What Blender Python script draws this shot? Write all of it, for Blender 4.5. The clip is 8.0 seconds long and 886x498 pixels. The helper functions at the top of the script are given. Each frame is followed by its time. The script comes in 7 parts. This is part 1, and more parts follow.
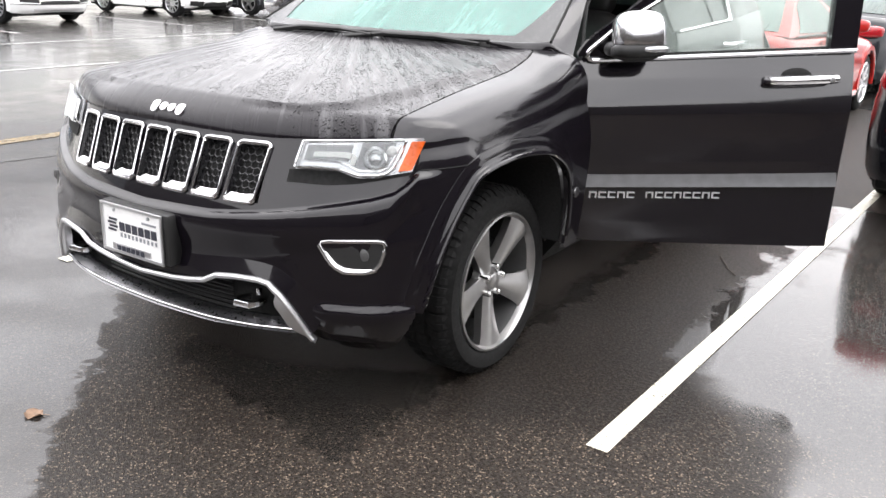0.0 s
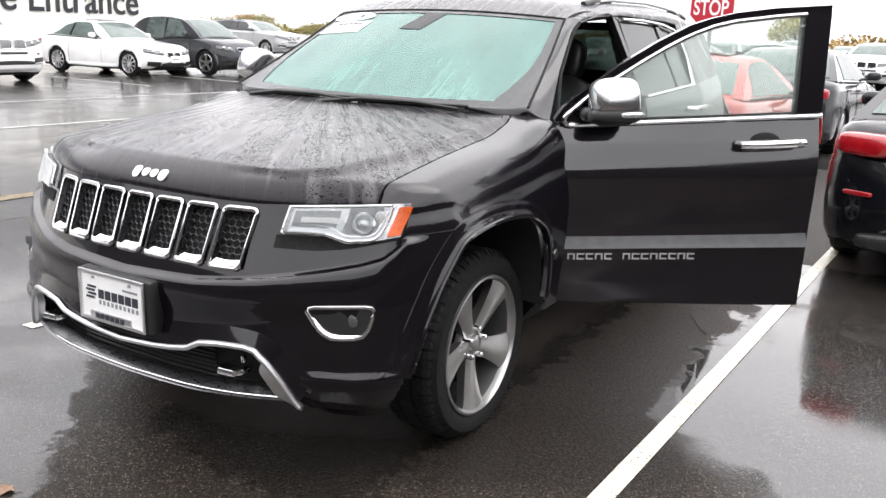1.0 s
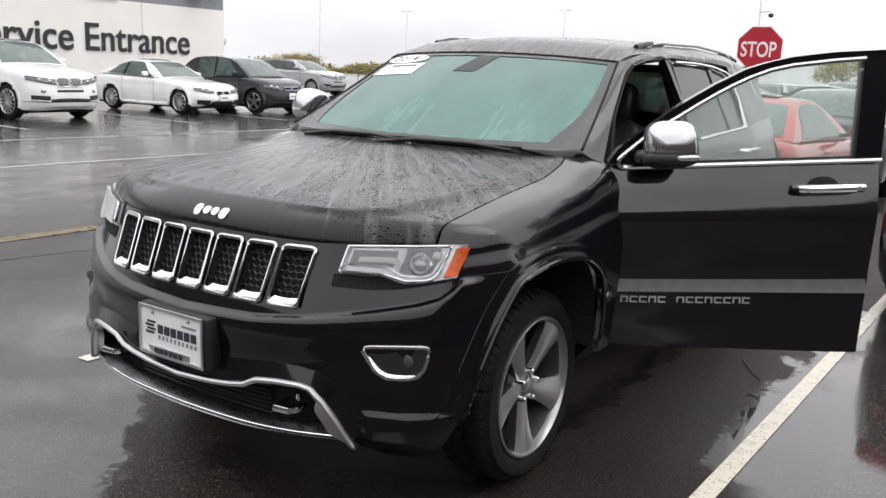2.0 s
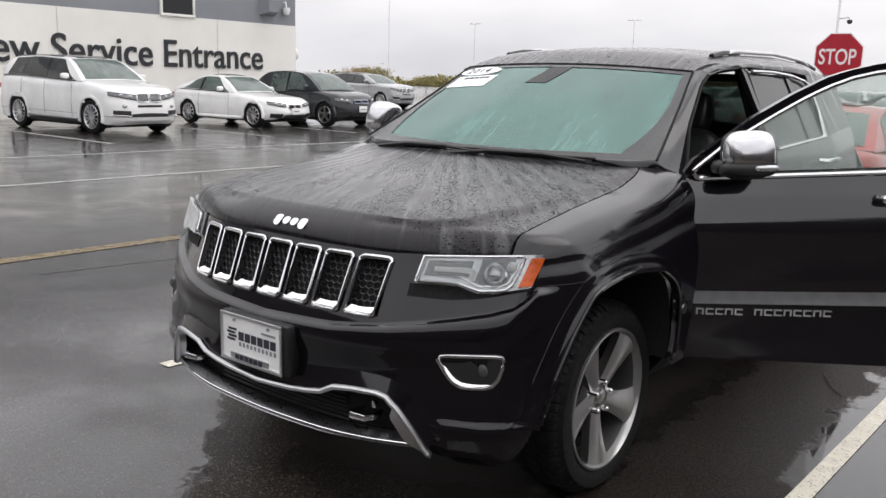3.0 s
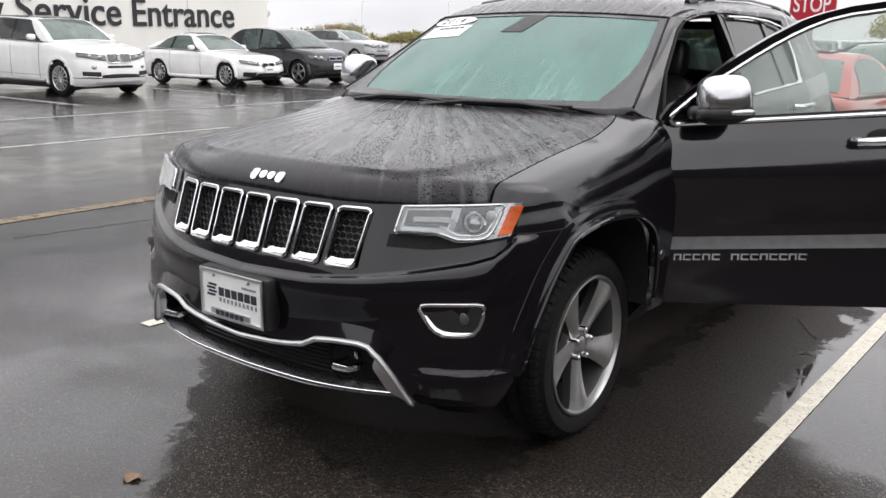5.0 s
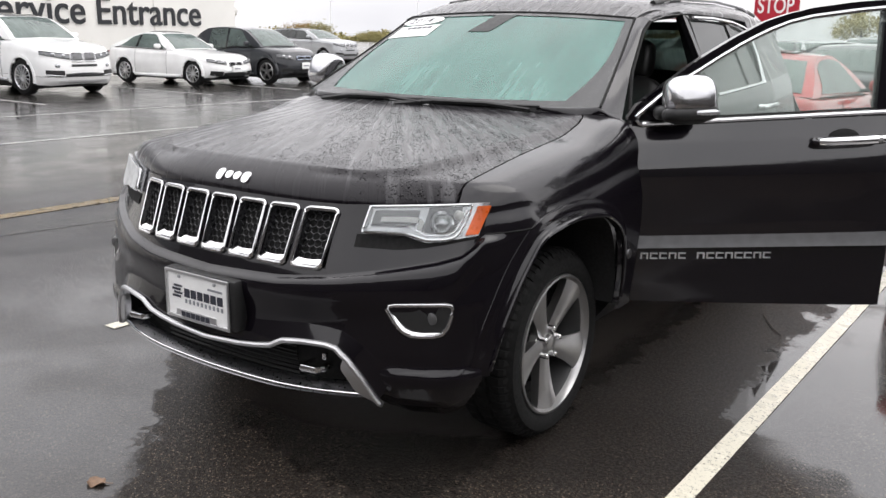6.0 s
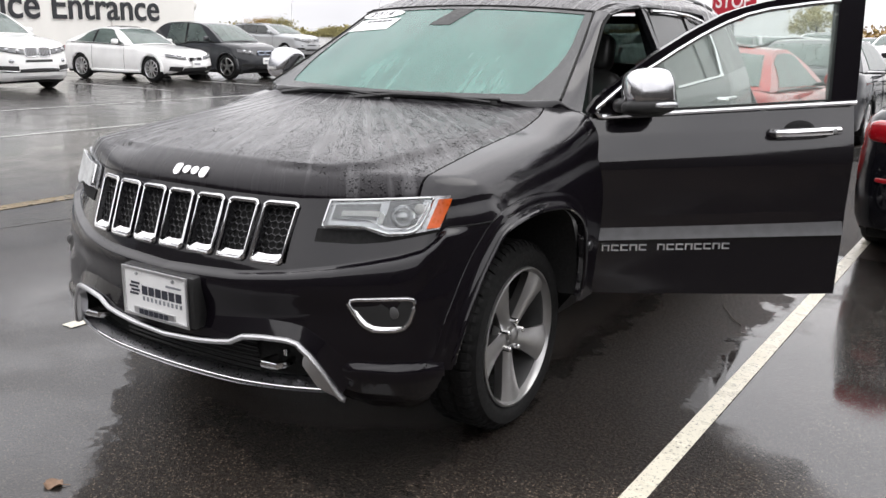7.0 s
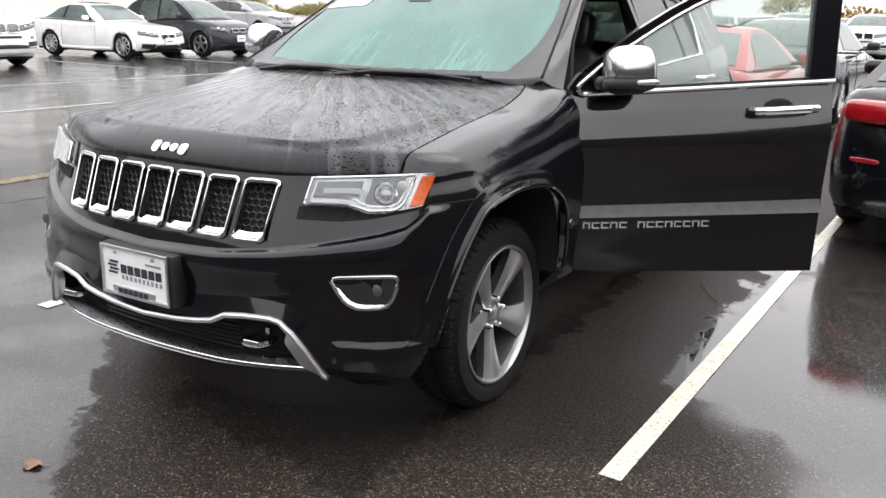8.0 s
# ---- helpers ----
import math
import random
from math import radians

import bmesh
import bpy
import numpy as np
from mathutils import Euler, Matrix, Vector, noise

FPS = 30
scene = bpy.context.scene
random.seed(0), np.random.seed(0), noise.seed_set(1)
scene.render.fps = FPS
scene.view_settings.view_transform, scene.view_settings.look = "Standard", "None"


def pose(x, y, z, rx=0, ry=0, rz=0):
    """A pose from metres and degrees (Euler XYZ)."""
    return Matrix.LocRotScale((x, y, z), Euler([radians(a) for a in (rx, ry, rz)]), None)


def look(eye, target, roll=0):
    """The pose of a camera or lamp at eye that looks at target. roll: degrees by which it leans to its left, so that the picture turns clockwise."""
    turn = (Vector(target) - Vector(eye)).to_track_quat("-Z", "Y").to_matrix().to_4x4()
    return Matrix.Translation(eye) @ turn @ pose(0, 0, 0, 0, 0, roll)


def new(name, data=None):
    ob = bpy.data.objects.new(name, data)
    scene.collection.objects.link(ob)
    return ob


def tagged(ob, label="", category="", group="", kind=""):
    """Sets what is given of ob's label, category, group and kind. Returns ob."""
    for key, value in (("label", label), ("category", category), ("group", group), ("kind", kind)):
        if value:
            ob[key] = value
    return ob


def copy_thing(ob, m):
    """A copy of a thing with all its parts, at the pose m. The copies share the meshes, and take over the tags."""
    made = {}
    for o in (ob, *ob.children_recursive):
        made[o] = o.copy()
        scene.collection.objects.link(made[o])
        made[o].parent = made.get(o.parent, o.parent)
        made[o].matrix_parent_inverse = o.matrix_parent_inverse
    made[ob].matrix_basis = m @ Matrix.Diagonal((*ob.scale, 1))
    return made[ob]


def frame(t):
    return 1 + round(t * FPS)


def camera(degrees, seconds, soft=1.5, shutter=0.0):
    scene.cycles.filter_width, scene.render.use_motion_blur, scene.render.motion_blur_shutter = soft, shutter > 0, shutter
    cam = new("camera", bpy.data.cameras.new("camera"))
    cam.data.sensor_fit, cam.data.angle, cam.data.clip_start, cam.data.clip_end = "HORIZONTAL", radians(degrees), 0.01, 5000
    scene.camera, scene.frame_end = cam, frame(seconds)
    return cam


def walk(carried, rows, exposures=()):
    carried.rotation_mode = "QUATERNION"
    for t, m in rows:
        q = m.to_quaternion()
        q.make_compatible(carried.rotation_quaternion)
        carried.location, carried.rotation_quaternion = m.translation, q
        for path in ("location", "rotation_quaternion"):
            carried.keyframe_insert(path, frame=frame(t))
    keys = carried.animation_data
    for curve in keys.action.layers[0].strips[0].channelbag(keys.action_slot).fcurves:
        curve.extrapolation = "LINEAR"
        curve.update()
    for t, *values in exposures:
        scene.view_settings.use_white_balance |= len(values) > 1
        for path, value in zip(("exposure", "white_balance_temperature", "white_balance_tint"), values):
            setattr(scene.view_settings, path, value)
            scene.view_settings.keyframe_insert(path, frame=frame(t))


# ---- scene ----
cam = camera(54.2, 8.0)
PATH = [
    (0, (2.394, -1.708, 1.489), (1.333, -0.131, 0.868), 1.9),
    (0.5, (2.337, -1.769, 1.499), (1.305, -0.156, 0.921), 0.3),
    (1, (2.305, -1.759, 1.508), (1.307, -0.097, 1.017), 2.2),
    (2.5, (2.256, -1.814, 1.518), (1.097, -0.232, 1.125), 2.1),
    (3, (2.257, -1.826, 1.517), (1.041, -0.286, 1.128), 1.7),
    (3.5, (2.252, -1.828, 1.51), (1.028, -0.295, 1.118), 1.5),
    (4, (2.253, -1.825, 1.493), (1.064, -0.282, 1.039), 1.2),
    (4.2, (2.261, -1.828, 1.49), (1.096, -0.275, 1.011), 1.0),
    (5.5, (2.261, -1.831, 1.494), (1.101, -0.275, 1.01), 0.6),
    (6, (2.264, -1.823, 1.493), (1.157, -0.229, 1.01), 1.0),
    (6.5, (2.269, -1.823, 1.491), (1.191, -0.206, 1.016), 0.7),
    (7, (2.268, -1.811, 1.485), (1.23, -0.173, 0.993), 1.0),
    (7.5, (2.256, -1.81, 1.476), (1.26, -0.156, 0.955), 1.0),
    (8, (2.248, -1.818, 1.476), (1.264, -0.161, 0.94), 1.3),
]
walk(cam, [(t, look(eye, target, roll)) for t, eye, target, roll in PATH],
     exposures=[(0.0, 1.33), (0.6, 1.21), (1.0, 1.05), (2.5, 0.11), (3.5, 0.07), (4.2, 0.18), (5.5, 0.42), (6.5, 0.45), (7.5, 0.61), (8.0, 0.77)])

# ---- world, sun, exposure ----
SUN_UP, SUN_TURN = 58.0, 52.0


def make_world():
    w = bpy.data.worlds.new("overcast_sky")
    w.use_nodes = True
    scene.world = w
    nt = w.node_tree
    nt.nodes.clear()
    n = nt.nodes.new
    out, bg, sky = n("ShaderNodeOutputWorld"), n("ShaderNodeBackground"), n("ShaderNodeTexSky")
    sky.sky_type = "NISHITA"
    sky.sun_disc = False
    sky.sun_elevation = radians(SUN_UP)
    sky.sun_rotation = radians(SUN_TURN)
    sky.air_density, sky.dust_density = 2.0, 6.0
    hsv = n("ShaderNodeHueSaturation")
    hsv.inputs["Saturation"].default_value = 0.12
    hsv.inputs["Value"].default_value = 0.16
    co, mp, nz, rp = n("ShaderNodeTexCoord"), n("ShaderNodeMapping"), n("ShaderNodeTexNoise"), n("ShaderNodeValToRGB")
    mp.inputs["Scale"].default_value = (1.0, 1.0, 3.2)
    nz.inputs["Scale"].default_value = 1.7
    nz.inputs["Detail"].default_value = 5.0
    nz.inputs["Roughness"].default_value = 0.5
    rp.color_ramp.elements[0].position, rp.color_ramp.elements[0].color = 0.32, (0.78, 0.79, 0.81, 1)
    rp.color_ramp.elements[1].position, rp.color_ramp.elements[1].color = 0.68, (1.22, 1.21, 1.2, 1)
    add, mul = n("ShaderNodeMix"), n("ShaderNodeMix")
    add.data_type, mul.data_type = "RGBA", "RGBA"
    add.blend_type, mul.blend_type = "MIX", "MULTIPLY"
    add.inputs["Factor"].default_value, mul.inputs["Factor"].default_value = 0.75, 1.0
    add.inputs["B"].default_value = (7.85, 7.72, 7.92, 1)
    nt.links.new(sky.outputs["Color"], hsv.inputs["Color"])
    nt.links.new(hsv.outputs["Color"], add.inputs["A"])
    nt.links.new(co.outputs["Generated"], mp.inputs["Vector"])
    nt.links.new(mp.outputs["Vector"], nz.inputs["Vector"])
    nt.links.new(nz.outputs["Fac"], rp.inputs["Fac"])
    nt.links.new(add.outputs["Result"], mul.inputs["A"])
    nt.links.new(rp.outputs["Color"], mul.inputs["B"])
    # an overcast sky is up to three times brighter overhead than at the horizon
    sep, up, gain, grad = n("ShaderNodeSeparateXYZ"), n("ShaderNodeMath"), n("ShaderNodeMath"), n("ShaderNodeMix")
    up.operation, gain.operation = "MAXIMUM", "MULTIPLY_ADD"
    up.inputs[1].default_value, gain.inputs[1].default_value, gain.inputs[2].default_value = 0.0, 1.22, 1.22
    grad.data_type, grad.blend_type = "RGBA", "MULTIPLY"
    grad.inputs["Factor"].default_value = 1.0
    nt.links.new(co.outputs["Generated"], sep.inputs[0])
    nt.links.new(sep.outputs[2], up.inputs[0])
    nt.links.new(up.outputs[0], gain.inputs[0])
    nt.links.new(mul.outputs["Result"], grad.inputs["A"])
    nt.links.new(gain.outputs[0], grad.inputs["B"])
    nt.links.new(grad.outputs["Result"], bg.inputs["Color"])
    bg.inputs["Strength"].default_value = 0.113
    nt.links.new(bg.outputs["Background"], out.inputs["Surface"])


make_world()
sun = new("sun", bpy.data.lights.new("sun", "SUN"))
sun.data.energy, sun.data.angle, sun.data.color = 0.6, radians(50), (1.0, 0.97, 0.93)
sun.matrix_world = look((0, 0, 30), (Vector((0, 0, 30)) - Vector((math.sin(radians(SUN_TURN)) * math.cos(radians(SUN_UP)), math.cos(radians(SUN_TURN)) * math.cos(radians(SUN_UP)), math.sin(radians(SUN_UP)))) * 10))


# ---- materials ----
class Mat:
    """A node material: a principled shader with a noise-varied colour, roughness and relief."""

    def __init__(self, name, color, rough=0.5, metal=0.0):
        self.m = bpy.data.materials.new(name)
        self.m.use_nodes = True
        self.nt = self.m.node_tree
        self.b = self.nt.nodes["Principled BSDF"]
        self.b.inputs["Base Color"].default_value = (*color, 1)
        self.b.inputs["Roughness"].default_value = rough
        self.b.inputs["Metallic"].default_value = metal
        self.color = color
        self.pos = None

    def n(self, kind, **kw):
        nd = self.nt.nodes.new(kind)
        for k, v in kw.items():
            nd.inputs[k].default_value = v
        return nd

    def link(self, a, b):
        self.nt.links.new(a, b)

    def coords(self, which="Object"):
        if self.pos is None:
            self.pos = self.n("ShaderNodeTexCoord")
        return self.pos.outputs[which]

    def noise(self, scale, detail=4.0, which="Object", stretch=(1, 1, 1), rough=0.55):
        mp = self.n("ShaderNodeMapping", Scale=stretch)
        self.link(self.coords(which), mp.inputs["Vector"])
        nz = self.n("ShaderNodeTexNoise", Scale=scale, Detail=detail, Roughness=rough)
        self.link(mp.outputs["Vector"], nz.inputs["Vector"])
        return nz.outputs["Fac"]

    def ramp(self, fac, *stops):
        rp = self.n("ShaderNodeValToRGB")
        el = rp.color_ramp.elements
        while len(el) < len(stops):
            el.new(0.5)
        for e, (p, c) in zip(el, stops):
            e.position = p
            e.color = (*c, 1) if isinstance(c, tuple) else (c, c, c, 1)
        self.link(fac, rp.inputs["Fac"])
        return rp.outputs["Color"]

    def math(self, op, a, b=0.0, clamp=False):
        nd = self.n("ShaderNodeMath")
        nd.operation, nd.use_clamp = op, clamp
        for i, v in enumerate((a, b)):
            if isinstance(v, (int, float)):
                nd.inputs[i].default_value = v
            else:
                self.link(v, nd.inputs[i])
        return nd.outputs[0]

    def mix(self, fac, a, b):
        nd = self.n("ShaderNodeMix")
        nd.data_type = "RGBA"
        for key, v in (("Factor", fac), ("A", a), ("B", b)):
            if isinstance(v, tuple):
                nd.inputs[key].default_value = (*v, 1)
            elif isinstance(v, (int, float)):
                nd.inputs[key].default_value = v if key == "Factor" else (v, v, v, 1)
            else:
                self.link(v, nd.inputs[key])
        return nd.outputs["Result"]

    def bump(self, height, strength=0.3, distance=0.005):
        bp = self.n("ShaderNodeBump", Strength=strength, Distance=distance)
        self.link(height, bp.inputs["Height"])
        self.link(bp.outputs["Normal"], self.b.inputs["Normal"])
        return bp

    def vary(self, scale, amount=0.15, fine=60.0, fine_bump=0.1, rough=0.1):
        """Two scales of variation: broad stains in colour and roughness, fine grain in relief."""
        big = self.noise(scale)
        small = self.noise(fine, 3.0)
        lo = tuple(max(0.0, c * (1 - amount)) for c in self.color)
        hi = tuple(min(1.0, c * (1 + amount)) for c in self.color)
        self.link(self.ramp(big, (0.3, lo), (0.7, hi)), self.b.inputs["Base Color"])
        r = self.b.inputs["Roughness"].default_value
        self.link(self.ramp(small, (0.3, max(0.02, r - rough)), (0.7, min(1, r + rough))), self.b.inputs["Roughness"])
        if fine_bump:
            self.bump(small, fine_bump, 0.002)
        return self


def coat(mat, weight=1.0, rough=0.03):
    mat.b.inputs["Coat Weight"].default_value = weight
    mat.b.inputs["Coat Roughness"].default_value = rough
    return mat


def run_lanes(mat, scale, detail, rough, fan):
    """Noise in lanes: straight down the panel, or fanning out from the point fan as wind and slope drive the water."""
    if fan is None:
        return mat.noise(scale, detail, "Object", (2.4, 0.16, 0.16), rough)
    sep, com = mat.n("ShaderNodeSeparateXYZ"), mat.n("ShaderNodeCombineXYZ")
    mat.link(mat.coords(), sep.inputs[0])
    dx, dy = mat.math("SUBTRACT", sep.outputs[0], fan[0]), mat.math("SUBTRACT", fan[1], sep.outputs[1])
    turn = mat.math("ARCTAN2", dx, dy)
    reach = mat.math("SQRT", mat.math("ADD", mat.math("MULTIPLY", dx, dx), mat.math("MULTIPLY", dy, dy)))
    mat.link(mat.math("MULTIPLY", turn, 3.0), com.inputs[0])
    mat.link(mat.math("MULTIPLY", reach, 0.20), com.inputs[1])
    nz = mat.n("ShaderNodeTexNoise", Scale=scale, Detail=detail, Roughness=rough)
    mat.link(com.outputs[0], nz.inputs["Vector"])
    return nz.outputs["Fac"]


def drops(mat, scale=95.0, lanes=9.0, fan=None):
    """Rain beads of uneven size, thick in some lanes that run down the panel and thin in others."""
    mp = mat.n("ShaderNodeMapping", Scale=(1.0, 0.75, 0.6))
    mat.link(mat.coords(), mp.inputs["Vector"])
    lane = run_lanes(mat, lanes, 3.0, 0.62, fan)
    held = mat.ramp(lane, (0.38, 0.35), (0.54, 1.0))
    if fan is not None:
        sep = mat.n("ShaderNodeSeparateXYZ")
        mat.link(mat.coords(), sep.inputs[0])
        # the steep front edge sheds its beads
        held = mat.math("MULTIPLY", held, mat.ramp(sep.outputs[1], (0.21, 0.12), (0.27, 1.0)))
    total = None
    for k, size in ((1.0, 0.62), (1.9, 0.55)):
        vo = mat.n("ShaderNodeTexVoronoi", Scale=scale * k, Randomness=1.0)
        mat.link(mp.outputs["Vector"], vo.inputs["Vector"])
        sep = mat.n("ShaderNodeSeparateColor")
        mat.link(vo.outputs["Color"], sep.inputs["Color"])
        reach = mat.math("MULTIPLY", mat.ramp(sep.outputs[0], (0.05, 0.10), (1.0, size)), held)
        bead = mat.math("MAXIMUM", mat.math("SUBTRACT", reach, vo.outputs["Distance"]), 0.0)
        bead = mat.math("MULTIPLY", mat.math("SQRT", bead), 1.0 / k)
        total = bead if total is None else mat.math("MAXIMUM", total, bead)
    return total, lane


def paint(name, color, rough=0.28, flake=0.0, wet=0.0, ior=1.5, bead=120.0, fan=None):
    m = Mat(name, color, rough, flake)
    coat(m, 1.0, 0.05)
    m.b.inputs["Coat IOR"].default_value = ior
    m.b.inputs["Specular IOR Level"].default_value = 0.08
    m.vary(1.3, 0.1, 240.0, 0.0, 0.04)
    if wet:
        keep, lane = drops(m, bead, 9.0, fan)
        bp = m.bump(keep, min(1.0, wet), 0.012 if fan is None else 0.016)
        m.link(bp.outputs["Normal"], m.b.inputs["Coat Normal"])
        film = m.ramp(run_lanes(m, 15.0, 4.0, 0.6, fan), (0.53, 0.0), (0.64, 1.0))
        if fan is not None:
            sep = m.n("ShaderNodeSeparateXYZ")
            m.link(m.coords(), sep.inputs[0])
            film = m.math("MULTIPLY", film, m.ramp(sep.outputs[1], (0.20, 0.08), (0.28, 1.0)))
        m.link(m.mix(m.math("MULTIPLY", film, 0.085 * wet * wet), color, (0.8, 0.8, 0.82)), m.b.inputs["Base Color"])
        soft = min(1.0, 0.22 + wet)
        m.link(m.ramp(lane, (0.38, 0.34 * soft), (0.46, 0.24 * soft), (0.60, 0.26 * soft)), m.b.inputs["Coat Roughness"])
    return m.m


def plain(name, color, rough=0.5, metal=0.0, scale=6.0, amount=0.15, fine=90.0, bump=0.08, spread=0.1):
    return Mat(name, color, rough, metal).vary(scale, amount, fine, bump, spread).m


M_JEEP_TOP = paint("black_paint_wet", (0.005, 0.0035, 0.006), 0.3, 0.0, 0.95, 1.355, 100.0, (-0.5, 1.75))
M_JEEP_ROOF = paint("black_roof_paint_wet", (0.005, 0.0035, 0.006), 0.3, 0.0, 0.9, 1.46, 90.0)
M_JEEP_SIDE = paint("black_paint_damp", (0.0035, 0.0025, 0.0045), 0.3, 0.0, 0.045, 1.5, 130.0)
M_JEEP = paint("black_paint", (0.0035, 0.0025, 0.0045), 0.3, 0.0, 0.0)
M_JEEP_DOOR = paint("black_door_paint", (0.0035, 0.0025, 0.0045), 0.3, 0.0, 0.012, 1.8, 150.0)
M_BLACK = plain("black_plastic", (0.012, 0.012, 0.012), 0.45)
M_GLOSS_BLACK = plain("gloss_black_plastic", (0.008, 0.008, 0.009), 0.12, 0, 6, .1, 90, .02)
M_DARK_PLASTIC = plain("black_grille_plastic", (0.022, 0.022, 0.024), 0.3)
# near-black: shade of recesses put into the colour; also used for black seals
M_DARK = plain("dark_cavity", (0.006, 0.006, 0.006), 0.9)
M_CHROME = plain("chrome", (0.86, 0.86, 0.87), 0.09, 1.0, 8, 0.04, 120, 0.02, 0.03)
M_SATIN = plain("satin_silver", (0.70, 0.70, 0.71), 0.36, 1.0, 8, 0.08, 110, 0.012, 0.04)
M_SATIN_DARK = plain("dark_satin_trim", (0.30, 0.30, 0.31), 0.3, 1.0, 8, 0.08, 110, 0.01, 0.05)
M_ALLOY = plain("machined_alloy", (0.46, 0.455, 0.45), 0.32, 0.9, 10, 0.1, 120, 0.0, 0.03)
M_ALLOY_DARK = plain("painted_alloy", (0.13, 0.13, 0.13), 0.4, 0.7, 10, 0.1, 120, 0.05)
M_TYRE = plain("tyre_rubber", (0.007, 0.007, 0.007), 0.8, 0.0, 14, 0.25, 70, 0.3)
for nd in M_TYRE.node_tree.nodes:
    if nd.type == 'BSDF_PRINCIPLED':
        nd.inputs["Specular IOR Level"].default_value = 0.3
M_AMBER = coat(Mat("amber_lens", (0.56, 0.085, 0.004), 0.3).vary(20, 0.25, 80, 0.05), 0.35).m
M_RED_LENS = coat(Mat("red_lens", (0.36, 0.006, 0.012), 0.2).vary(20, 0.2, 60, 0.05)).m
M_LAMP_SILVER = plain("lamp_reflector", (0.5, 0.51, 0.52), 0.2, 0.8, 14, 0.2, 60, 0.05)
M_LAMP_GREY = plain("lamp_inner_grey", (0.19, 0.195, 0.20), 0.3, 0.3, 14, 0.2, 60, 0.05)
M_LAMP_WHITE = plain("lamp_white_guide", (0.85, 0.85, 0.83), 0.3, 0.0, 20, 0.05)
M_WHITE = plain("white_enamel", (0.87, 0.87, 0.86), 0.35, 0.0, 6, 0.06, 60, 0.03)
M_INK = plain("dark_print", (0.03, 0.032, 0.045), 0.45)
M_GREY_PRINT = plain("grey_print", (0.25, 0.26, 0.28), 0.45)
M_LEATHER = plain("black_leather", (0.018, 0.017, 0.017), 0.4, 0.0, 10, 0.2, 60, 0.2)
M_STOP_RED = plain("red_sign_sheeting", (0.42, 0.012, 0.03), 0.4, 0.0, 3, 0.1, 60, 0.03)
M_STEEL = plain("galvanised_steel", (0.42, 0.43, 0.44), 0.45, 0.6, 8, 0.15, 60, 0.1)


def glass_mat(name, tint, rough=0.02, fog=0.0, fog_color=(0.5, 0.7, 0.63), through_light=0.0):
    """Thin pane: see-through tint with a mirror coat; fog adds a misted film that scatters light."""
    m = Mat(name, tint, rough)
    nt = m.nt
    out = nt.nodes["Material Output"]
    tr = m.n("ShaderNodeBsdfTransparent", Color=(*tint, 1))
    gl = m.n("ShaderNodeBsdfGlossy", Roughness=rough)
    df = m.n("ShaderNodeBsdfDiffuse")
    wet = m.noise(22.0, 4.0, "Object", (2.4, 0.3, 0.3))
    m.link(m.ramp(wet, (0.3, tuple(c * 0.76 for c in fog_color)), (0.65, fog_color)), df.inputs["Color"])
    bp = m.n("ShaderNodeBump", Strength=0.12, Distance=0.002)
    m.link(wet, bp.inputs["Height"])
    m.link(bp.outputs["Normal"], gl.inputs["Normal"])
    a, c = m.n("ShaderNodeMixShader"), m.n("ShaderNodeMixShader")
    run = m.noise(7.0, 4.0, "Object", (3.0, 0.35, 0.35))
    patch = m.ramp(m.noise(1.5, 3.0), (0.35, 0.72), (0.65, 1.0))
    m.link(m.math("MULTIPLY", patch, m.ramp(run, (0.35, fog * 0.95), (0.65, min(1.0, fog * 1.2)))), a.inputs[0])
    fr = m.n("ShaderNodeFresnel", IOR=1.5)
    m.link(tr.outputs[0], a.inputs[1])
    if through_light:
        # drops and mist pass light on from behind the pane
        tl, both = m.n("ShaderNodeBsdfTranslucent", Color=(*fog_color, 1)), m.n("ShaderNodeMixShader", Fac=through_light)
        m.link(df.outputs[0], both.inputs[1])
        m.link(tl.outputs[0], both.inputs[2])
        m.link(both.outputs[0], a.inputs[2])
    else:
        m.link(df.outputs[0], a.inputs[2])
    m.link(fr.outputs[0], c.inputs[0])
    m.link(a.outputs[0], c.inputs[1])
    m.link(gl.outputs[0], c.inputs[2])
    m.link(c.outputs[0], out.inputs["Surface"])
    nt.nodes.remove(m.b)
    return m.m


M_WINDSHIELD = glass_mat("misted_windscreen_glass", (0.80, 0.97, 0.90), 0.03, 0.47, (0.26, 0.50, 0.44))
# opaque grey: the sky's sheen on the wet passenger lens, put into the colour
M_LENS_SHEEN = plain("wet_lens_sheen", (0.60, 0.61, 0.61), 0.4, 0.0, 25, 0.25, 120, 0.15)
M_DOOR_GLASS = glass_mat("wet_side_glass", (0.96, 1.0, 0.98), 0.02, 0.22, (0.87, 0.96, 0.91), 0.75)
M_CITY_GLASS = glass_mat("pale_car_glass", (0.3, 0.36, 0.34), 0.03, 0.42, (0.24, 0.30, 0.28))
M_PRIVACY = glass_mat("privacy_glass", (0.1, 0.11, 0.11), 0.04, 0.30, (0.20, 0.215, 0.21))
M_CAR_GLASS = glass_mat("car_glass", (0.3, 0.36, 0.34), 0.03, 0.45, (0.30, 0.38, 0.35))
M_FRIT = paint("black_ceramic_band", (0.014, 0.015, 0.015), 0.3, 0.0, 0.25, 1.5, 150.0)
M_MOULD = plain("grey_moulding", (0.055, 0.055, 0.058), 0.42, 0.0, 20, 0.2, 120, 0.2)
M_LENS = glass_mat("clear_lamp_lens", (0.95, 0.96, 0.96), 0.02, 0.03, (0.8, 0.8, 0.8))


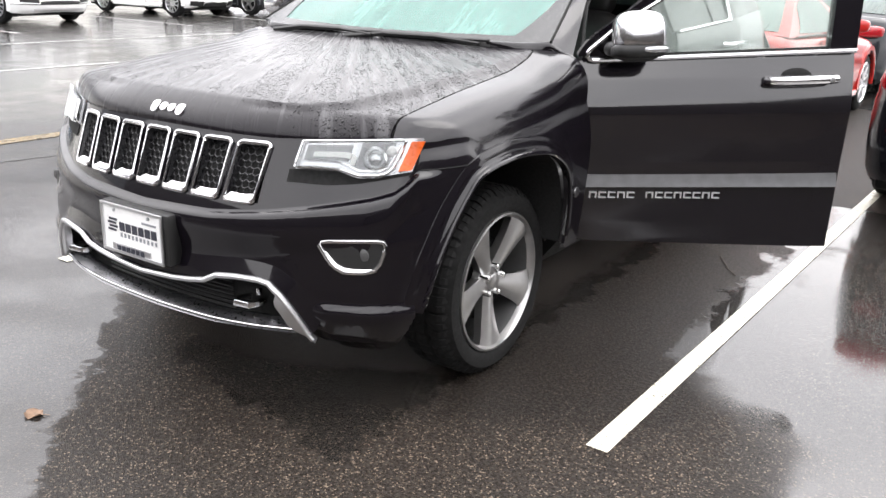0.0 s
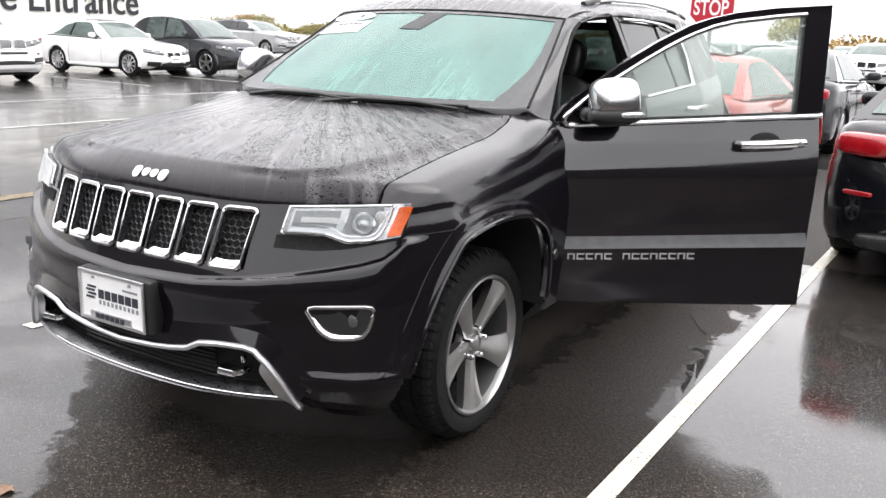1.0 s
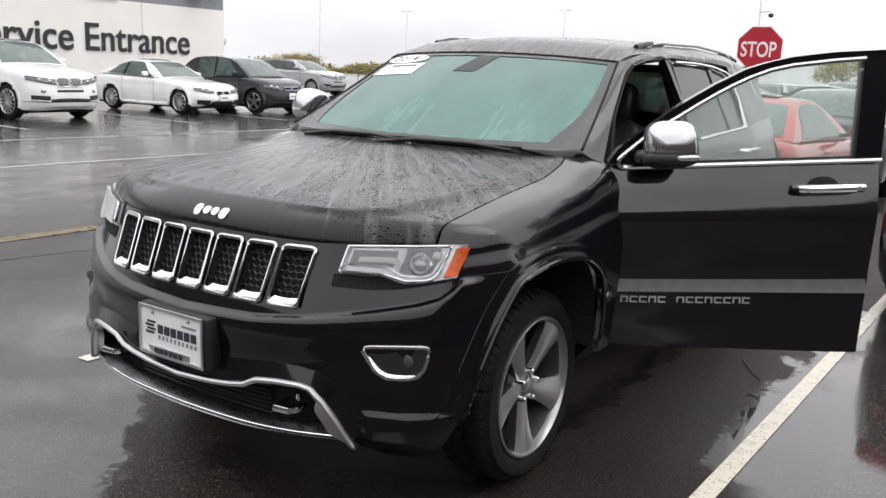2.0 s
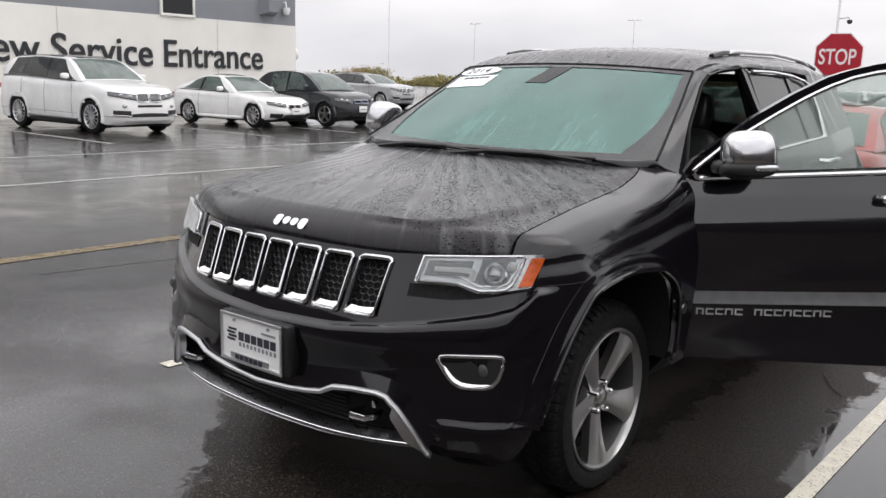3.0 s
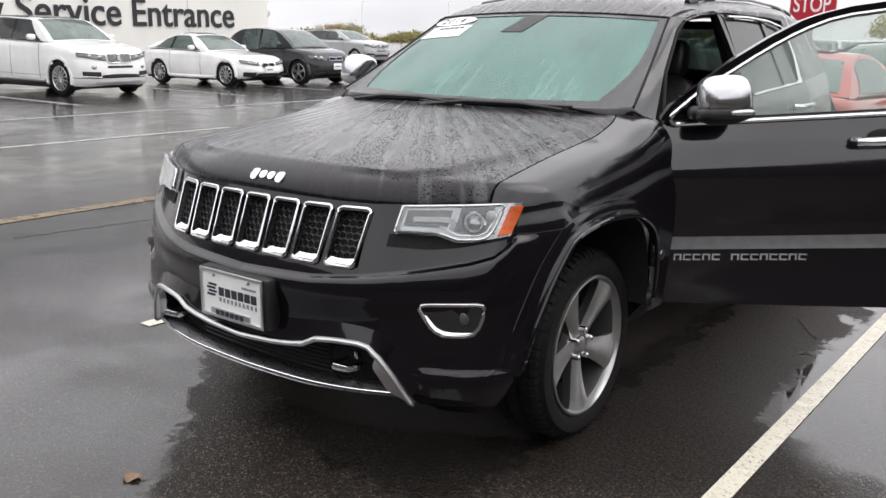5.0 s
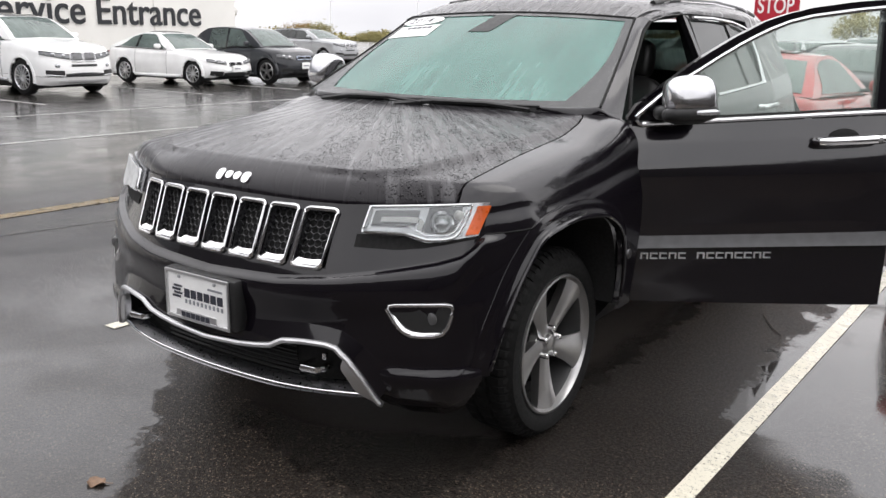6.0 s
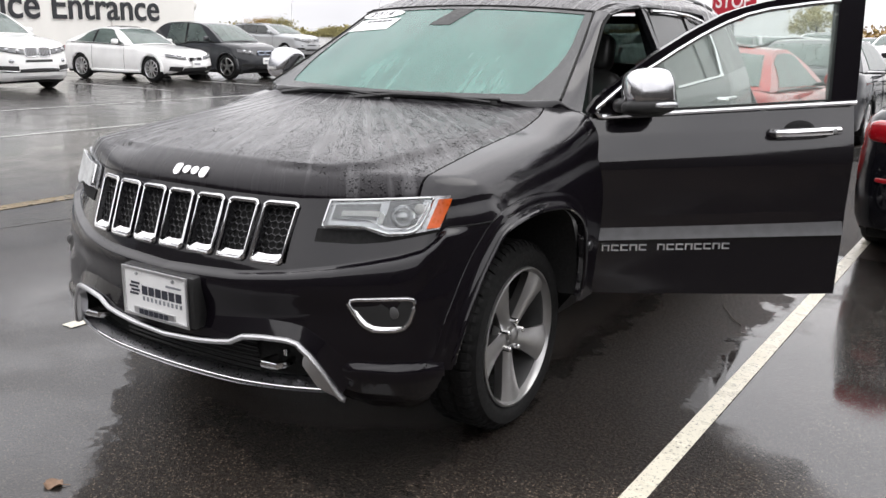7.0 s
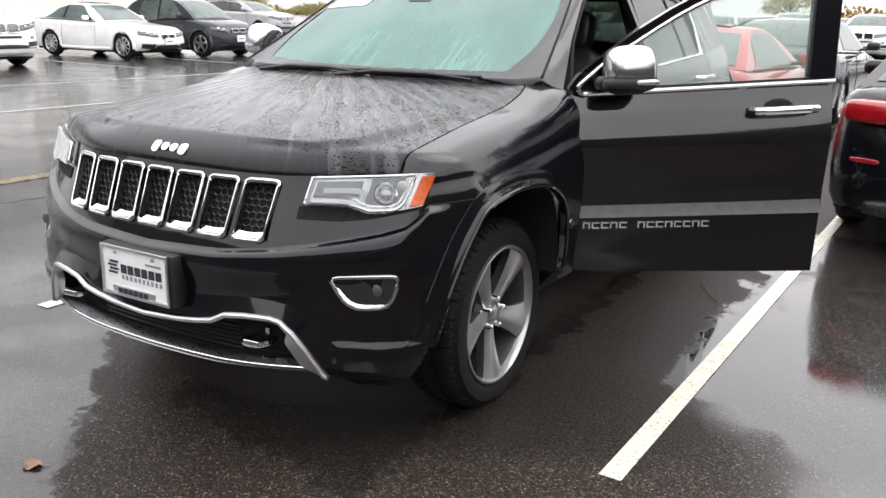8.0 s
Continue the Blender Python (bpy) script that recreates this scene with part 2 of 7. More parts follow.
# ---- mesh helpers ----
def link_mesh(name, bm, mat):
    me = bpy.data.meshes.new(name)
    bmesh.ops.recalc_face_normals(bm, faces=bm.faces)
    bm.to_mesh(me)
    bm.free()
    mats = mat if isinstance(mat, (list, tuple)) else [mat]
    for m in mats:
        me.materials.append(m)
    return me


def part(name, bm, mat, parent=None, label="", flat=False):
    """Links a bmesh as one mesh object, under a thing or a part where one is given."""
    bm.normal_update()
    if not flat:
        for f in bm.faces:
            f.smooth = True
        for e in bm.edges:
            if len(e.link_faces) == 2 and e.calc_face_angle(0) > radians(38):
                e.smooth = False
    ob = new(name, link_mesh(name, bm, mat))
    if parent is not None:
        ob.parent = parent
    if label:
        ob["label"] = label
    return ob


def thing(name, m, label, category, group="", kind=""):
    ob = new(name)
    ob.matrix_world = m
    ob.empty_display_size = 0.2
    return tagged(ob, label, category, group, kind)


def grid(fn, nu, nv, bm=None, skip=None, us=None, vs=None):
    """A sheet of quads over fn(u, v)."""
    bm = bm or bmesh.new()
    us = us or [i / nu for i in range(nu + 1)]
    vs = vs or [j / nv for j in range(nv + 1)]
    rows = [[bm.verts.new(fn(u, v)) for v in vs] for u in us]
    for i in range(len(us) - 1):
        for j in range(len(vs) - 1):
            q = (rows[i][j], rows[i + 1][j], rows[i + 1][j + 1], rows[i][j + 1])
            if skip and skip(sum((p.co for p in q), Vector()) / 4):
                continue
            if (q[0].co - q[1].co).length + (q[2].co - q[3].co).length < 1e-6 or (q[0].co - q[3].co).length + (q[1].co - q[2].co).length < 1e-6:
                continue
            bm.faces.new(q)
    return bm


def box(bm, cx, cy, cz, sx, sy, sz, bevel=0.0, m=None):
    r = bmesh.ops.create_cube(bm, size=1.0)
    vs = r["verts"]
    for v in vs:
        v.co = Vector((cx + v.co.x * sx, cy + v.co.y * sy, cz + v.co.z * sz))
    if bevel:
        es = list({e for v in vs for e in v.link_edges})
        r2 = bmesh.ops.bevel(bm, geom=es, offset=bevel, segments=2, affect="EDGES", profile=0.5)
        vs = list({v for f in r2["faces"] for v in f.verts} | {v for v in vs if v.is_valid})
    if m is not None:
        bmesh.ops.transform(bm, matrix=m, verts=[v for v in vs if v.is_valid])
    return bm


def tube(bm, pts, r, n=8, closed=False, flat=1.0):
    """A round bar along a line of points."""
    pts = [Vector(p) for p in pts]
    k = len(pts)
    rings = []
    up = Vector((0.13, 0.21, 0.97)).normalized()
    for i, p in enumerate(pts):
        a = pts[(i - 1) % k] if closed or i > 0 else p
        b = pts[(i + 1) % k] if closed or i < k - 1 else p
        d = (b - a).normalized()
        s = d.cross(up)
        if s.length < 1e-3:
            s = d.cross(Vector((1, 0, 0)))
        s.normalize()
        t = s.cross(d)
        rr = r(i / max(1, k - 1)) if callable(r) else r
        rings.append([bm.verts.new(p + rr * (math.cos(2 * math.pi * j / n) * s + flat * math.sin(2 * math.pi * j / n) * t)) for j in range(n)])
    for i in range(k if closed else k - 1):
        a, b = rings[i], rings[(i + 1) % k]
        for j in range(n):
            bm.faces.new((a[j], a[(j + 1) % n], b[(j + 1) % n], b[j]))
    if not closed:
        bm.faces.new(rings[0][::-1])
        bm.faces.new(rings[-1])
    return bm


def lathe(bm, prof, axis="x", centre=(0, 0, 0), n=48):
    """A turned shape: profile of (along, radius), about an axis."""
    rings = []
    c = Vector(centre)
    for a, r in prof:
        ring = []
        for j in range(n):
            t = 2 * math.pi * j / n
            q = {"x": (a, r * math.cos(t), r * math.sin(t)), "y": (r * math.cos(t), a, r * math.sin(t)), "z": (r * math.cos(t), r * math.sin(t), a)}[axis]
            ring.append(bm.verts.new(c + Vector(q)))
        rings.append(ring)
    for a, b in zip(rings, rings[1:]):
        for j in range(n):
            bm.faces.new((a[j], a[(j + 1) % n], b[(j + 1) % n], b[j]))
    return bm


def prism(bm, poly, fn, d0, d1):
    """A flat outline of (a, b) between the depths d0 and d1, placed by fn(a, b, d)."""
    lo = [bm.verts.new(fn(a, b, d0)) for a, b in poly]
    hi = [bm.verts.new(fn(a, b, d1)) for a, b in poly]
    k = len(poly)
    for i in range(k):
        bm.faces.new((lo[i], lo[(i + 1) % k], hi[(i + 1) % k], hi[i]))
    f1, f2 = bm.faces.new(lo[::-1]), bm.faces.new(hi)
    bmesh.ops.triangulate(bm, faces=[f1, f2])
    return bm


def interp(x, pts):
    if x <= pts[0][0]:
        return pts[0][1]
    for (a, p), (b, q) in zip(pts, pts[1:]):
        if x <= b:
            return p + (q - p) * (x - a) / (b - a)
    return pts[-1][1]


def sstep(a, b, x):
    t = min(1.0, max(0.0, (x - a) / (b - a)))
    return t * t * (3 - 2 * t)


def round_loop(x0, x1, z0, z1, r, n=4):
    out = []
    for cx, cz, a0 in ((x1 - r, z1 - r, 0), (x0 + r, z1 - r, 90), (x0 + r, z0 + r, 180), (x1 - r, z0 + r, 270)):
        for i in range(n + 1):
            a = radians(a0 + 90 * i / n)
            out.append((cx + r * math.cos(a), cz + r * math.sin(a)))
    return out


def letters(name, text, size, mat, m, parent=None, depth=0.01):
    cu = bpy.data.curves.new(name, "FONT")
    cu.body, cu.size, cu.extrude, cu.align_x = text, size, depth, "LEFT"
    ob = new(name, cu)
    dg = bpy.context.evaluated_depsgraph_get()
    me = bpy.data.meshes.new_from_object(ob.evaluated_get(dg))
    bpy.data.objects.remove(ob)
    me.materials.clear()
    me.materials.append(mat)
    ob = new(name, me)
    ob.matrix_world = m
    if parent is not None:
        ob.parent = parent
        ob.matrix_parent_inverse = parent.matrix_world.inverted()
    return ob



def spell(name, text, size, mat, m, label, category, depth=0.01, bold=0.0, gap=1.0):
    """Raised letters, each a part of its own, under one sign."""
    def run(body):
        cu = bpy.data.curves.new("text", "FONT")
        cu.body, cu.size, cu.extrude, cu.offset = body, size, depth, bold
        ob = new("text", cu)
        me = bpy.data.meshes.new_from_object(ob.evaluated_get(bpy.context.evaluated_depsgraph_get()))
        bpy.data.objects.remove(ob)
        return me
    top_ob = tagged(new(name), label, category)
    top_ob.matrix_world = m
    width = lambda body: max(v.co.x for v in run(body).vertices)
    bar = width("|")
    for i, ch in enumerate(text):
        if ch == " ":
            continue
        me = run(ch)
        me.materials.clear()
        me.materials.append(mat)
        ob = new("letter", me)
        ob.parent = top_ob
        ob.matrix_basis = pose((width(text[:i] + "|") - bar) * gap, 0, 0)
    return top_ob


# ---- the car park ----
def asphalt():
    """Stony asphalt under a film of rain: the film fills up into mirror-smooth pools."""
    m = Mat("wet_asphalt", (0.045, 0.043, 0.041), 0.6)
    grain2 = m.noise(75.0, 3.0)
    blot = m.noise(0.55, 5.0)
    vo = m.n("ShaderNodeTexVoronoi", Scale=205.0)
    m.link(m.coords(), vo.inputs["Vector"])
    sep = m.n("ShaderNodeSeparateColor")
    m.link(vo.outputs["Color"], sep.inputs["Color"])
    stones = m.ramp(sep.outputs[0], (0.0, (0.008, 0.006, 0.0049)), (0.5, (0.020, 0.0152, 0.012)), (0.90, (0.050, 0.039, 0.030)), (0.992, (0.31, 0.245, 0.185)))
    tone = m.mix(m.ramp(blot, (0.3, 0.0), (0.7, 0.5)), stones, (0.008, 0.007, 0.006))
    # pools: noise, and a drained patch where the ground is high
    px = m.n("ShaderNodeSeparateXYZ")
    m.link(m.coords(), px.inputs[0])
    X, Y = px.outputs[0], px.outputs[1]
    west = m.math("MULTIPLY", m.math("ADD", m.math("ADD", X, Y), 0.33), -0.7)
    step = m.math("MULTIPLY", m.ramp(m.math("MULTIPLY", m.math("SUBTRACT", Y, 1.0), 1.4), (0.12, 1.0), (0.75, 0.0)), 0.62)
    east = m.math("SUBTRACT", m.math("SUBTRACT", X, 1.33), step)
    level = m.math("MAXIMUM", m.math("MAXIMUM", west, east), m.math("SUBTRACT", Y, 3.3))
    level = m.math("MINIMUM", level, m.math("MAXIMUM", m.math("SUBTRACT", Y, 0.3), m.math("SUBTRACT", 0.5, X)))
    level = m.math("MAXIMUM", level, m.math("MINIMUM", m.math("MINIMUM", m.math("SUBTRACT", m.math("ADD", Y, m.math("MULTIPLY", X, 0.22)), 0.24), m.math("SUBTRACT", 0.8, X)), m.math("ADD", X, 0.3)))
    # soaked ground beside the front wheel: the open door's dark reflection, put into the colour
    mirrored_zone = m.math("MINIMUM", m.math("MINIMUM", m.math("SUBTRACT", X, 0.30), m.math("SUBTRACT", 1.72, X)), m.math("SUBTRACT", Y, m.math("ADD", m.math("MULTIPLY", m.math("SUBTRACT", X, 1.0), 0.55), 0.52)))
    # ground that has drained between the parked cars
    bank = m.math("MAXIMUM", m.math("SUBTRACT", m.math("ABSOLUTE", m.math("SUBTRACT", X, 1.35)), 0.7), m.math("SUBTRACT", m.math("ABSOLUTE", m.math("SUBTRACT", Y, 7.2)), 2.6))
    level = m.math("MINIMUM", level, m.math("MULTIPLY", bank, 4.0))
    ragged = m.math("MULTIPLY", m.math("SUBTRACT", m.noise(4.0, 9.0, "Object", (1.0, 1.0, 1.0), 0.72), 0.5), 0.5)
    cx, cy = m.math("SUBTRACT", X, 0.7), m.math("SUBTRACT", Y, 0.7)
    away = m.math("SQRT", m.math("ADD", m.math("MULTIPLY", cx, cx), m.math("MULTIPLY", cy, cy)))
    far = m.math("MULTIPLY", m.math("MAXIMUM", m.math("SUBTRACT", away, 1.7), 0.0), 0.6)
    broad = m.math("MULTIPLY", m.math("SUBTRACT", m.noise(0.5, 4.0), 0.5), m.math("MINIMUM", m.math("MULTIPLY", far, 3.0), 9.0))
    ragged = m.math("ADD", ragged, broad)
    height = m.math("ADD", m.math("ADD", level, ragged), 0.5)
    wet = m.mix(m.ramp(m.math("SUBTRACT", X, 1.0), (0.42, 0.0), (0.60, 1.0)), m.ramp(height, (0.485, 0.0), (0.53, 1.0)), m.ramp(height, (0.28, 0.0), (0.66, 1.0)))
    # dry ground sheltered by the nose of the parked vehicle
    bend = m.math("MULTIPLY", m.math("MAXIMUM", m.math("SUBTRACT", X, 0.1), 0.0), 0.55)
    under = m.math("SUBTRACT", m.math("SUBTRACT", Y, 0.44), bend)
    under = m.math("MINIMUM", under, m.math("MULTIPLY", m.math("SUBTRACT", 0.62, m.math("ABSOLUTE", m.math("SUBTRACT", X, 0.1))), 0.6))
    dry = m.ramp(m.math("ADD", m.math("ADD", under, m.math("MULTIPLY", ragged, 0.4)), 0.5), (0.49, 0.0), (0.56, 1.0))
    tone = m.mix(m.math("MULTIPLY", wet, 0.6), tone, (0.012, 0.0105, 0.0095))
    # tone darkened as if the black door and wheel were mirrored here
    door_reflection = m.ramp(m.math("ADD", m.math("ADD", mirrored_zone, m.math("MULTIPLY", ragged, 0.6)), 0.5), (0.42, 0.0), (0.66, 1.0))
    tone = m.mix(m.math("MULTIPLY", door_reflection, 0.66), tone, (0.0085, 0.0065, 0.0055))
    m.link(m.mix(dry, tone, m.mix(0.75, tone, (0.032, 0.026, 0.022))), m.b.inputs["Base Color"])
    # on the west side the film is thin and lets the stones show through
    thin = m.math("MULTIPLY", m.ramp(m.noise(1.1, 5.0), (0.38, 0.25), (0.6, 1.0)), m.ramp(m.math("SUBTRACT", 0.6, X), (0.0, 0.0), (0.6, 1.0)))
    thin = m.math("MULTIPLY", thin, m.ramp(m.math("MULTIPLY", away, 0.1), (0.2, 1.0), (0.7, 0.0)))
    film_share = m.math("MULTIPLY", m.math("MAXIMUM", m.ramp(wet, (0.0, 0.17), (1.0, 1.0)), m.math("MULTIPLY", door_reflection, 0.18)), m.math("SUBTRACT", 1.0, m.math("MULTIPLY", thin, 0.38)))
    m.link(m.math("MULTIPLY", m.math("SUBTRACT", 1.0, dry), film_share), m.b.inputs["Coat Weight"])
    h = m.math("ADD", m.math("MULTIPLY", vo.outputs["Distance"], 0.8), grain2)
    m.bump(h, 0.6, 0.006)
    m.b.inputs["Coat IOR"].default_value = 1.95
    m.link(m.mix(wet, m.ramp(grain2, (0.3, 0.18), (0.7, 0.36)), m.mix(m.ramp(m.math("MULTIPLY", away, 0.2), (0.25, 0.0), (0.9, 1.0)), m.ramp(m.noise(1.7, 4.0), (0.35, 0.03), (0.65, 0.09)), m.ramp(m.noise(1.7, 4.0), (0.35, 0.10), (0.65, 0.22)))), m.b.inputs["Coat Roughness"])
    film = m.n("ShaderNodeBump", Distance=0.004)
    m.link(m.math("ADD", m.math("MULTIPLY", m.math("SUBTRACT", 1.0, wet), 0.30), m.math("MULTIPLY", m.math("MULTIPLY", thin, wet), 0.13)), film.inputs["Strength"])
    m.link(h, film.inputs["Height"])
    m.link(film.outputs["Normal"], m.b.inputs["Coat Normal"])
    m.b.inputs["Specular IOR Level"].default_value = 0.16
    return m.m


M_ASPHALT = asphalt()


def worn_paint(name, color, wear=0.5):
    m = Mat(name, color, 0.5)
    chips = m.noise(75.0, 6.0, "Object", (1, 1, 1), 0.7)
    m.link(m.ramp(chips, (wear - 0.06, tuple(c * 0.10 for c in color)), (wear + 0.01, tuple(c * 0.9 for c in color)), (0.75, color)), m.b.inputs["Base Color"])
    m.link(m.ramp(m.noise(6.0), (0.3, 0.15), (0.7, 0.5)), m.b.inputs["Roughness"])
    m.bump(chips, 0.25, 0.003)
    return m.m


M_LINE = worn_paint("worn_white_paint", (0.74, 0.70, 0.58), 0.42)
M_LINE_FAR = worn_paint("faint_white_paint", (0.55, 0.55, 0.53), 0.46)
M_YELLOW = worn_paint("worn_yellow_paint", (0.34, 0.24, 0.10), 0.54)
bm = bmesh.new()
grid(lambda u, v: Vector((-700 + 1400 * u, -700 + 1400 * v, 0)), 28, 28, bm)
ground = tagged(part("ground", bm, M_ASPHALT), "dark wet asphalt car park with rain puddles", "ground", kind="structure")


def line(x0, y0, x1, y1, w, mat, label, group="stall lines"):
    d = Vector((x1 - x0, y1 - y0, 0))
    n = Vector((-d.y, d.x, 0)).normalized() * w / 2
    k = max(1, int(d.length / 0.4))
    bm = grid(lambda u, v: Vector((x0, y0, 0.004)) + d * u + n * (2 * v - 1), k, 2)
    return tagged(part("stall_line", bm, mat), label, "road marking", group, "structure")


line(1.435, 0.655, 1.865, 16.0, 0.078, M_LINE, "worn white stall line on wet asphalt")
line(-1.535, 0.66, -1.085, 16.0, 0.085, M_LINE, "worn white stall line on wet asphalt")
line(-4.95, -12.0, -3.7, 30.0, 0.17, M_YELLOW, "faded yellow line on wet asphalt")
line(-9.45, -12.0, -7.9, 30.0, 0.10, M_LINE_FAR, "worn white line on wet asphalt")
line(-13.4, -12.0, -10.6, 30.0, 0.10, M_LINE_FAR, "worn white line on wet asphalt")
def crack(pts, w):
    bm = bmesh.new()
    rows = [[bm.verts.new((x + dx, y, 0.003)) for dx in (-w / 2, w / 2)] for x, y in pts]
    for a, b in zip(rows, rows[1:]):
        bm.faces.new((a[0], a[1], b[1], b[0]))
    return tagged(part("asphalt_crack", bm, M_TAR), "thin dark sealed crack in wet asphalt", "crack", kind="structure")


M_TAR = plain("dark_tar", (0.008, 0.008, 0.008), 0.35, 0, 9, 0.2, 60, 0.2)
crack([(-3.94 + 0.2 * k / 19 + 0.012 * math.sin(k * 1.9), 1.21 + 1.06 * k / 19) for k in range(20)], 0.016)
for y in (4.8, 7.8, 12.0, 14.9):
    line(-14.0, y, -18.5, y, 0.10, M_LINE_FAR, "worn white stall line on wet asphalt")

# ---- the service building ----
M_WALL = plain("cream_render", (0.86, 0.845, 0.80), 0.75, 0.0, 0.5, 0.06, 30, 0.1)
M_WALL_GREY = plain("grey_cladding", (0.24, 0.25, 0.27), 0.6, 0.0, 0.6, 0.1, 30, 0.1)
M_SIGN = plain("dark_sign_letters", (0.02, 0.022, 0.026), 0.4)
M_JOINT = plain("pale_joint", (0.62, 0.60, 0.56), 0.8)
BX = -22.5
bm = bmesh.new()
box(bm, BX - 6, 0.2, 1.60, 12, 40.4, 3.20)
wall = tagged(part("wall_service", bm, M_WALL, None, "", True), "cream service building wall with large dark lettering", "wall", kind="structure")
bm = bmesh.new()
box(bm, BX - 6, 0.2, 4.92, 11.98, 40.38, 3.44)
tagged(part("wall_upper", bm, M_WALL_GREY, None, "", True), "grey upper wall of the service building", "wall", kind="structure")
SIGN_M = Matrix.Translation((BX + 0.03, 8.44, 1.61)) @ Matrix(((0, 0, 1, 0), (1.03, 0, 0, 0), (0, 1.08, 0, 0), (0, 0, 0, 1)))
spell("wall_sign", "New Service Entrance", 1.12, M_SIGN, SIGN_M, "large dark lettering on the cream wall", "sign", 0.02, 0.010)
# joints, plinth and window of the wall
bm = bmesh.new()
for y in (-12, -6, 0.5, 5.4, 11.3, 16.9):
    box(bm, BX + 0.002, y, 1.6, 0.008, 0.03, 3.16)
tagged(part("trim", bm, M_JOINT, None, "", True), "thin grey joints in the rendered wall", "wall joint", kind="structure")
bm = bmesh.new()
box(bm, BX + 0.02, 0.2, 0.36, 0.06, 40.4, 0.72, 0.01)
tagged(part("baseboard", bm, M_WALL, None, "", True), "cream plinth along the foot of the wall", "plinth", kind="structure")
win = tagged(new("window_1"), "dark window in a cream frame in the grey wall", "window", kind="structure")
win.matrix_world = pose(BX, 15.34, 3.85)
bm = bmesh.new()
for cy, cz, sy, sz in ((0, 0.62, 1.3, 0.08), (0, -0.62, 1.3, 0.08), (-0.61, 0, 0.08, 1.2), (0.61, 0, 0.08, 1.2)):
    box(bm, 0.03, cy, cz, 0.08, sy, sz, 0.008)
part("window_frame", bm, M_WALL, win)
bm = bmesh.new()
box(bm, 0.015, 0, 0, 0.02, 1.16, 1.18)
part("pane", bm, M_GLOSS_BLACK, win)
# wall lamp and camera near the corner
lampbox = thing("wall_lamp", pose(BX - 0.02, 19.05, 3.78), "dark square wall lamp under the eaves", "lamp")
bm = bmesh.new()
prism(bm, [(-0.35, -0.3), (0.35, -0.3), (0.35, 0.35), (-0.35, 0.35)], lambda p, q, d: Vector((d, p * (1 - d), q * (1 - d))), 0.0, 0.4)
part("lamp_body", bm, M_WALL_GREY, lampbox)
camdome = thing("security_camera", pose(BX, 19.83, 3.70), "white dome security camera on the wall", "camera")
bm = bmesh.new()
lathe(bm, [(-0.16, 0.0), (-0.13, 0.09), (-0.02, 0.13), (0.10, 0.13), (0.12, 0.0)], "z", (0.15, 0, 0), 20)
part("dome", bm, M_WHITE, camdome)
bm = bmesh.new()
tube(bm, [(0, 0, 0.3), (0.1, 0, 0.3), (0.15, 0, 0.1)], 0.03, 8)
part("bracket", bm, M_WHITE, camdome)
horn = thing("wall_bell", pose(BX - 0.4, 20.38, 2.2), "pale round fitting at the building's corner", "fitting")
bm = bmesh.new()
lathe(bm, [(0, 0.0), (0.0, 0.2), (0.25, 0.26), (0.3, 0.24), (0.3, 0.0)], "y", (0, 0, 0), 20)
part("fitting_body", bm, M_WALL, horn)
# ---- the parked sport utility vehicle: nose at y = 0, driver's side towards +x ----
AXLE_Y, AXLE_Z, REAR_Y = 0.970, 0.358, 3.88
jeep = thing("sport_utility_vehicle", pose(0, 0, 0), "black four-door SUV with chrome grille, wet with rain, driver's door open", "car")


X_END = 0.953


def turn_in(x, q, deep):
    """How the plan line turns round the corner into the side."""
    t = min(1.0, max(0.0, (x - q) / (X_END - q)))
    return deep * (1 - math.sqrt(max(0.0, 1 - t * t)))


def yf(x):
    """Plan line of the nose at lamp height."""
    x = min(abs(x), X_END)
    p, e = min(x, 0.5), max(0.0, x - 0.5)
    return 0.10 * p * p + 0.60 * p ** 4 + 0.40 * e + 0.36 * e * e + turn_in(x, 0.84, 0.21)


def yl(x):
    """Plan line of the nose at bumper height, squarer at the corners."""
    x = min(abs(x), X_END)
    p, e = min(x, 0.5), max(0.0, x - 0.5)
    return 0.10 * p * p + 0.42 * p ** 4 + 0.33 * e + 0.30 * e * e + turn_in(x, 0.77, 0.20)


def nose_y(x, z):
    w = sstep(0.48, 0.92, z)
    upright = 0.7 * sstep(0.84, 0.945, abs(x)) * sstep(0.5, 0.95, z)
    return yl(x) * (1 - w) + yf(x) * w + upright * (0.13 - pz(z))


NOSE = [(0.15, 0.20), (0.25, 0.13), (0.32, 0.075), (0.36, 0.06), (0.45, 0.048), (0.52, 0.044), (0.60, 0.046), (0.67, 0.046), (0.69, 0.048), (0.72, 0.055), (0.75, 0.064), (0.77, 0.071), (0.95, 0.140), (1.0, 0.155)]


def pz(z):
    return interp(z, NOSE)


def front(x, z, d=0.0):
    """A point of the nose at x and z, d metres proud of it."""
    e = 0.004
    sx = (nose_y(x + e, z) - nose_y(x - e, z)) / (2 * e)
    sz = (nose_y(x, z + e) + pz(z + e) - nose_y(x, z - e) - pz(z - e)) / (2 * e)
    n = Vector((sx, -1.0, sz)).normalized()
    return Vector((x, nose_y(x, z) + pz(z), z)) + n * d


def xo(y, z):
    """Half width of the body at y and z."""
    k = pz(z) if z < 0.9 else 0.1
    if y >= nose_y(X_END, z) + k:
        return X_END
    lo, hi = 0.5, X_END
    for _ in range(24):
        mid = (lo + hi) / 2
        lo, hi = (mid, hi) if nose_y(mid, z) + k < y else (lo, mid)
    return lo


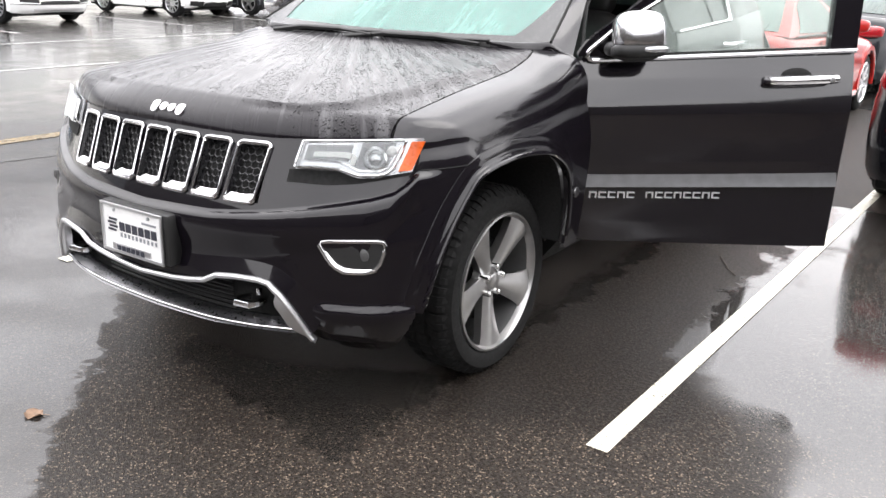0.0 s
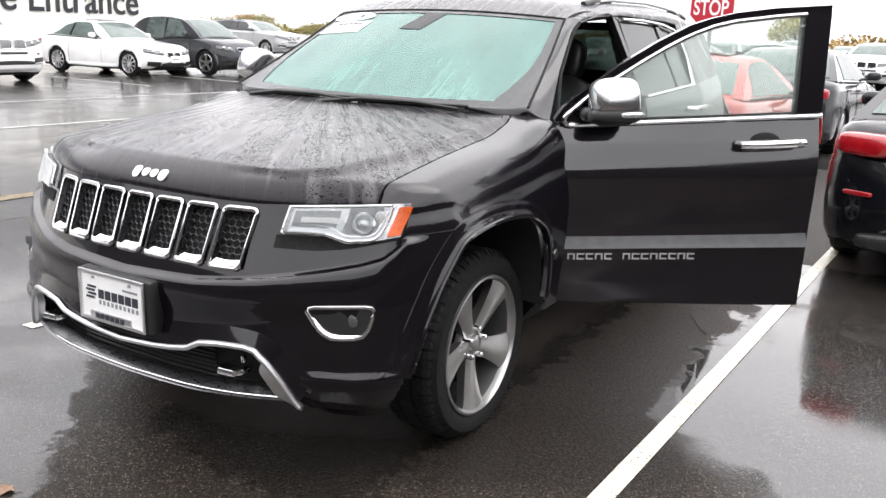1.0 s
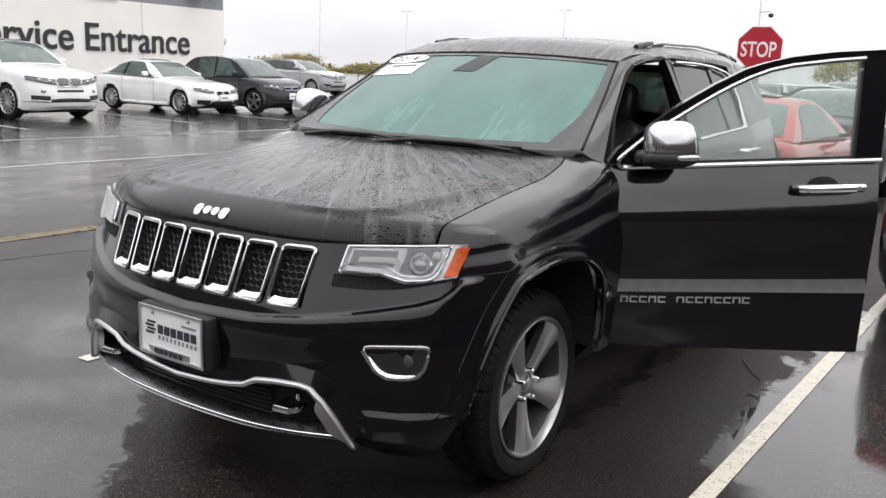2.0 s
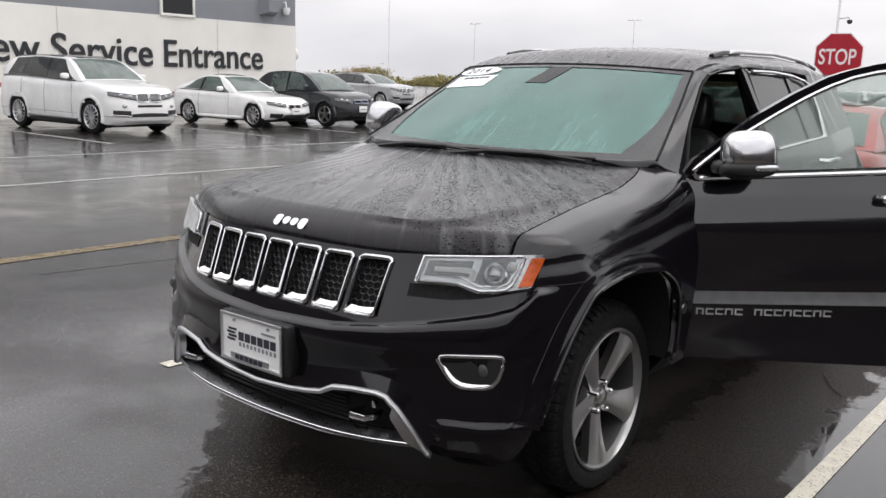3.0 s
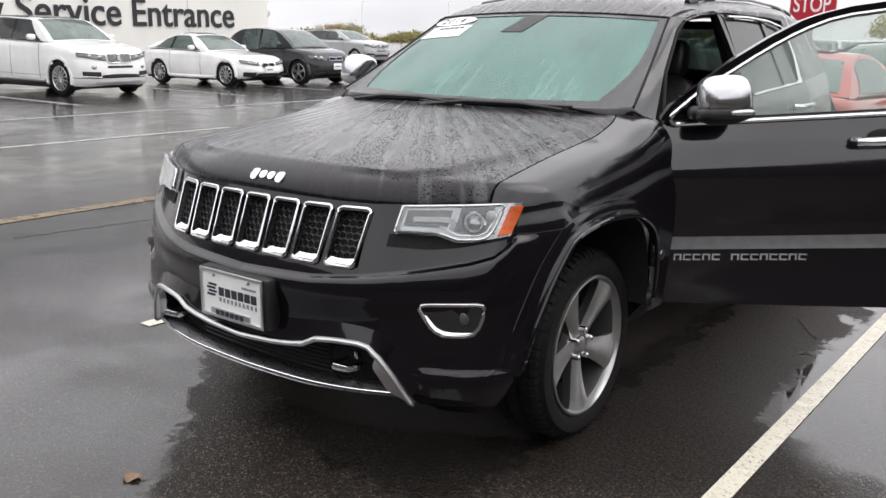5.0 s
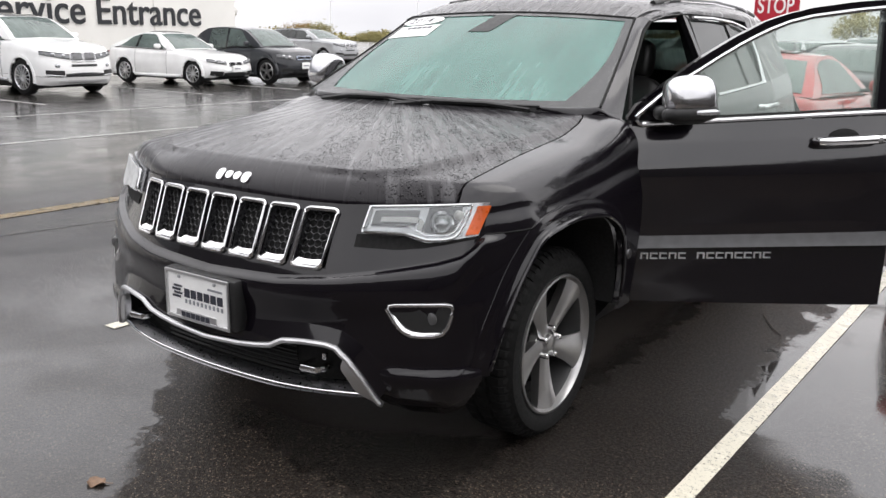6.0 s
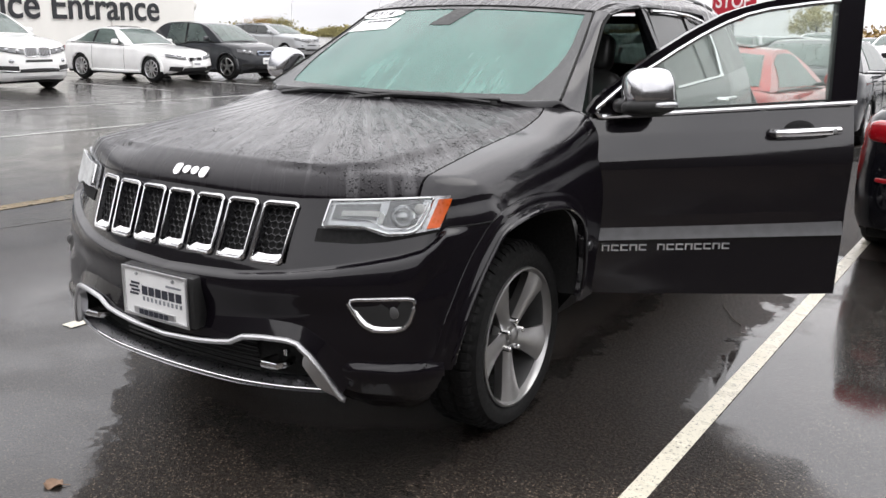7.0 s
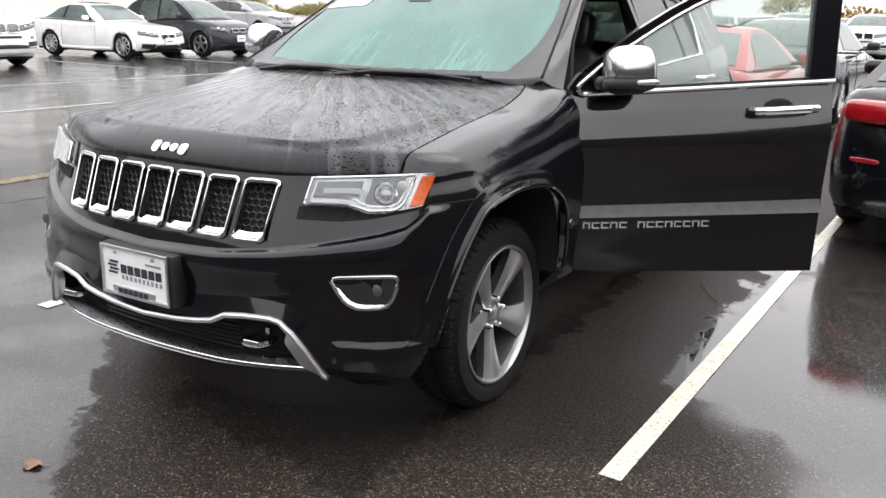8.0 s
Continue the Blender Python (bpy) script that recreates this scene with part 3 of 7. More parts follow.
def slab(fn, nu, nv, bm=None):
    """A closed plate: fn(u, v, w) with w = 0 outside and 1 inside."""
    bm = bm or bmesh.new()
    L = [[[bm.verts.new(fn(i / nu, j / nv, w)) for j in range(nv + 1)] for i in range(nu + 1)] for w in (0, 1)]
    for i in range(nu):
        for j in range(nv):
            for w in (0, 1):
                q = [L[w][i][j], L[w][i + 1][j], L[w][i + 1][j + 1], L[w][i][j + 1]]
                bm.faces.new(q if w == 0 else q[::-1])
    for i in range(nu):
        bm.faces.new((L[0][i][0], L[1][i][0], L[1][i + 1][0], L[0][i + 1][0]))
        bm.faces.new((L[0][i + 1][nv], L[1][i + 1][nv], L[1][i][nv], L[0][i][nv]))
    for j in range(nv):
        bm.faces.new((L[0][0][j + 1], L[1][0][j + 1], L[1][0][j], L[0][0][j]))
        bm.faces.new((L[0][nu][j], L[1][nu][j], L[1][nu][j + 1], L[0][nu][j + 1]))
    return bm


def on_nose(x0, x1, zb, zt, d, t, nu=24, nv=6, bm=None):
    """A plate on the nose between two heights, which may depend on x."""
    zb_, zt_ = (zb if callable(zb) else (lambda x: zb)), (zt if callable(zt) else (lambda x: zt))

    def fn(u, v, w):
        x = x0 + (x1 - x0) * u
        return front(x, zb_(x) + (zt_(x) - zb_(x)) * v, d - t * w)
    return slab(fn, nu, nv, bm)


def bar_on_nose(bm, pts, r, d=0.0, closed=False, n=8, flat=1.0):
    return tube(bm, [front(x, z, d) for x, z in pts], r, n, closed, flat)


def blob_on(c, r):
    bm = bmesh.new()
    bmesh.ops.create_uvsphere(bm, u_segments=14, v_segments=8, radius=r)
    bmesh.ops.translate(bm, verts=bm.verts, vec=c)
    return bm


def ledge(x):
    return interp(abs(x), [(0, 0.722), (0.31, 0.735), (0.482, 0.755), (0.595, 0.773), (0.70, 0.795), (0.786, 0.815), (0.84, 0.835), (0.861, 0.862), (0.876, 0.892), (0.96, 0.892)])


def trim_up(x):
    return interp(abs(x), [(0, 0.477), (0.2, 0.490), (0.30, 0.508), (0.325, 0.52), (0.35, 0.532), (0.44, 0.542), (0.50, 0.540), (0.53, 0.532), (0.564, 0.50), (0.604, 0.446), (0.64, 0.38), (0.662, 0.353)])


def trim_lo(x):
    return interp(abs(x), [(0, 0.363), (0.3, 0.367), (0.6, 0.38)])


# bumper skin
ARCH = [(0.375, 0.44), (0.385, 0.50), (0.415, 0.599), (0.475, 0.713), (0.544, 0.801), (0.60, 0.85), (0.70, 0.871), (0.856, 0.88), (1.02, 0.864), (1.11, 0.836), (1.20, 0.775), (1.25, 0.67), (1.27, 0.56), (1.27, 0.46)]


def arch(u):
    """The wheel opening's edge in the side view, front to back."""
    t = u * (len(ARCH) - 1)
    i = min(len(ARCH) - 2, int(t))
    p = [Vector(ARCH[max(0, min(len(ARCH) - 1, k))]) for k in (i - 1, i, i + 1, i + 2)]
    t -= i
    return 0.5 * (2 * p[1] + (p[2] - p[0]) * t + (2 * p[0] - 5 * p[1] + 4 * p[2] - p[3]) * t * t + (3 * p[1] - p[0] - 3 * p[2] + p[3]) * t ** 3)


def wheel_gap(c):
    if abs(c.x) < 0.7:
        return False
    hit = False
    poly = [(0.9 + 1.05 * (a - 0.9), 0.4 + 1.05 * (b - 0.4)) for a, b in ARCH] + [(1.26, 0.0), (0.35, 0.0)]
    for (a, b), (e, g) in zip(poly, poly[1:] + poly[:1]):
        if (b > c.z) != (g > c.z) and c.y < a + (e - a) * (c.z - b) / (g - b):
            hit = not hit
    return hit


def brow(x):
    return interp(abs(x), [(0, 0.53), (0.23, 0.574), (0.41, 0.594), (0.495, 0.591), (0.547, 0.581), (0.599, 0.546), (0.649, 0.502), (0.705, 0.466), (0.76, 0.44)])


def side_off(z):
    """How the flank swells and tucks in with height."""
    return interp(z, [(0.25, -0.04), (0.45, -0.015), (0.6, 0.0), (0.75, 0.010), (0.88, 0.012), (0.95, 0.002), (1.0, -0.013)])


def bumper_d(x, z):
    """The bumper's rolled top lip, the shelf at its corner and its tucked-in foot."""
    b = ledge(x) - z
    lip = 0.020 * (sstep(0.0, 0.026, b) - 1) * sstep(0.93, 0.86, x) + 0.020 * sstep(0.16, 0.03, b) * sstep(0.93, 0.86, x)
    shelf = 0.016 * sstep(0.482, 0.455, z) * sstep(0.62, 0.71, x) * sstep(0.953, 0.90, x)
    return lip + shelf - 0.40 * max(0.0, 0.425 - z)


def bumper_pt(x, z):
    p = front(x, z, bumper_d(x, z))
    return p + Vector((side_off(z) * sstep(0.84, X_END, x), 0, 0))


def bumper_side(u, v):
    """Driver's side of the bumper, from beside the trim round the corner to the wheel opening."""
    if u <= 0.4:
        x = 0.62 + 0.18 * u / 0.4
    elif u <= 0.85:
        x = 0.80 + (X_END - 0.002 - 0.80) * math.sin((u - 0.4) / 0.45 * math.pi / 2)
    else:
        x = X_END - 0.002
    z = 0.25 + (ledge(x) - 0.25) * v
    p = bumper_pt(x, z)
    if u > 0.85:
        p.y += 0.30 * (u - 0.85) / 0.15
    return p


rows_v = [k / 44 * 0.86 for k in range(45)] + [0.88, 0.90, 0.92, 0.94, 0.955, 0.965, 0.975, 0.985, 0.993, 1.0]
bm = bmesh.new()
for sgn in (-1, 1):
    def mid_pt(u, v):
        x = 0.62 * u
        z = brow(x) + (ledge(x) - brow(x)) * v
        p = front(x, z, bumper_d(x, z))
        return Vector((sgn * p.x, p.y, p.z))
    grid(mid_pt, 30, 0, bm, None, None, [k / 14 * 0.7 for k in range(15)] + [0.76, 0.8, 0.84, 0.88, 0.91, 0.94, 0.97, 1.0])
    grid(lambda u, v: Vector((sgn * bumper_side(u, v).x, bumper_side(u, v).y, bumper_side(u, v).z)), 90, 0, bm, lambda c: wheel_gap(c) or c.y > 0.62, None, rows_v)
bmesh.ops.remove_doubles(bm, verts=bm.verts, dist=0.0004)
part("bumper", bm, M_JEEP, jeep)
# sloping face between the brow and the silver trim, and the ledge at the corner
def brow_face(u, v, w):
    x = -0.70 + 1.40 * u
    xt = x * (1 - 0.075 * sstep(0.5, 0.7, abs(x)) * (1 - v))
    z = trim_up(xt) + (max(brow(x), trim_up(xt) + 0.005) - trim_up(xt)) * v
    return front(xt, z, 0.017 * (1 - v) + 0.001 - 0.012 * w)
part("bumper_brow", slab(brow_face, 70, 5), M_JEEP, jeep)
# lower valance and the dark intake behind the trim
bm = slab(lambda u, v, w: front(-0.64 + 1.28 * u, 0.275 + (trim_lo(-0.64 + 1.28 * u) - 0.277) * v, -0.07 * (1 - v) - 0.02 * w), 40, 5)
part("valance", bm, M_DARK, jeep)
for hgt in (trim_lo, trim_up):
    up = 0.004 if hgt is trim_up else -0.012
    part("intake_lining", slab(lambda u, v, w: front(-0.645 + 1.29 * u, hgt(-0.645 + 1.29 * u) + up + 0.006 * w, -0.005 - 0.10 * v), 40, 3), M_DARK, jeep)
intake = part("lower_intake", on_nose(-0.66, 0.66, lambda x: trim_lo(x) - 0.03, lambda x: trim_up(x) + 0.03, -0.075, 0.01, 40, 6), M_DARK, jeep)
for k in range(7):
    z = 0.376 + 0.017 * k
    part("intake_slat", bar_on_nose(bmesh.new(), [(x * 0.02, z) for x in range(-17, 18)], 0.0045, -0.06, n=6), M_BLACK, intake)
# silver lower trim
bm = slab(lambda u, v, w: front(-0.615 + 1.23 * u, trim_lo(-0.615 + 1.23 * u) - 0.008 + 0.020 * v, 0.018 - 0.048 * v - 0.010 * w), 40, 4)
low = part("lower_trim", bm, M_SATIN_DARK, jeep, "satin silver lower trim with rain on it")
bm = bar_on_nose(bmesh.new(), [(0.61 * (i / 30 * 2 - 1), trim_lo(0.61 * (i / 30 * 2 - 1)) + 0.002) for i in range(31)], 0.0042, 0.014)
part("trim_edge", bm, M_CHROME, low)
trim_xs = [0.0, 0.08, 0.16, 0.24, 0.30, 0.325, 0.35, 0.42, 0.48, 0.50, 0.53, 0.547, 0.564, 0.584, 0.604, 0.622, 0.64, 0.655]
bm = bar_on_nose(bmesh.new(), [(-x, trim_up(x)) for x in trim_xs[::-1]] + [(x, trim_up(x)) for x in trim_xs[1:]], 0.008, 0.028, flat=1.2)
part("upper_trim", bm, M_SATIN, jeep)
for sgn in (-1, 1):
    def trim_end(u, v, w):
        z = 0.522 - 0.167 * u
        x = interp(z, [(0.353, 0.662), (0.38, 0.64), (0.446, 0.604), (0.50, 0.564), (0.532, 0.53)])
        return front(sgn * (x - 0.050 * (1 - v) * sstep(0, 0.4, u) * (1 - 0.75 * sstep(0.75, 1.0, u))), z, 0.030 - 0.006 * (1 - v) - 0.025 * w)
    part("trim_end", slab(trim_end, 14, 3), M_SATIN, jeep)
# tow hooks
for sgn in (-1, 1):
    bm = bmesh.new()
    c = front(sgn * 0.437, 0.449, 0.012)
    tube(bm, [c + Vector((dx, dy, dz)) for dx, dy, dz in ((-0.032, 0.06, 0), (-0.036, 0.01, 0), (-0.026, -0.012, 0), (0.026, -0.004, 0), (0.036, 0.02, 0), (0.032, 0.07, 0))], 0.0095, 8, False, 1.3)
    box(bm, c.x + 0.03, c.y + 0.04, c.z + 0.035, 0.014, 0.02, 0.022, 0.003)
    part("tow_hook", bm, M_CHROME, jeep, "chrome tow hook")

# upper fascia with the seven slots
SLOT_PITCH, SLOT_A, SLOT_LO, SLOT_HI = 0.1375, 0.0535, 0.7705, 0.9445
slot_us = [-0.475]
for k in range(-3, 4):
    slot_us += [k * SLOT_PITCH - SLOT_A, k * SLOT_PITCH, k * SLOT_PITCH + SLOT_A]
slot_us.append(0.475)


def fascia_pt(x, v):
    zl = ledge(x) - 0.006
    return front(x, interp(v, [(0, zl), (0.1, zl + (SLOT_LO - zl) * 0.5), (0.2, SLOT_LO), (0.4, 0.83), (0.6, 0.89), (0.8, SLOT_HI), (1.0, 0.966)]))


bm = grid(fascia_pt, 0, 0, None, lambda c: SLOT_LO + 0.004 < c.z < SLOT_HI - 0.004 and min(abs(c.x - k * SLOT_PITCH) for k in range(-3, 4)) < SLOT_A, slot_us, [0, 0.1, 0.2, 0.4, 0.6, 0.8, 1.0])
for sgn in (-1, 1):
    grid(lambda u, v: front(sgn * (0.475 + 0.40 * u), ledge(0.475 + 0.40 * u) - 0.006 + (0.966 + 0.02 * u - ledge(0.475 + 0.40 * u) + 0.006) * v), 30, 10, bm)
part("front_fascia", bm, M_JEEP, jeep)
for k in range(-3, 4):
    def slot_xz(a, b, k=k):
        # a, b in -1..1 across and up the slot
        return (k * SLOT_PITCH + a * 0.0505) * (0.985 + 0.015 * b), 0.8575 + 0.088 * b
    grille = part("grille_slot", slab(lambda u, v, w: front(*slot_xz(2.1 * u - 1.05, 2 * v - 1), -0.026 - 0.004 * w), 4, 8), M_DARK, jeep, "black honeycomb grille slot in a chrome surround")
    loop = [slot_xz(a / 0.0495, b / 0.085) for a, b in round_loop(-0.0535, 0.0535, -0.085, 0.085, 0.014, 4)]
    part("chrome_surround", bar_on_nose(bmesh.new(), loop, 0.0048, 0.006, True, 8, 1.7), M_CHROME, grille)
    bm = bmesh.new()
    inner, outer = [bm.verts.new(front(x, z, 0.004)) for x, z in loop], [bm.verts.new(front(k * SLOT_PITCH * 0.985 + (x - k * SLOT_PITCH * 0.985) * 0.90, 0.8575 + (z - 0.8575) * 0.95, -0.026)) for x, z in loop]
    for i in range(len(loop)):
        j = (i + 1) % len(loop)
        bm.faces.new((inner[i], inner[j], outer[j], outer[i]))
    part("slot_lining", bm, M_DARK_PLASTIC, grille)
    part("chrome_foot", slab(lambda u, v, w: front(*slot_xz(1.9 * u - 0.95, -1.0 + (0.32 - 0.05 * math.sin(math.pi * u)) * v), 0.011 - 0.015 * v - 0.006 * w), 8, 4), M_CHROME, grille)
    bm = bmesh.new()
    hexr = 0.0128
    for row in range(9):
        for col in range(-4, 5):
            ca, cb = col * hexr * 1.9 + (hexr * 0.95 if row % 2 else 0), -0.072 + row * hexr * 1.5
            if abs(ca) > 0.045 or abs(cb) > 0.074:
                continue
            pts = [slot_xz((ca + hexr * 1.08 * math.cos(radians(60 * q + 30))) / 0.0495, (cb + hexr * math.sin(radians(60 * q + 30))) / 0.085) for q in range(6)]
            tube(bm, [front(x, z, -0.010) for x, z in pts], 0.0023, 4, True)
    part("honeycomb", bm, M_DARK_PLASTIC, grille)
# lamps
for sgn in (-1, 1):
    def hl(u, v, d, sgn=sgn):
        zb = interp(u, [(0, 0.882), (0.2, 0.883), (0.40, 0.882), (0.51, 0.872), (0.59, 0.864), (0.75, 0.868), (0.84, 0.877), (1.0, 0.889)])
        zt = 0.967 + 0.022 * u
        x = 0.555 + 0.311 * u + (0.009 + 0.002 * u) * v
        return front(sgn * x, zb + (zt - zb) * v, d)
    lamp = part("headlight", slab(lambda u, v, w: hl(u, v, 0.004 - 0.01 * w), 36, 8), M_LAMP_SILVER, jeep, "headlight with a chrome rim and an amber corner")
    part("lamp_lens", slab(lambda u, v, w: hl(0.012 + 0.86 * u, 0.03 + 0.94 * v, 0.026 - 0.003 * w), 30, 6), M_LENS if sgn > 0 else M_LENS_SHEEN, lamp)
    edge = [(i / 30 * 0.80, 0.0) for i in range(31)] + [(0.825, 0.06), (0.84, 0.15), (0.85, 0.3), (0.862, 0.5), (0.872, 0.75), (0.878, 0.95)] + [(0.875 - i / 24 * 0.875, 1.0) for i in range(1, 25)] + [(0.0, 1 - k / 6) for k in range(1, 6)]
    part("chrome_rim", tube(bmesh.new(), [hl(u, 0.05 + 0.9 * v, 0.018) for u, v in edge], 0.0044, 6, True), M_CHROME, lamp)
    inner = [(0.05, 0.30), (0.38, 0.27), (0.44, 0.24), (0.50, 0.19), (0.57, 0.16), (0.75, 0.16), (0.80, 0.22), (0.825, 0.5), (0.84, 0.82)]
    part("inner_rim", tube(bmesh.new(), [hl(u, v, 0.012) for u, v in inner], 0.0026, 6), M_CHROME, lamp)
    part("inner_bezel", slab(lambda u, v, w: hl(0.05 + 0.40 * u, 0.32 + 0.50 * v, 0.007 - 0.003 * w), 12, 4), M_LAMP_GREY, lamp)
    part("inner_bezel", slab(lambda u, v, w: hl(0.52 + 0.28 * u, 0.22 + 0.68 * v, 0.006 - 0.003 * w), 12, 4), M_LAMP_GREY, lamp)
    part("amber_corner", slab(lambda u, v, w: hl(0.90 + 0.02 * v + 0.085 * u, 0.05 + (0.85 if sgn > 0 else 0.55) * v, (0.022 if sgn > 0 else 0.012) - 0.012 * w), 6, 6), M_AMBER, lamp, "amber corner lens")
    part("light_bar", slab(lambda u, v, w: hl(0.13 + 0.33 * u, 0.42 + 0.17 * v, 0.014 - 0.006 * w), 10, 2), M_LAMP_WHITE, lamp)
    part("light_bar", slab(lambda u, v, w: hl(0.47 + 0.045 * u, 0.24 + (0.34 - 0.10 * u) * v, 0.014 - 0.006 * w), 3, 4), M_LAMP_WHITE, lamp)
    part("lamp_side_lens", blob_on(hl(0.79, 0.66, 0.008), 0.017), M_LAMP_WHITE, lamp)
    bm = bmesh.new()
    c = front(sgn * 0.768, 0.922, 0.004)
    nrm = (front(sgn * 0.768, 0.922, 1.0) - c).normalized()
    turn = Vector((0, 0, 1)).rotation_difference(nrm).to_matrix().to_4x4()
    lathe(bm, [(0.0, 0.036), (0.011, 0.037), (0.013, 0.032), (0.008, 0.029)], "z", (0, 0, 0), 28)
    bmesh.ops.transform(bm, matrix=Matrix.Translation(c) @ turn, verts=bm.verts)
    part("projector_ring", bm, M_CHROME, lamp)
    bm = bmesh.new()
    lathe(bm, [(0.004, 0.029), (0.010, 0.024), (0.015, 0.015), (0.0165, 0.0)], "z", (0, 0, 0), 24)
    bmesh.ops.transform(bm, matrix=Matrix.Translation(c) @ turn, verts=bm.verts)
    part("projector_lens", bm, M_LAMP_SILVER, lamp)
    part("lamp_bezel", slab(lambda u, v, w: front(sgn * (0.538 + 0.326 * u), interp(u, [(0, 0.842), (0.37, 0.840), (0.60, 0.848), (0.77, 0.860), (1, 0.879)]) + interp(u, [(0, 0.038), (0.42, 0.040), (0.6, 0.014), (1, 0.008)]) * v, 0.004 - 0.008 * w), 24, 3), M_DARK, lamp)
    # fog lamp
    def fog_loop(k=1.0, d=0.004, sgn=sgn):
        pts = [(0.671, 0.666), (0.678, 0.674), (0.693, 0.678), (0.76, 0.682), (0.827, 0.685), (0.841, 0.682), (0.846, 0.672), (0.845, 0.655), (0.837, 0.615), (0.825, 0.594), (0.805, 0.587), (0.775, 0.585), (0.744, 0.585), (0.72, 0.598), (0.695, 0.628)]
        cx, cz = 0.765, 0.64
        return [front(sgn * (cx + (x - cx) * k), cz + (z - cz) * k, d) for x, z in pts]
    bm = bmesh.new()
    f = bm.faces.new([bm.verts.new(p) for p in fog_loop(0.97, 0.002)])
    bmesh.ops.triangulate(bm, faces=[f])
    fog = part("fog_lamp", bm, M_BLACK, jeep, "fog lamp recess with a chrome surround")
    part("chrome_surround", tube(bmesh.new(), fog_loop(1.0, 0.005 if sgn > 0 else 0.0), 0.0050, 8, True, 1.3), M_CHROME, fog)
    chin = [(0.688, 0.648), (0.699, 0.628), (0.711, 0.612), (0.724, 0.600), (0.745, 0.591), (0.77, 0.590), (0.80, 0.592), (0.82, 0.598)]
    bm = tube(bmesh.new(), [front(sgn * x, z, -0.003) for x, z in chin], lambda t: 0.005 + 0.009 * math.sin(math.pi * t ** 0.7), 8)
    part("chrome_chin", bm, M_CHROME, fog)
    bm = bmesh.new()
    c = front(sgn * 0.798, 0.642, 0.0)
    lathe(bm, [(0.0, 0.019), (-0.004, 0.019), (-0.007, 0.013), (-0.008, 0.0)], "y", c, 20)
    part("bulb_lens", bm, M_ALLOY_DARK, fog)
# number plate and its carrier; the dealer's marks drawn as plain bars
plate = part("licence_plate", slab(lambda u, v, w: Vector((-0.152 + 0.304 * u, -0.006 + 0.008 * w, 0.537 + 0.152 * v)), 1, 1), M_WHITE, jeep, "white dealer plate with dark bars of print", True)
bm = bmesh.new()
box(bm, 0.004, 0.03, 0.613, 0.35, 0.065, 0.178, 0.014)
part("plate_carrier", bm, M_BLACK, jeep)
bm = bmesh.new()
for a in ((0, 0.6935, 0.318, 0.011), (0, 0.5325, 0.318, 0.011), (-0.1545, 0.613, 0.009, 0.15), (0.1545, 0.613, 0.009, 0.15)):
    box(bm, a[0], -0.009, a[1], a[2], 0.008, a[3], 0.002)
part("plate_frame", bm, M_SATIN, plate)
bm = bmesh.new()
box(bm, -0.008, -0.0085, 0.5485, 0.2, 0.004, 0.024, 0.001)
part("frame_tab", bm, M_SATIN, plate)
bm = bmesh.new()
for i in range(6):
    box(bm, -0.071 + 0.0245 * i, -0.0115, 0.5475, 0.0185, 0.002, 0.017)
part("print_bar", bm, M_INK, plate)
bm = bmesh.new()
for i in range(6):
    box(bm, -0.052 + 0.033 * i, -0.0075, 0.623, 0.026, 0.002, 0.03)
part("print_bar", bm, M_INK, plate)
bm = bmesh.new()
for i in range(10):
    box(bm, -0.058 + 0.02 * i, -0.0075, 0.594, 0.009, 0.002, 0.014)
part("print_bar", bm, M_GREY_PRINT, plate)
bm = bmesh.new()
for i in range(4):
    box(bm, -0.102 + (0.004 if i % 2 else -0.004), -0.0075, 0.605 + 0.0125 * i, 0.042, 0.002, 0.0075)
part("print_mark", bm, M_INK, plate)
bm = bmesh.new()
box(bm, 0.09, -0.0075, 0.655, 0.07, 0.002, 0.007)
part("print_bar", bm, M_GREY_PRINT, plate)
for sx in (-1, 1):
    bm = bmesh.new()
    lathe(bm, [(0.0, 0.006), (-0.005, 0.0055), (-0.007, 0.0)], "y", (sx * 0.089, -0.006, 0.676), 12)
    part("screw", bm, M_STEEL, plate)

# ---- bonnet and front wings ----
ZC = [(0.08, 1.022), (0.2, 1.045), (0.35, 1.072), (0.53, 1.096), (0.74, 1.122), (1.08, 1.157), (1.35, 1.195), (1.6, 1.22)]
R_FRONT, R_SIDE, X_SIDE = 0.075, 0.10, 0.94


def yt(x):
    return yf(x * X_END / X_SIDE) + 0.143


def dome(ax, y):
    """1 on the raised middle of the bonnet, 0 outside its crease."""
    side = interp(y, [(0.24, 0.30), (0.29, 0.50), (0.39, 0.60), (0.64, 0.66), (1.05, 0.70), (1.4, 0.72)]) - ax
    fore = y - 0.235 - 0.055 * (ax / 0.52) ** 2
    rise = lambda d, w: min(1.0, max(0.0, 1 + d / w)) ** 1.5
    return rise(side, 0.062) * rise(fore, 0.055)


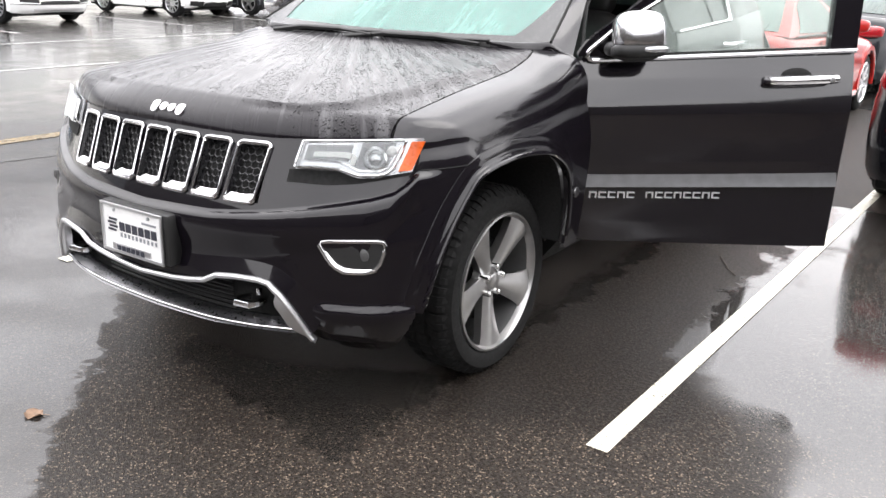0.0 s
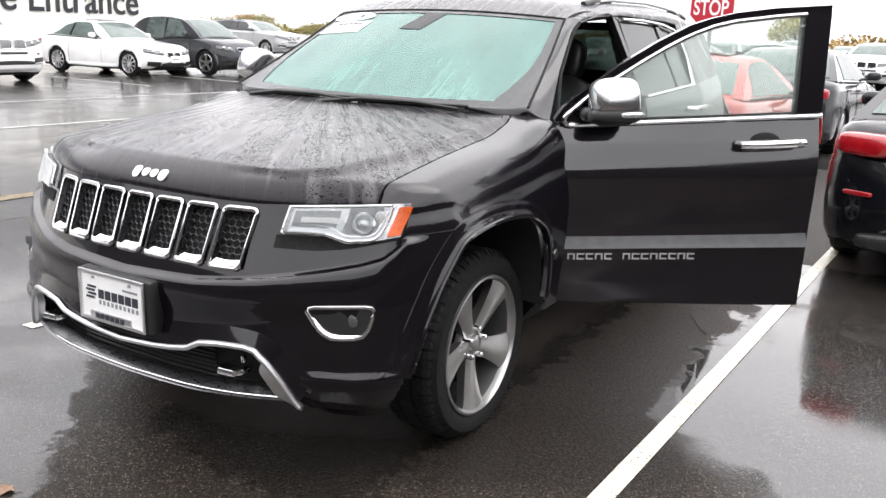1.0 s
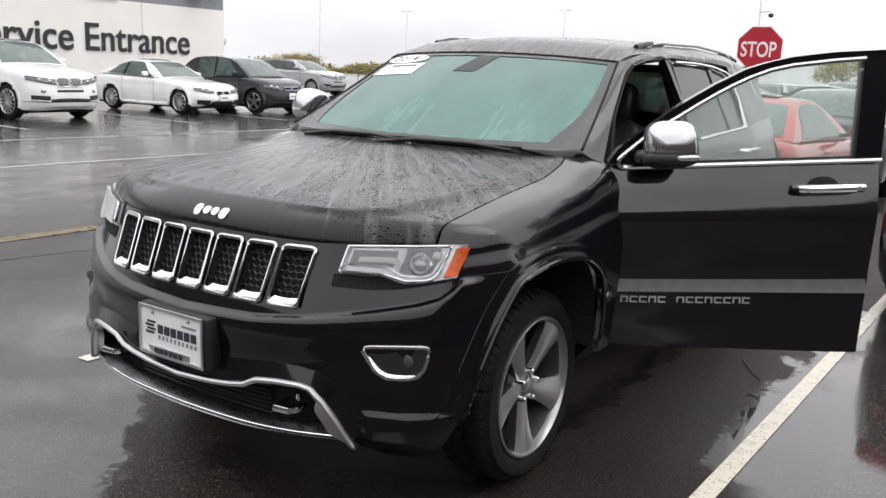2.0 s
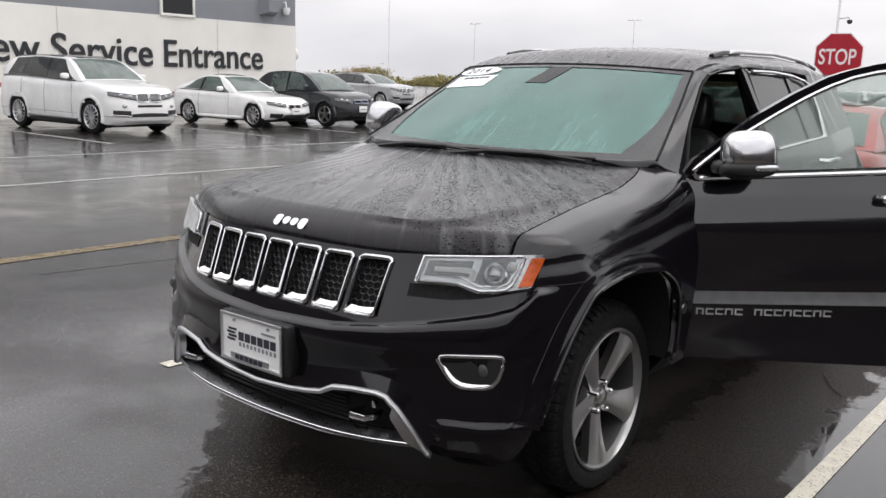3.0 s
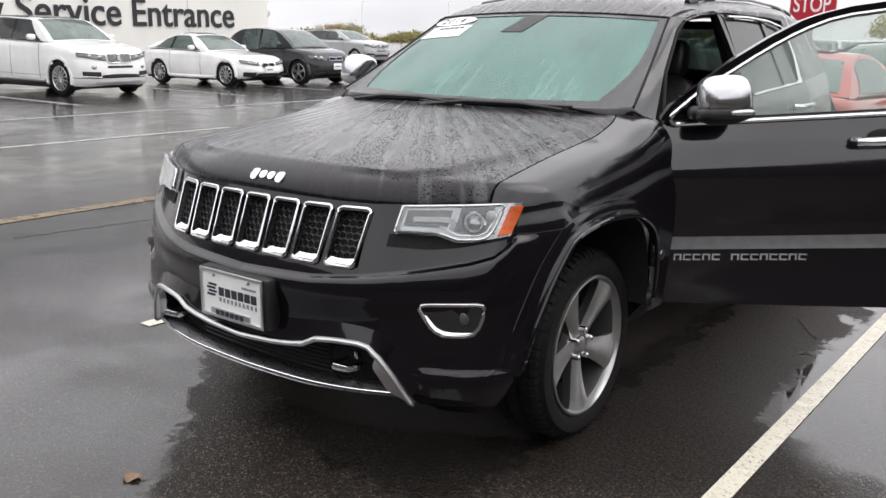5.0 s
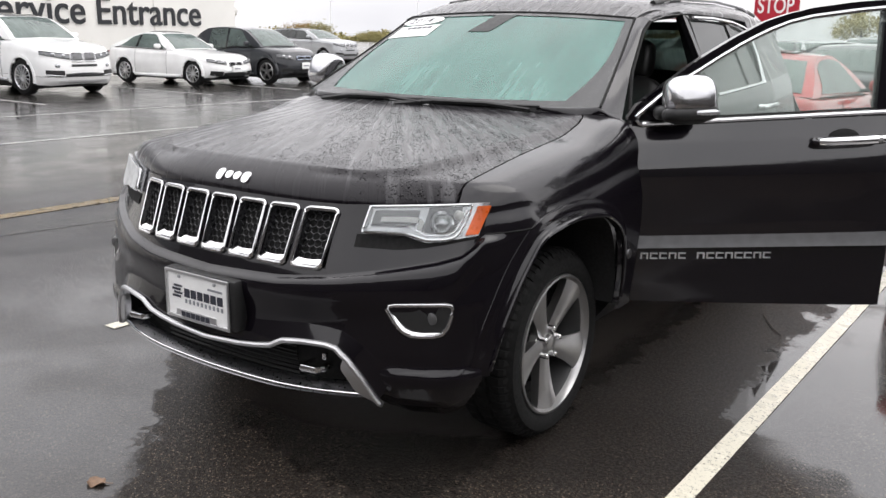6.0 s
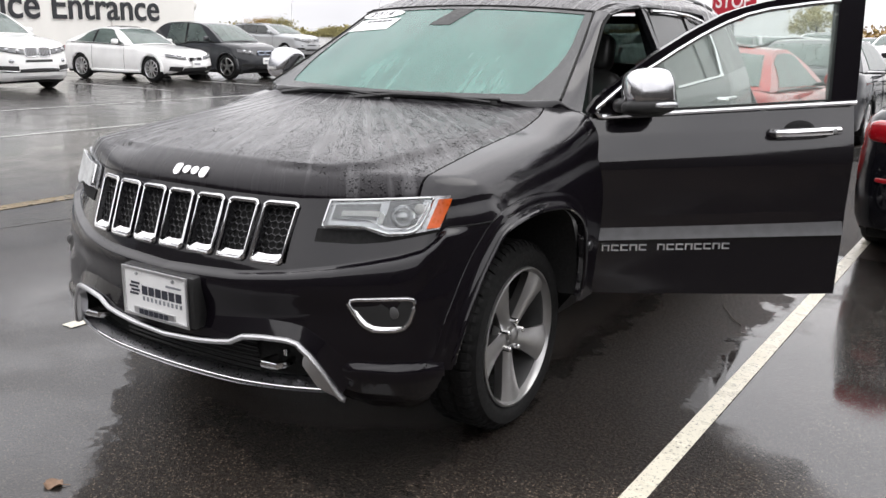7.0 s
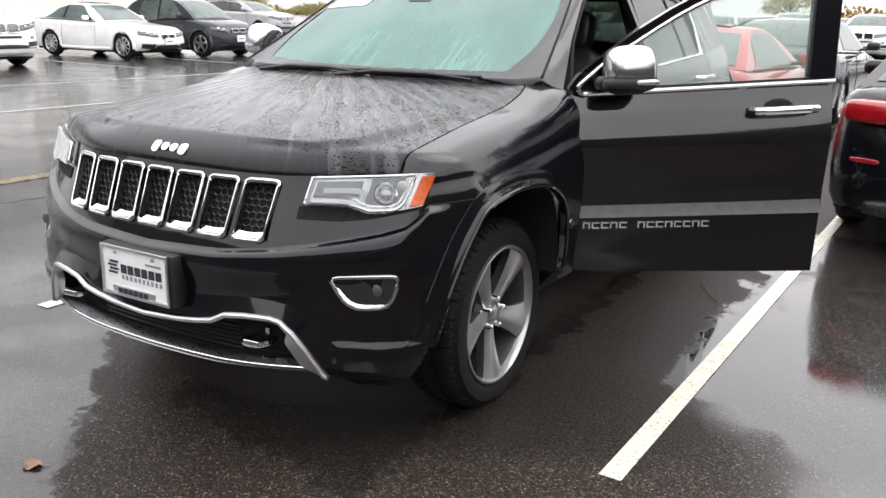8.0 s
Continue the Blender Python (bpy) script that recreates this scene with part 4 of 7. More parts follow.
def top(x, y):
    """Height of the bonnet and wings."""
    ax = abs(x)
    z = interp(y, ZC) - 0.036 * (ax / 0.78) ** 2 - 0.016 * max(0.0, (ax - 0.74) / 0.2) ** 2 + 0.015 * dome(ax, y) + 0.022 * sstep(1.12, 1.43, y) * sstep(0.58, 0.82, ax)
    s = (yt(ax + 0.001) - yt(ax - 0.001)) / 0.002 if ax < 0.938 else 6.0
    qf = max(0.0, (y - yt(ax)) / math.sqrt(1 + s * s))
    qs = max(0.0, X_SIDE - ax)
    q, r = qf, R_FRONT
    drop = lambda q, r: 0.0 if q >= r else r * (1 - math.sqrt(max(0.0, 1 - (1 - q / r) ** 2)))
    return z - max(drop(qf, R_FRONT - 0.018 * sstep(0.6, 0.86, ax)), drop(qs, R_SIDE))


def hood_edge(y):
    return interp(y, [(0.3, 0.80), (0.5, 0.79), (0.8, 0.775), (1.1, 0.765), (1.28, 0.75), (1.34, 0.735), (1.40, 0.69)])


def hood_back(x):
    return 1.345 - 0.06 * (1 - (abs(x) / 0.74) ** 2) if abs(x) < 0.74 else 1.345


def hood_pt(u, v, w):
    a = 2 * u - 1
    a = math.copysign(1 - (1 - abs(a)) ** 1.25, a)
    vv = v ** 1.5
    y = 0.4 + 0.95 * vv
    for _ in range(3):
        x = a * (hood_edge(y) - 0.003)
        y = yt(x) + 0.001 + (hood_back(x) - yt(x)) * vv
    return Vector((x, y + 0.004 * w, top(x, y) - 0.012 * w))


hood = part("bonnet", slab(hood_pt, 90, 64), M_JEEP_TOP, jeep, "black bonnet covered with rain beads and streaks")
# emblem: four silver rounded shapes
bm = bmesh.new()
for x, w_, h in ((-0.046, 0.034, 0.046), (-0.004, 0.033, 0.032), (0.035, 0.033, 0.032), (0.077, 0.036, 0.044)):
    zmid = 1.008 + (0.004 if x < -0.05 else (-0.005 if x > 0.05 else 0))

    def eb(a, b, d, x=x, w_=w_, h=h):
        xx = x + a + 0.15 * b
        y = yt(xx) + interp(0.5 + b / 0.05, [(0, 0.006), (1, 0.034)])
        return Vector((xx, y, top(xx, y))) + Vector((0, -0.7, 0.7)) * d
    prism(bm, round_loop(-w_ / 2, w_ / 2, -h / 2, h / 2, w_ * 0.42, 3), eb, 0.0, 0.006)
part("emblem", bm, M_CHROME, hood, "silver emblem of plain rounded shapes")


for sgn in (-1, 1):
    bm = bmesh.new()
    # top of the wing
    xs = [0, 0.2, 0.4, 0.55, 0.68, 0.78, 0.86, 0.92, 0.96, 0.985, 1.0]

    def wing_top(u, v):
        y = 0.45 + 0.97 * v
        for _ in range(4):
            he = hood_edge(y) + 0.003
            x = he + (X_SIDE - he) * u
            y = yt(x) + (1.43 - yt(x)) * v
        return Vector((sgn * x, y, top(x, y)))
    grid(wing_top, 0, 40, bm, None, xs)

    # wall below
    stations = [(x, yt(x)) for x in [0.80 + (X_SIDE - 0.80) * math.sin(math.pi / 2 * k / 24) for k in range(24)]] + [(X_SIDE, yt(0.94) + (1.43 - yt(0.94)) * k / 40) for k in range(41)]

    def wing_wall(u, v):
        x, y = stations[round(u * (len(stations) - 1))]
        z1 = top(x, y)
        z = z1 + (0.27 - z1) * v
        side = sstep(0.83, 0.94, x)
        dy = (nose_y(x * X_END / X_SIDE, z) + pz(z) - yt(x)) * sstep(1.25, 0.7, y) * sstep(z1, z1 - 0.05, z)
        dx = side * (side_off(z) + 0.013) + 0.008 * side * sstep(0.75, 1.3, y) * sstep(1.0, 0.8, z)
        return Vector((sgn * (x + dx * sstep(z1, z1 - 0.06, z)), y + dy, z))
    grid(wing_wall, len(stations) - 1, 60, bm, lambda c: wheel_gap(c) or (c.z < 0.893 and c.y < 0.615) or c.z < 0.43)
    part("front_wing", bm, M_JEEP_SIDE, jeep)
    seam = [bumper_pt(x, 0.8935) + Vector((0.001, -0.001, 0)) for x in (0.880, 0.895, 0.91, 0.922, 0.932, 0.94, 0.946, 0.951)]
    seam.append(Vector((seam[-1].x + 0.001, 0.60, 0.8935)))
    part("panel_seam", tube(bmesh.new(), [Vector((sgn * p.x, p.y, p.z)) for p in seam], 0.0022, 5), M_DARK, jeep)
    bm = lathe(bmesh.new(), [(0.0, 0.021), (0.003, 0.020), (0.004, 0.014), (0.0045, 0.0)], "x", (0, 0, 0), 20)
    bmesh.ops.transform(bm, matrix=pose(sgn * 0.966, 1.345, 0.655) @ (pose(0, 0, 0) if sgn > 0 else pose(0, 0, 0, 0, 0, 180)), verts=bm.verts)
    part("wing_badge", bm, M_SATIN_DARK, jeep, "small round grey badge")
    # flare round the wheel opening
    def flare(u, v, w):
        p = arch(u)
        t = arch(min(1, u + 0.01)) - arch(max(0, u - 0.01))
        n = Vector((-t.y, t.x)).normalized()
        q = p + n * 0.058 * v
        x = xo(q.x, min(q.y, 0.9)) + side_off(q.y) * sstep(0.84, X_END, xo(q.x, min(q.y, 0.9))) + 0.003 + 0.004 * sstep(1.0, 0.7, v) + 0.012 * sstep(0.45, 0.12, v) + 0.009 * sstep(0.75, 1.3, q.x) - (0.008 + 0.02 * (1 - v)) * w
        return Vector((sgn * x, q.x, q.y))
    fl = part("wheel_arch_flare", slab(flare, 60, 10), M_JEEP, jeep)
    bm = tube(bmesh.new(), [flare(i / 60, 0.05, 0) + Vector((sgn * 0.0, 0, 0)) for i in range(2, 59)], 0.0085, 8)
    part("flare_lip", bm, M_JEEP, fl)
    # wheel well
    bm = bmesh.new()

    def well(u, v):
        p = arch(u)
        return Vector((sgn * (xo(p.x, min(p.y, 0.9)) - 0.010 - 0.345 * v), 0.85 + (p.x - 0.85) * 1.014, 0.4 + (p.y - 0.4) * 1.014))
    grid(well, 50, 4, bm)
    grid(lambda u, v: Vector((sgn * 0.585, 0.42 + 0.96 * u, 0.28 + 0.62 * v)), 2, 2, bm)
    part("wheel_well_liner", bm, M_DARK, jeep)
# near-black sheet standing for the shade in the gap under bonnet edge and lamps
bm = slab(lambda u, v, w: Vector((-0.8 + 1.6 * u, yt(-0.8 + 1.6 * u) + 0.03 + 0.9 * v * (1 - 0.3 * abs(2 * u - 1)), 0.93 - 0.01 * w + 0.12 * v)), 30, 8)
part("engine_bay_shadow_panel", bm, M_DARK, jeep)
# ---- wheels ----
def wheel(parent, name, m, R=0.366, W=0.255, rim_r=0.267, spokes=5, face=M_ALLOY, twist=0.06, lugs=True, wide=(0.036, 0.076)):
    """A wheel that faces +x at x = 0: tyre, rim, spokes, hub cap."""
    w = new(name)
    w.parent = parent
    w.matrix_basis = m
    bm = bmesh.new()
    s = W
    prof = [(-s, rim_r - 0.01), (-s + 0.01, rim_r + 0.02), (-s + 0.004, rim_r + 0.06), (-s + 0.03, R - 0.012), (-s + 0.05, R), (-s + 0.085, R), (-s + 0.09, R - 0.01), (-s + 0.10, R - 0.01), (-s + 0.105, R), (-0.105, R), (-0.10, R - 0.01), (-0.09, R - 0.01), (-0.085, R), (-0.05, R), (-0.03, R - 0.012), (-0.002, rim_r + 0.065), (0.003, rim_r + 0.03), (-0.012, rim_r + 0.002), (-0.03, rim_r - 0.006)]
    lathe(bm, prof, "x", n=120)
    for v in bm.verts:
        rr = math.hypot(v.co.y, v.co.z)
        if rr > R - 0.02 and spokes == 5:
            k = round((math.atan2(v.co.z, v.co.y) + math.pi) / (2 * math.pi) * 120)
            f = 1 - (0.009 / R if k % 3 == 0 else 0.0)
            v.co.y *= f
            v.co.z *= f
    tyre = part("tyre", bm, M_TYRE, w)
    if lugs:
        # shoulder blocks of the tread
        bm = bmesh.new()
        n = 66
        for k in range(n):
            ring = []
            for da in (-0.34, 0.30):
                a = 2 * math.pi * (k + da) / n
                ring.append([bm.verts.new((x, r * math.sin(a), r * math.cos(a))) for x, r in ((-0.07, R - 0.004), (-0.07, R + 0.001), (-0.042, R), (-0.026, R - 0.010), (-0.012, R - 0.034), (-0.02, R - 0.045))])
            for i in range(5):
                bm.faces.new((ring[0][i], ring[1][i], ring[1][i + 1], ring[0][i + 1]))
            for q in ring:
                bm.faces.new(q)
        bmesh.ops.recalc_face_normals(bm, faces=bm.faces)
        blocks = part("tread", bm, M_TYRE, tyre)
        for f in blocks.data.polygons:
            f.use_smooth = False
    bm = bmesh.new()
    lathe(bm, [(-0.012, rim_r + 0.004), (-0.002, rim_r + 0.002), (0.0, rim_r - 0.006), (-0.012, rim_r - 0.013), (-0.03, rim_r - 0.017)], "x", n=72)
    rim = part("rim", bm, face, w)
    bm = bmesh.new()
    lathe(bm, [(-0.03, rim_r - 0.017), (-0.05, rim_r - 0.022), (-0.15, rim_r - 0.03), (-0.2, rim_r - 0.02)], "x", n=48)
    part("barrel", bm, M_ALLOY_DARK, rim, "dark inner wheel barrel")
    bm = bmesh.new()
    lathe(bm, [(-0.13, rim_r - 0.03), (-0.13, 0.0)], "x", n=40)
    lathe(bm, [(-0.105, 0.17), (-0.11, 0.165), (-0.11, 0.05)], "x", n=40)
    part("brake_disc", bm, M_DARK, w)
    for k in range(spokes):
        a0 = 2 * math.pi * k / spokes
        bm = bmesh.new()

        def sp(u, v, wd, a0=a0):
            r = 0.045 + (rim_r - 0.055) * u
            half = wide[0] + (wide[1] - wide[0]) * u ** 1.6
            if u > 0.85:
                half += 0.25 * (u - 0.85) * 0.5
            a = a0 + twist * (1 - u)
            t = (2 * v - 1) * half * (1 - 0.25 * wd)
            x = -0.040 + 0.030 * u ** 1.3 - 0.012 * (2 * v - 1) ** 2 - 0.040 * wd
            c, sn = math.cos(a), math.sin(a)
            return Vector((x, r * sn + t * c, r * c - t * sn))
        slab(sp, 8, 4, bm)
        part("spoke", bm, face, w)
    bm = bmesh.new()
    lathe(bm, [(-0.085, 0.080), (-0.060, 0.074), (-0.050, 0.050), (-0.044, 0.034), (-0.030, 0.032), (-0.026, 0.027), (-0.025, 0.0)], "x", n=32)
    part("hub_cap", bm, face, w)
    if lugs:
        for k in range(5):
            a = 2 * math.pi * (k + 0.5) / 5 + twist
            bm = bmesh.new()
            lathe(bm, [(-0.06, 0.011), (-0.022, 0.011), (-0.019, 0.008), (-0.018, 0.0)], "x", (0, 0.058 * math.sin(a), 0.058 * math.cos(a)), 8)
            part("lug_nut", bm, M_CHROME, w)
    return w


for sgn in (-1, 1):
    for y in (AXLE_Y, REAR_Y):
        wheel(jeep, "wheel", pose(sgn * 0.862, y, AXLE_Z) @ (pose(0, 0, 0, -40) if sgn > 0 else pose(0, 0, 0, 0, 0, 180)))

# ---- windscreen, roof, pillars ----
def ws(u, v, d=0.0):
    """The windscreen: u across, v up."""
    a = 2 * u - 1
    k = 1.03 if a < 0 else 1.0
    lo = Vector((k * a * 0.775, 1.41 - 0.15 * (1 - a * a), 1.215 - 0.020 * (1 - a * a)))
    hi = Vector((k * a * 0.627, 2.045 - 0.065 * (1 - a * a), 1.573 + 0.024 * (1 - a * a)))
    p = lo.lerp(hi, v)
    bow = (0.030 * (1 - a * a) - 0.008) * math.sin(math.pi * v)
    return p + Vector((0, -0.5, 0.86)) * (bow + d)


wind = part("windscreen", slab(lambda u, v, w: ws(u, v, -0.004 * w), 30, 16), M_WINDSHIELD, jeep, "misted green-tinted windscreen with rain streaks")
for (u0, u1, v0, v1) in ((0.0, 1.0, 0.0, 0.06), (0.0, 1.0, 0.955, 1.0), (0.0, 0.03, 0.06, 0.955), (0.97, 1.0, 0.06, 0.955)):
    part("frit_band", slab(lambda u, v, w: ws(u0 + (u1 - u0) * u, v0 + (v1 - v0) * v, 0.0035 - 0.002 * w), 24, 10), M_FRIT, wind)
for sgn in (0, 1):
    part("frit_corner", slab(lambda u, v, w: ws(abs(sgn - (0.03 + (0.065 * (1 - v) ** 2) * u)), 0.06 + 0.6 * v, 0.0035 - 0.002 * w), 6, 12), M_FRIT, wind)
for sgn in (0, 1):
    part("screen_seal", tube(bmesh.new(), [ws(sgn, k / 16, 0.003) for k in range(17)], 0.006, 6), M_DARK, wind)
part("screen_seal", tube(bmesh.new(), [ws(k / 24, 1.0, 0.003) for k in range(25)], 0.006, 6), M_DARK, wind)
bm = slab(lambda u, v, w: ws(0.455 + 0.088 * u - 0.038 * (1 - v), 0.735 + 0.225 * v, 0.003 - 0.002 * w), 4, 4)
part("sensor_housing", bm, M_BLACK, wind)
# oval year sticker and paper at the passenger's top corner
bm = bmesh.new()
prism(bm, [(0.112 + 0.11 * math.cos(radians(15 * k)), 0.915 + 0.06 * math.sin(radians(15 * k))) for k in range(24)], lambda a, b, d: ws(a, b, 0.003 + d), 0.0, 0.001)
sticker = part("year_sticker", bm, M_WHITE, wind, "white oval sticker with black figures")
bm = slab(lambda u, v, w: ws(0.005 + 0.235 * u, 0.69 + 0.155 * v, 0.003 - 0.001 * w), 6, 4)
part("price_sticker", bm, M_WHITE, wind, "white paper sticker")
bm = bmesh.new()
for i in range(5):
    prism(bm, [(0.08 + 0.028 * i, 0.80), (0.10 + 0.028 * i, 0.80), (0.10 + 0.028 * i, 0.82), (0.08 + 0.028 * i, 0.82)], lambda a, b, d: ws(a, b, 0.0045 + d), 0.0, 0.001)
part("print_bar", bm, M_INK, wind)
# figures of the year on the oval
c0, c1, c2 = ws(0.042, 0.885, 0.0048), ws(0.19, 0.885, 0.0048), ws(0.042, 0.945, 0.0048)
ex, ey = (c1 - c0).normalized(), (c2 - c0).normalized()
ez = ex.cross(ey).normalized()
ey = ez.cross(ex)
m = Matrix((ex, ey, ez)).transposed().to_4x4()
m.translation = c0
for i, ch in enumerate("2014"):
    letters("figure", ch, 0.075, M_INK, m @ pose(0.043 * i, 0, 0), wind, 0.001)
# wipers
for a, b in (((-0.62, 1.30, 1.182), (0.02, 1.222, 1.205)), ((-0.12, 1.217, 1.188), (0.52, 1.287, 1.20))):
    bm = bmesh.new()
    A3, B3 = Vector(a), Vector(b)
    tube(bm, [A3, A3.lerp(B3, 0.3) + Vector((0, 0, 0.02)), A3.lerp(B3, 0.7) + Vector((0, -0.005, 0.018)), B3], lambda t: 0.013 - 0.006 * t, 6)
    wiper = part("wiper", bm, M_BLACK, jeep)
    bm = bmesh.new()
    tube(bm, [A3.lerp(B3, t) + Vector((0, 0.02, 0.012)) for t in (0.25, 0.6, 1.05)], 0.006, 6)
    part("blade", bm, M_BLACK, wiper)
bm = slab(lambda u, v, w: Vector(((2 * u - 1) * 0.75, 1.30 + 0.06 * (2 * u - 1) ** 2 + 0.14 * v - 0.04, 1.168 + 0.012 * v - 0.02 * w)), 20, 3)
part("cowl", bm, M_BLACK, jeep)


def cowl_skirt(s0, s1, mat, name):
    def fn(u, v, w):
        a = s0 + (s1 - s0) * u
        A = ws(0.5 + 0.5 * a, 0.0, 0.002)
        x = a * 0.80
        y = min(hood_back(x), 1.38) - 0.01 + 0.05 * max(0, abs(a) - 0.8) / 0.2
        B = Vector((x, y, top(x, y) + 0.003))
        return A.lerp(B, v) - Vector((0, 0, 0.012 * w))
    part(name, slab(fn, 14, 4), mat, jeep)


cowl_skirt(-0.70, 0.70, M_DARK, "cowl_cover")


def wing_back(u, v, w):
    """The wing's end behind the bonnet corner, rising to the windscreen's edge and the pillar's foot."""
    if u < 0.6:
        a = 0.68 + 0.32 * u / 0.6
        hi = ws(0.5 + 0.5 * a, 0.0, 0.0015)
        x = 0.545 + 0.245 * u / 0.6
        y = hood_back(min(x, 0.735)) + 0.004 + 0.055 * sstep(0.70, 0.79, x)
    else:
        f = (u - 0.6) / 0.4
        hi = ws(1.0, 0.0, 0.0015).lerp(Vector((0.845, 1.473, 1.124)), f)
        x = 0.79 + 0.147 * f
        y = 1.404 + 0.026 * f
    lo = Vector((x, y, top(x, y) + 0.001))
    k = sstep(0.0, 1.0, v)
    p = Vector((hi.x + (lo.x - hi.x) * v, hi.y + (lo.y - hi.y) * v, hi.z + (lo.z - hi.z) * (0.45 * v + 0.55 * k)))
    return p + Vector((0, -0.35, 0.5)) * 0.020 * math.sin(math.pi * v) * (1 - 0.4 * u) - Vector((0, 0, 0.012 * w))


for sgn in (-1, 1):
    part("wing_shoulder", slab(lambda u, v, w: (lambda p: Vector((sgn * p.x, p.y, p.z)))(wing_back(u, v, w)), 24, 12), M_JEEP_SIDE, jeep)


def roof(u, v, w):
    a = 2 * u - 1
    y0 = ws(u, 1.0).y
    y = y0 + (4.35 - y0) * v
    half = interp(y, [(2.0, 0.64), (2.25, 0.68), (2.6, 0.70), (3.6, 0.69), (4.35, 0.62)])
    zc = interp(y, [(1.97, 1.635), (2.2, 1.674), (2.6, 1.707), (3.2, 1.716), (3.8, 1.694), (4.35, 1.64)])
    z = zc - 0.055 * abs(a) ** 3 - 0.05 * max(0, abs(a) - 0.88) ** 1 * 4
    f = sstep(0.0, 0.16, v)
    p = Vector((a * half, y, z)).lerp(ws(u, 1.0, 0.003) + Vector((0, y - y0 + 0.004, 0.35 * (y - y0))), 1 - f)
    return p - Vector((0, 0, 0.02 * w))


part("roof", slab(roof, 36, 36), M_JEEP_ROOF, jeep, "black roof with rain beads")


def body_x(y, z):
    """Half width of the cabin side at y and z."""
    base = interp(y, [(1.4, 0.945), (2.4, 0.955), (3.5, 0.95), (4.2, 0.885), (4.75, 0.74)])
    lower = interp(z, [(0.3, -0.03), (0.6, 0.0), (0.95, 0.005), (1.2, -0.045)])
    up = max(0.0, z - 1.2) * 0.46
    return base + lower - up


for sgn in (-1, 1):
    # windscreen pillar
    bm = bmesh.new()

    def a_pillar(u, v, w):
        q = ws(1.0, v, 0.004)
        o = Vector((interp(v, [(0, 0.842), (0.12, 0.822), (0.5, 0.757), (0.85, 0.702), (1, 0.69)]), interp(v, [(0, 1.47), (0.12, 1.52), (0.5, 1.73), (0.85, 1.96), (1, 2.07)]), interp(v, [(0, 1.12), (0.12, 1.17), (0.5, 1.357), (0.85, 1.528), (1, 1.573)])))
        if sgn < 0:
            o += Vector((0, 0.11, -0.045 + 0.03 * v))
        p = q.lerp(o, u) + Vector((0.3, -0.5, 0.6)) * (0.010 * math.sin(math.pi * min(1, u))) - Vector((0.6, 0, 0.6)) * 0.022 * w * (1 if u > 0.1 else 0.3)
        return Vector((sgn * p.x, p.y, p.z))
    slab(a_pillar, 6, 18, bm)
    part("windscreen_pillar", bm, M_JEEP_SIDE, jeep)
    # side rail over the doors
    def rail(u, v, w):
        y = 2.06 + 2.26 * u
        z1 = roof(1.0, max(0, (y - 2.08) / 2.27), 0).z
        x1 = roof(1.0, max(0, (y - 2.08) / 2.27), 0).x
        z0 = interp(y, [(2.06, 1.563), (2.2, 1.59), (2.5, 1.61), (3.2, 1.60), (3.7, 1.57), (4.3, 1.50)])
        x0 = interp(y, [(2.06, 0.702), (2.5, body_x(2.5, 1.61))]) if y < 2.5 else body_x(y, z0)
        p = Vector((x1, y, z1)).lerp(Vector((x0, y, z0)), v) + Vector((0.6, 0, 0.5)) * 0.012 * math.sin(math.pi * v) - Vector((0.6, 0, 0.4)) * 0.04 * w
        return Vector((sgn * p.x, p.y, p.z))
    part("roof_side", slab(rail, 30, 4), M_JEEP_TOP, jeep)
    # roof rack bar
    pts = []
    for k in range(25):
        y = 2.45 + 1.55 * k / 24
        base = roof(0.93, (y - 2.08) / 2.27, 0)
        h = 0.016 * min(1, min(k, 24 - k) / 2.0)
        pts.append(Vector((sgn * (base.x - 0.0), y, base.z + 0.004 + h * 0.8)))
    rack = part("roof_rail", tube(bmesh.new(), pts, 0.011, 8), M_SATIN, jeep)
    for k in (0, 1):
        bm = bmesh.new()
        q = pts[0 if k == 0 else -1]
        tube(bm, [q + Vector((0, 0.22 * (1 - 2 * k), 0.020)), q + Vector((0, 0.02 * (1 - 2 * k), 0.012)), q + Vector((0, -0.12 * (1 - 2 * k), -0.008))], 0.015, 8)
        part("rail_foot", bm, M_BLACK, rack)
    # body side behind the front door
    y_start = 2.46 if sgn > 0 else 1.44

    def side(u, v):
        y = y_start + (4.72 - y_start) * u
        z = 0.33 + (interp(y, [(1.4, 1.16), (2.5, 1.225), (4.7, 1.30)]) - 0.33) * v
        return Vector((sgn * body_x(y, z), y, z))
    bm = grid(side, 60, 22, None, lambda c: math.hypot(c.y - REAR_Y, c.z - AXLE_Z) < 0.45)
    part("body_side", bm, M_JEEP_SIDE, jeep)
    # rear side glass with pillars
    def belt(y):
        return interp(y, [(1.4, 1.16), (2.5, 1.225), (4.7, 1.30)])

    def upper(y0, y1, inset, d, mat, name, z_top, z_low=0.0, n=10, parent=jeep):
        def fn(u, v, w):
            y = y0 + (y1 - y0) * u
            zb, zt = belt(y) + z_low, interp(y, [(2.1, 1.605), (2.5, 1.61), (3.2, 1.60), (3.7, 1.57), (4.3, 1.50)]) - z_top
            z = zb + (zt - zb) * v
            yy = y + inset * (v - 0.5)
            return Vector((sgn * (body_x(y, z) + d - 0.03 * w), yy, z))
        return part(name, slab(fn, n, 6), mat, parent)
    upper(2.50, 3.06, -0.05, -0.012, M_PRIVACY if sgn > 0 else M_CAR_GLASS, "rear_door_glass", 0.025)
    upper(3.10, 3.40, -0.05, -0.012, M_PRIVACY, "quarter_glass", 0.03)
